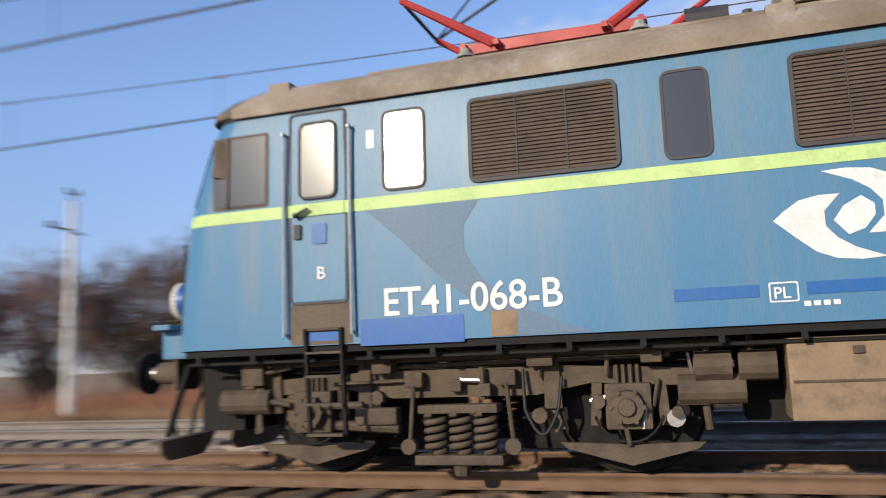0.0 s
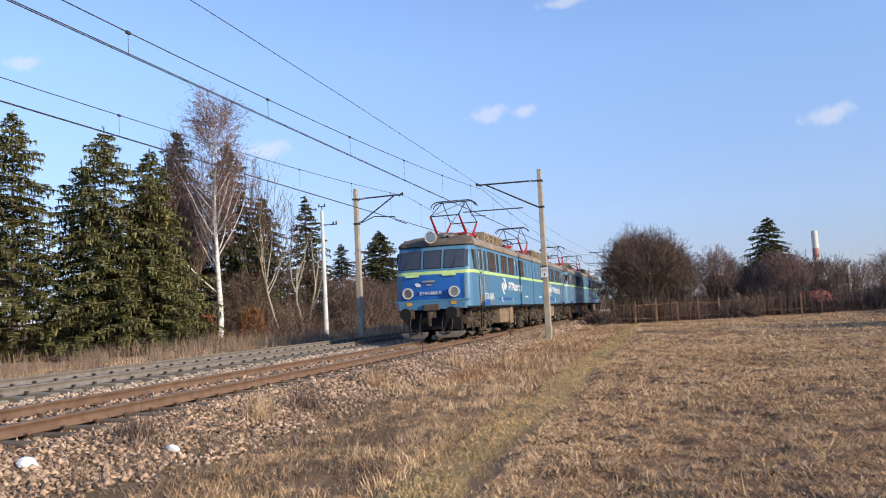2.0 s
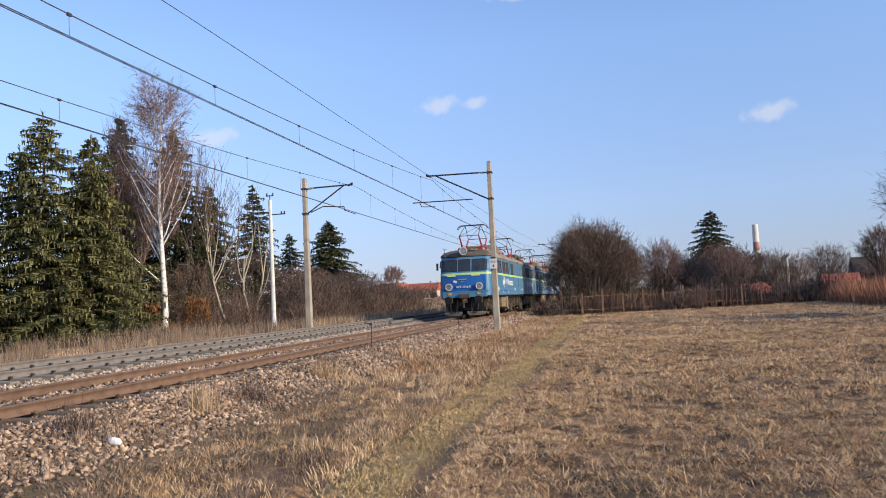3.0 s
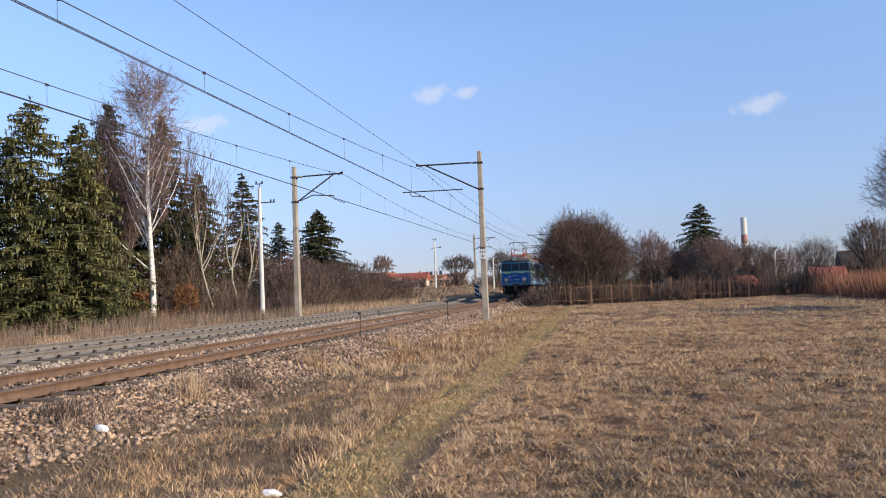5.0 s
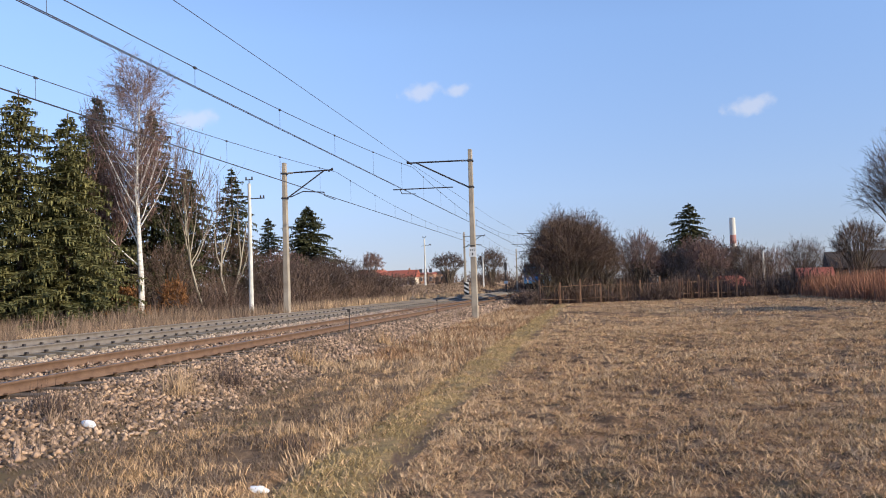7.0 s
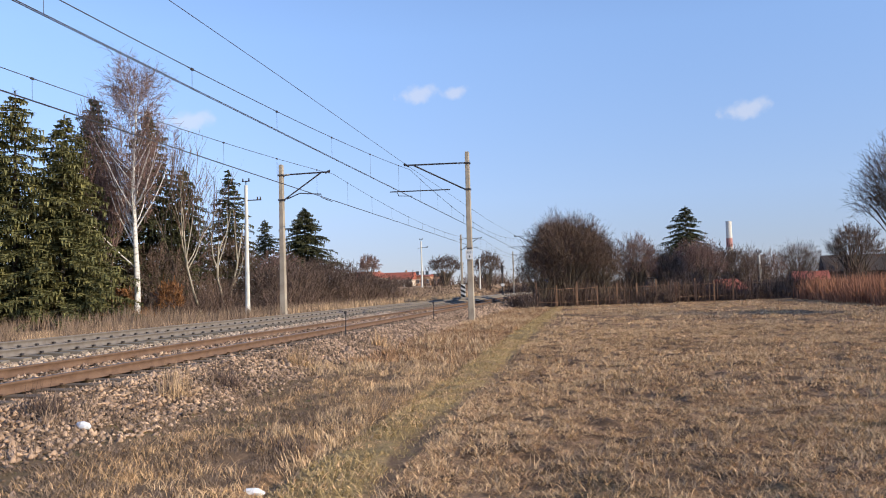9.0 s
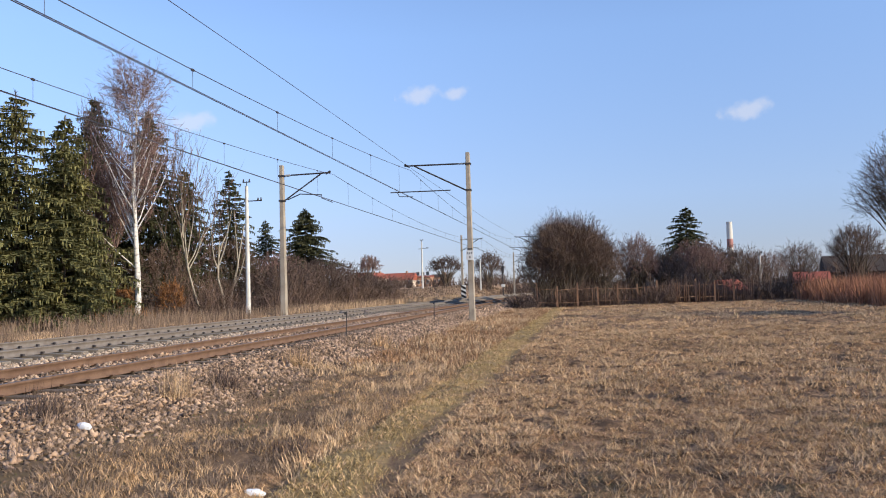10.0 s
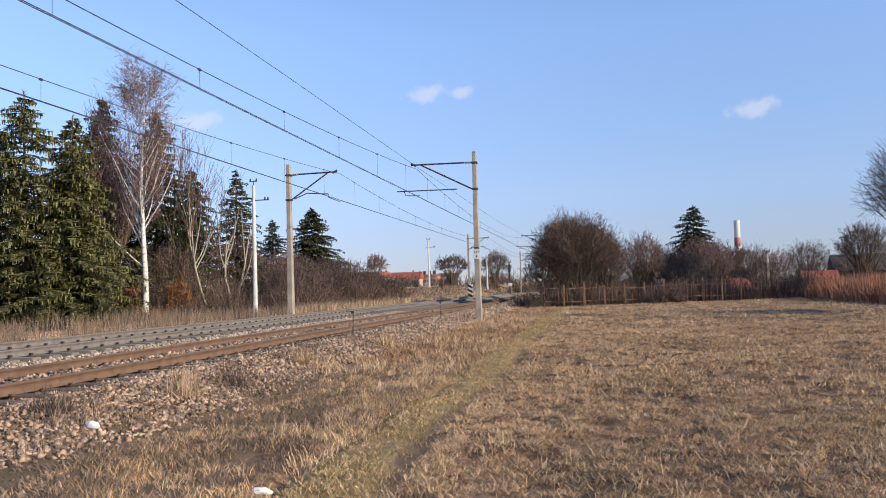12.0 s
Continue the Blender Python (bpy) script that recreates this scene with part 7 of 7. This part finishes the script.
def marker_stake(x, y, h):
    g = gz(x, y)
    bm = B()
    tube(bm, (x, y, g - 0.1), (x + 0.03, y, g + h), 0.018, 0.014, 6)
    box(bm, x - 0.03, x + 0.05, y - 0.02, y + 0.02, g + h - 0.08, g + h)
    tagged(part("marker_stake", bm, M["iron"]), "thin dark stake beside the rails", "stake")


marker_stake(1.55, 22.5, 0.75)
marker_stake(1.75, 35.0, 0.8)


# ---- litter ----
def litter(name, x, y, sx, sy, sz, yaw, label, seed):
    rng = np.random.default_rng(seed)
    bm = B()
    bmesh.ops.create_icosphere(bm, subdivisions=3, radius=1.0)
    for v in bm.verts:
        k = 1 + 0.22 * noise.noise(v.co * 2.1 + Vector((seed, 0, 0)))
        v.co = Vector((v.co.x * sx * k, v.co.y * sy * k, max(-0.5, v.co.z) * sz * k))
    ob = part(name, bm, M["paper"], smooth=True)
    ob.matrix_basis = pose(x, y, gz(x, y) + sz * 0.6, 0, 8, yaw)
    tagged(ob, label, "litter")


litter("plastic_canister", 2.58, 8.66, 0.105, 0.055, 0.05, -10, "white plastic canister lying in the dead grass", 3)
litter("crumpled_bag", 1.95, 7.05, 0.10, 0.08, 0.07, 30, "crumpled white bag on the ballast", 5)
litter("crumpled_bag", 5.62, 6.5, 0.09, 0.05, 0.035, 20, "crumpled pale bag in the grass", 8)


# ---- what moves ----
# seconds, place of the leading cab along the line
RUN = [(0.0, -5.38), (0.1, -3.95), (0.2, -2.55), (0.3, -1.15), (0.4, 0.25), (0.5, 1.68), (0.6, 3.41), (0.8, 7.20), (1.0, 11.17), (1.5, 20.48), (2.0, 29.10), (2.5, 37.80), (3.0, 46.50)]
RUN += [(3.0 + k, 46.5 + 17.25 * k) for k in range(1, 10)]


def motions():
    for (u, wheels), (off, turned) in zip(UNITS, OFFSETS):
        rows = []
        for t, y in RUN:
            o = y + off
            a, b = (o + 3.1, o + 11.6) if not turned else (o - 11.6, o - 3.1)
            xa, xb = float(track_x(a)), float(track_x(b))
            yaw = -math.degrees(math.atan2(xb - xa, b - a))
            x = xa + (xb - xa) * (o - a) / (b - a)
            rows.append((t, pose(x, o, 0.03, 0, 0, yaw + (180 if turned else 0))))
        walk(u, rows)
        for w in wheels:
            base = w.matrix_basis.translation.copy()
            spin, n = [], 0
            for k in range(0, 7 * FPS + 1):
                t = k / FPS
                y = float(np.interp(t, [r[0] for r in RUN], [r[1] for r in RUN]))
                a = math.degrees((y + 5.48) / 0.625) * (1 if turned else -1)
                spin.append((t, pose(*base, a)))
            spin.append((12.0, spin[-1][1]))
            walk(w, spin)


motions()
